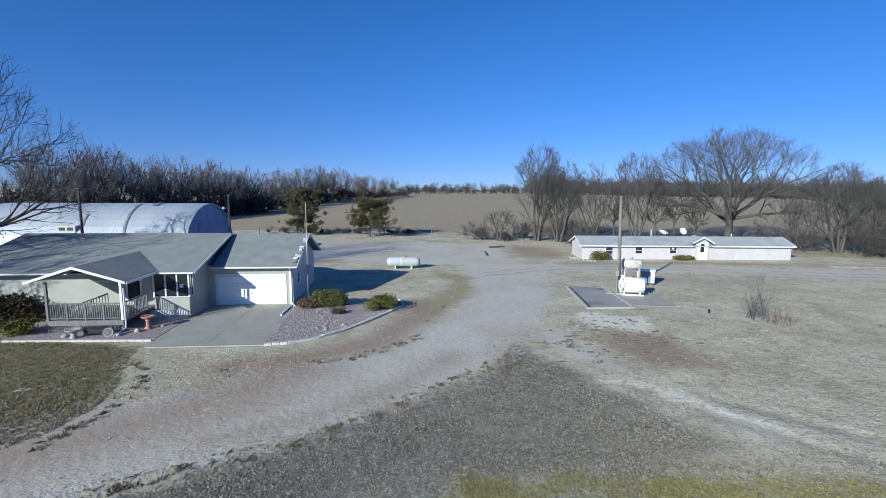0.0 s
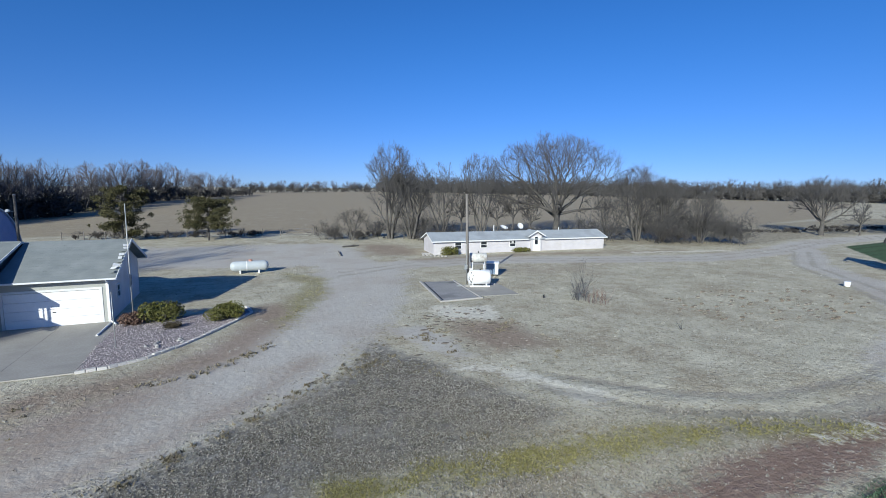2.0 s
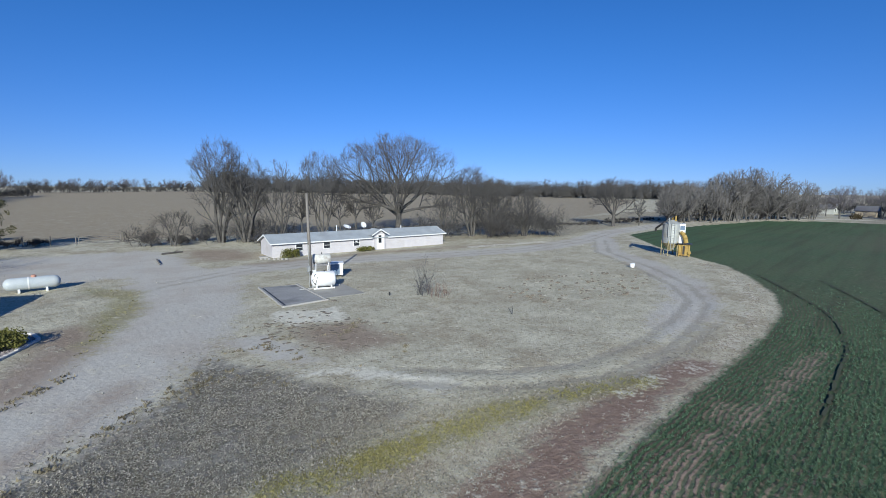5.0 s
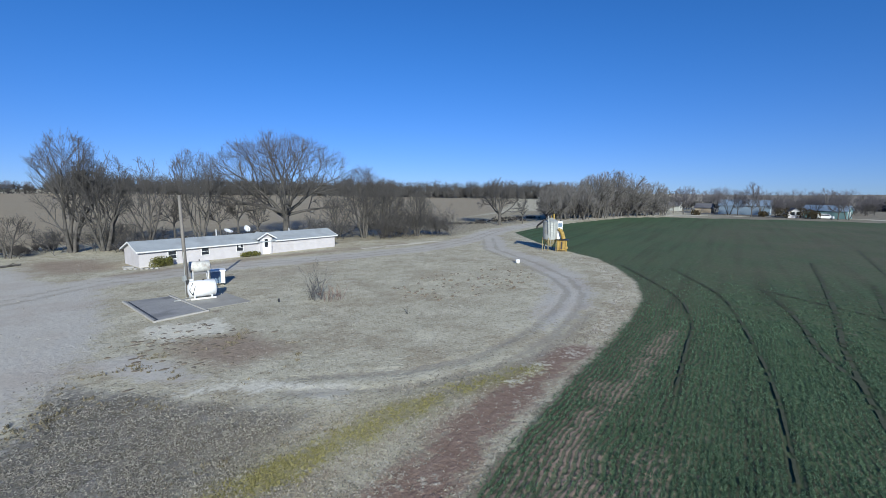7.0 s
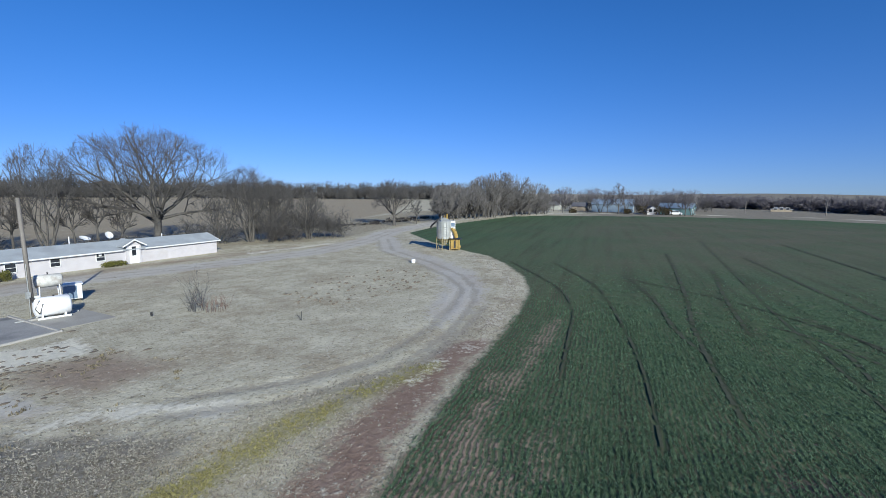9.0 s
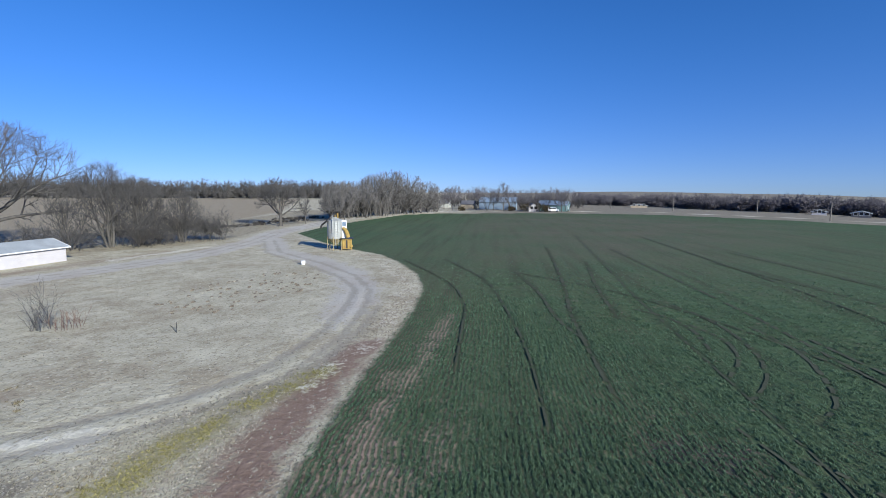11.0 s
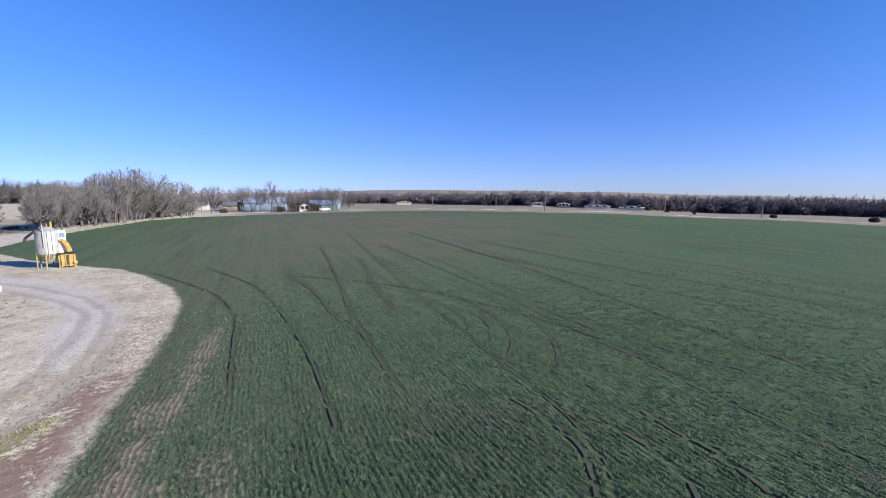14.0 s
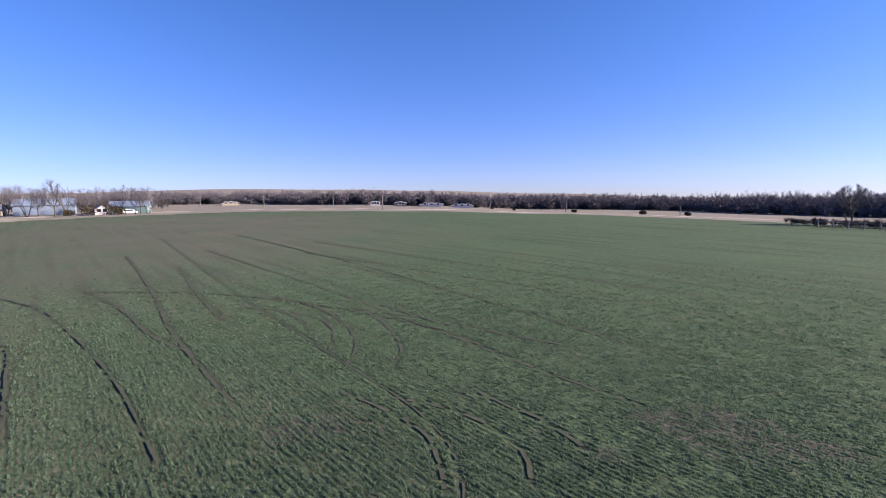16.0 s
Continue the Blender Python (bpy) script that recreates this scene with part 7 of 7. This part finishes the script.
# ---- stock fence and gate at the field ----
FENCE = thing("stock_fence", Matrix(), "old wooden post and wire stock fence at the field edge", "fence")
fence_line = [(-34 + 2.9 * k, 86.3 - 0.09 * k) for k in range(12)] + [(3.6, 84.6), (6.6, 83.6), (10, 82), (13.5, 80.6)]
for k, (x, y) in enumerate(fence_line):
    z = on_ground(x, y).z
    part("post", Geo().tube((x, y, z - 0.2), (x + rnd.uniform(-0.06, 0.06), y, z + rnd.uniform(1.15, 1.4)), 0.08, 0.07, n=7), POLE_WOOD, FENCE)
    if k and abs(x - fence_line[k - 1][0]) < 3.5:
        px, py = fence_line[k - 1]
        pz = on_ground(px, py).z
        part("wire", Geo().tube((px, py, pz + 1.05), (x, y, z + 1.05), 0.012, n=4).tube((px, py, pz + 0.65), (x, y, z + 0.65), 0.012, n=4), DARK_METAL, FENCE)
GATE = thing("field_gate", pose(-1.8, 84.9, 0.1), "grey tubular steel field gate, closed", "gate")
part("gate_frame", Geo().tube((0, 0, 0.15), (0, 0, 1.3), 0.05, n=6).tube((5.0, -0.2, 0.15), (5.0, -0.2, 1.3), 0.05, n=6), POLE_WOOD, GATE)
for k in range(5):
    part("gate_bar", Geo().tube((0, 0, 0.2 + 0.26 * k), (5.0, -0.2, 0.2 + 0.26 * k), 0.03, n=6), POLE_WOOD, GATE)
for k, (x, y, sx) in enumerate(((-28, 87, 5), (-19, 86, 4), (-10, 85.6, 5), (12, 81, 3))):
    solid("thicket", brush_of(170 + k, sx, 1.0, 1.5, 26, TWIG_DARK), TWIG_DARK, "low dark weeds and brush along the fence", "brush", "fence brush", m=Matrix.Translation((x, y, 0.1)))

# ---- far farmsteads, poles and road beyond the wheat ----
GREY_ROOF = material("dark_far_roof", (0.10, 0.10, 0.11), (0.16, 0.16, 0.17), 0.5, 5, 0.8, bump=0.1)
PALE_BLUE = material("pale_blue_sheet", (0.14, 0.20, 0.275), (0.20, 0.26, 0.335), 0.4, 5, 0.6, bump=0.1)
TEAL = material("teal_sheet", (0.09, 0.17, 0.18), (0.15, 0.235, 0.245), 0.4, 5, 0.6, bump=0.1)
TAN = material("tan_wall", (0.34, 0.28, 0.20), (0.44, 0.37, 0.28), 0.4, 5, 0.8, bump=0.1)


def far_building(name, az, r, w, d, eave, ridge, wall, roof, turn, label, openings=2, category="house"):
    """A plain gabled building: walls, roof, door and windows."""
    at = away(az, r)
    b = thing(name, Matrix.Translation(at) @ pose(0, 0, 0, 0, 0, -az + turn), label, category)
    part("wall", Geo().prism([(-w / 2, -d / 2, -0.8), (w / 2, -d / 2, -0.8), (w / 2, -d / 2, eave), (0, -d / 2, ridge - 0.15), (-w / 2, -d / 2, eave)], (0, d, 0)), wall, b)
    o = 0.4
    part("roof", Geo().prism([(-w / 2 - o, -d / 2 - o, eave - 0.1), (0, -d / 2 - o, ridge + 0.1), (w / 2 + o, -d / 2 - o, eave - 0.1), (w / 2 + o, -d / 2 - o, eave - 0.3), (0, -d / 2 - o, ridge - 0.1), (-w / 2 - o, -d / 2 - o, eave - 0.3)], (0, d + 2 * o, 0)), roof, b)
    for k in range(openings):
        x = -w / 2 + w * (k + 0.8) / (openings + 0.6)
        win = part("window", Geo().box(x - 0.7, x + 0.7, -d / 2 - 0.08, -d / 2 - 0.004, 0.9, 2.3), TRIM, b)
        part("pane", Geo().box(x - 0.58, x + 0.58, -d / 2 - 0.1, -d / 2 - 0.085, 1.02, 2.18), GLASS_DARK, win)
    return b


far_building("far_house", 86.65, 202, 4.2, 6, 2.1, 3.3, SIDING_FADED, GREY_ROOF, 10, "small white gabled house across the wheat field", 2)
far_building("far_house", 79.0, 226, 7.5, 6, 2.3, 3.8, TAN, GREY_ROOF, 80, "low tan house among far trees", 2)
far_building("far_house", 76.0, 240, 8, 6, 2.4, 3.8, SIDING, GREY_ROOF, 80, "low pale house among far trees", 2)
far_building("far_barn", 82.6, 222, 8.0, 17, 3.6, 5.6, PALE_BLUE, PALE_BLUE, 84, "pale blue metal barn behind bare trees", 1, "barn")
far_building("far_barn", 89.2, 212, 8.0, 12, 2.8, 4.4, TEAL, PALE_BLUE, 78, "teal metal barn behind bare trees", 2, "barn")
car = thing("parked_van", Matrix.Translation(away(89.1, 200)) @ pose(0, 0, 0, 0, 0, -85), "white van parked by the far farmstead", "van")
part("van_body", Geo().prism([(-2.2, -0.9, 0.35), (2.2, -0.9, 0.35), (2.2, -0.9, 1.0), (1.5, -0.9, 1.15), (0.9, -0.9, 1.8), (-2.1, -0.9, 1.85)], (0, 1.8, 0)), TANK_WHITE, car, bevel=0.06)
part("windows", Geo().box(-1.9, 0.9, -0.915, -0.905, 1.2, 1.62), GLASS_DARK, car)
for wx_ in (-1.4, 1.4):
    for wy_ in (-0.8, 0.8):
        part("tyre", Geo().tube((wx_, wy_ - 0.1, 0.33), (wx_, wy_ + 0.1, 0.33), 0.33, n=14), DARK_METAL, car)
for az, r, w, d, e, q, wall in ((114.6, 252, 5, 4, 1.5, 2.2, SIDING_FADED), (121.4, 246, 12, 5, 1.3, 1.8, SIDING_FADED), (125.1, 244, 11, 5, 1.3, 1.8, SIDING_FADED), (117.6, 250, 6, 5, 1.8, 2.6, GREY_ROOF), (98.5, 300, 9, 5, 1.4, 2.0, TAN)):
    far_building("far_shed", az, r, w, d, e, q, wall, ROOF_METAL, 0, "long low pale shed at the edge of the far woods", 3, "shed")
for az, r, h in ((101.95, 250, 5.8), (109.65, 262, 5.6), (115.45, 186, 5.6), (120.95, 240, 5.4), (137.45, 218, 5.0), (149.6, 196, 4.2), (128.5, 236, 5.4), (95.5, 262, 5.6)):
    p = thing("roadside_pole", Matrix.Translation(away(az, r)), "pale wooden power pole along the far road", "pole", "roadside poles")
    part("shaft", Geo().tube((0, 0, -0.3), (0, 0, h), 0.2, 0.16, n=7), POLE_WOOD, p)
    part("crossarm", Geo().box(-0.9, 0.9, -0.06, 0.06, h - 0.6, h - 0.45, pose(0, 0, 0, 0, 0, -az)), POLE_WOOD, p)
for k, (az, r, h) in enumerate(((126.8, 262, 1.5), (128.7, 250, 1.7), (138.4, 214, 1.6), (145.8, 200, 2.0), (150.4, 190, 1.7), (131.4, 240, 1.2), (85.75, 199, 4.4), (87.65, 199, 4.6), (84.2, 200, 2.6), (88.15, 199, 3.4), (78.2, 198, 2.4))):
    shrub("roadside_cedar", away(az, r), 1.2 * h / 1.6, 1.0 * h / 1.6, 0.85 * h, 200 + k, DARK_SHRUB, "dark evergreen bush by the far road", 420, 0.42, "roadside cedars")
tree("bare_tree", away(163.8, 128), 8.4, 61, "bare tree at the corner of the wheat field", 8.0, stems=2, girth=0.5, twig_r=0.026)
for k, (caz, crr) in enumerate(((160.5, 123), (162.6, 121), (164.8, 122), (167, 120))):
    solid("thicket", brush_of(230 + k, 3.0, 1.2, 2.0, 34, TWIG_DARK), TWIG_DARK, "dark brush along the wheat field corner fence", "brush", "corner brush", m=Matrix.Translation(away(caz, crr)))
corner_fence = thing("corner_fence", Matrix(), "dark wooden fence posts at the wheat field corner", "fence")
for k in range(6):
    q = away(161.5 + 1.1 * k, 117 - 0.5 * k)
    part("post", Geo().tube(tuple(q - Vector((0, 0, 0.2))), tuple(q + Vector((0, 0, 1.4))), 0.13, n=7), POLE_WOOD, corner_fence)
    if k:
        o = away(161.5 + 1.1 * (k - 1), 117 - 0.5 * (k - 1))
        for hz in (0.5, 1.1):
            part("rail", Geo().tube(tuple(o + Vector((0, 0, hz))), tuple(q + Vector((0, 0, hz))), 0.05, n=5), POLE_WOOD, corner_fence)
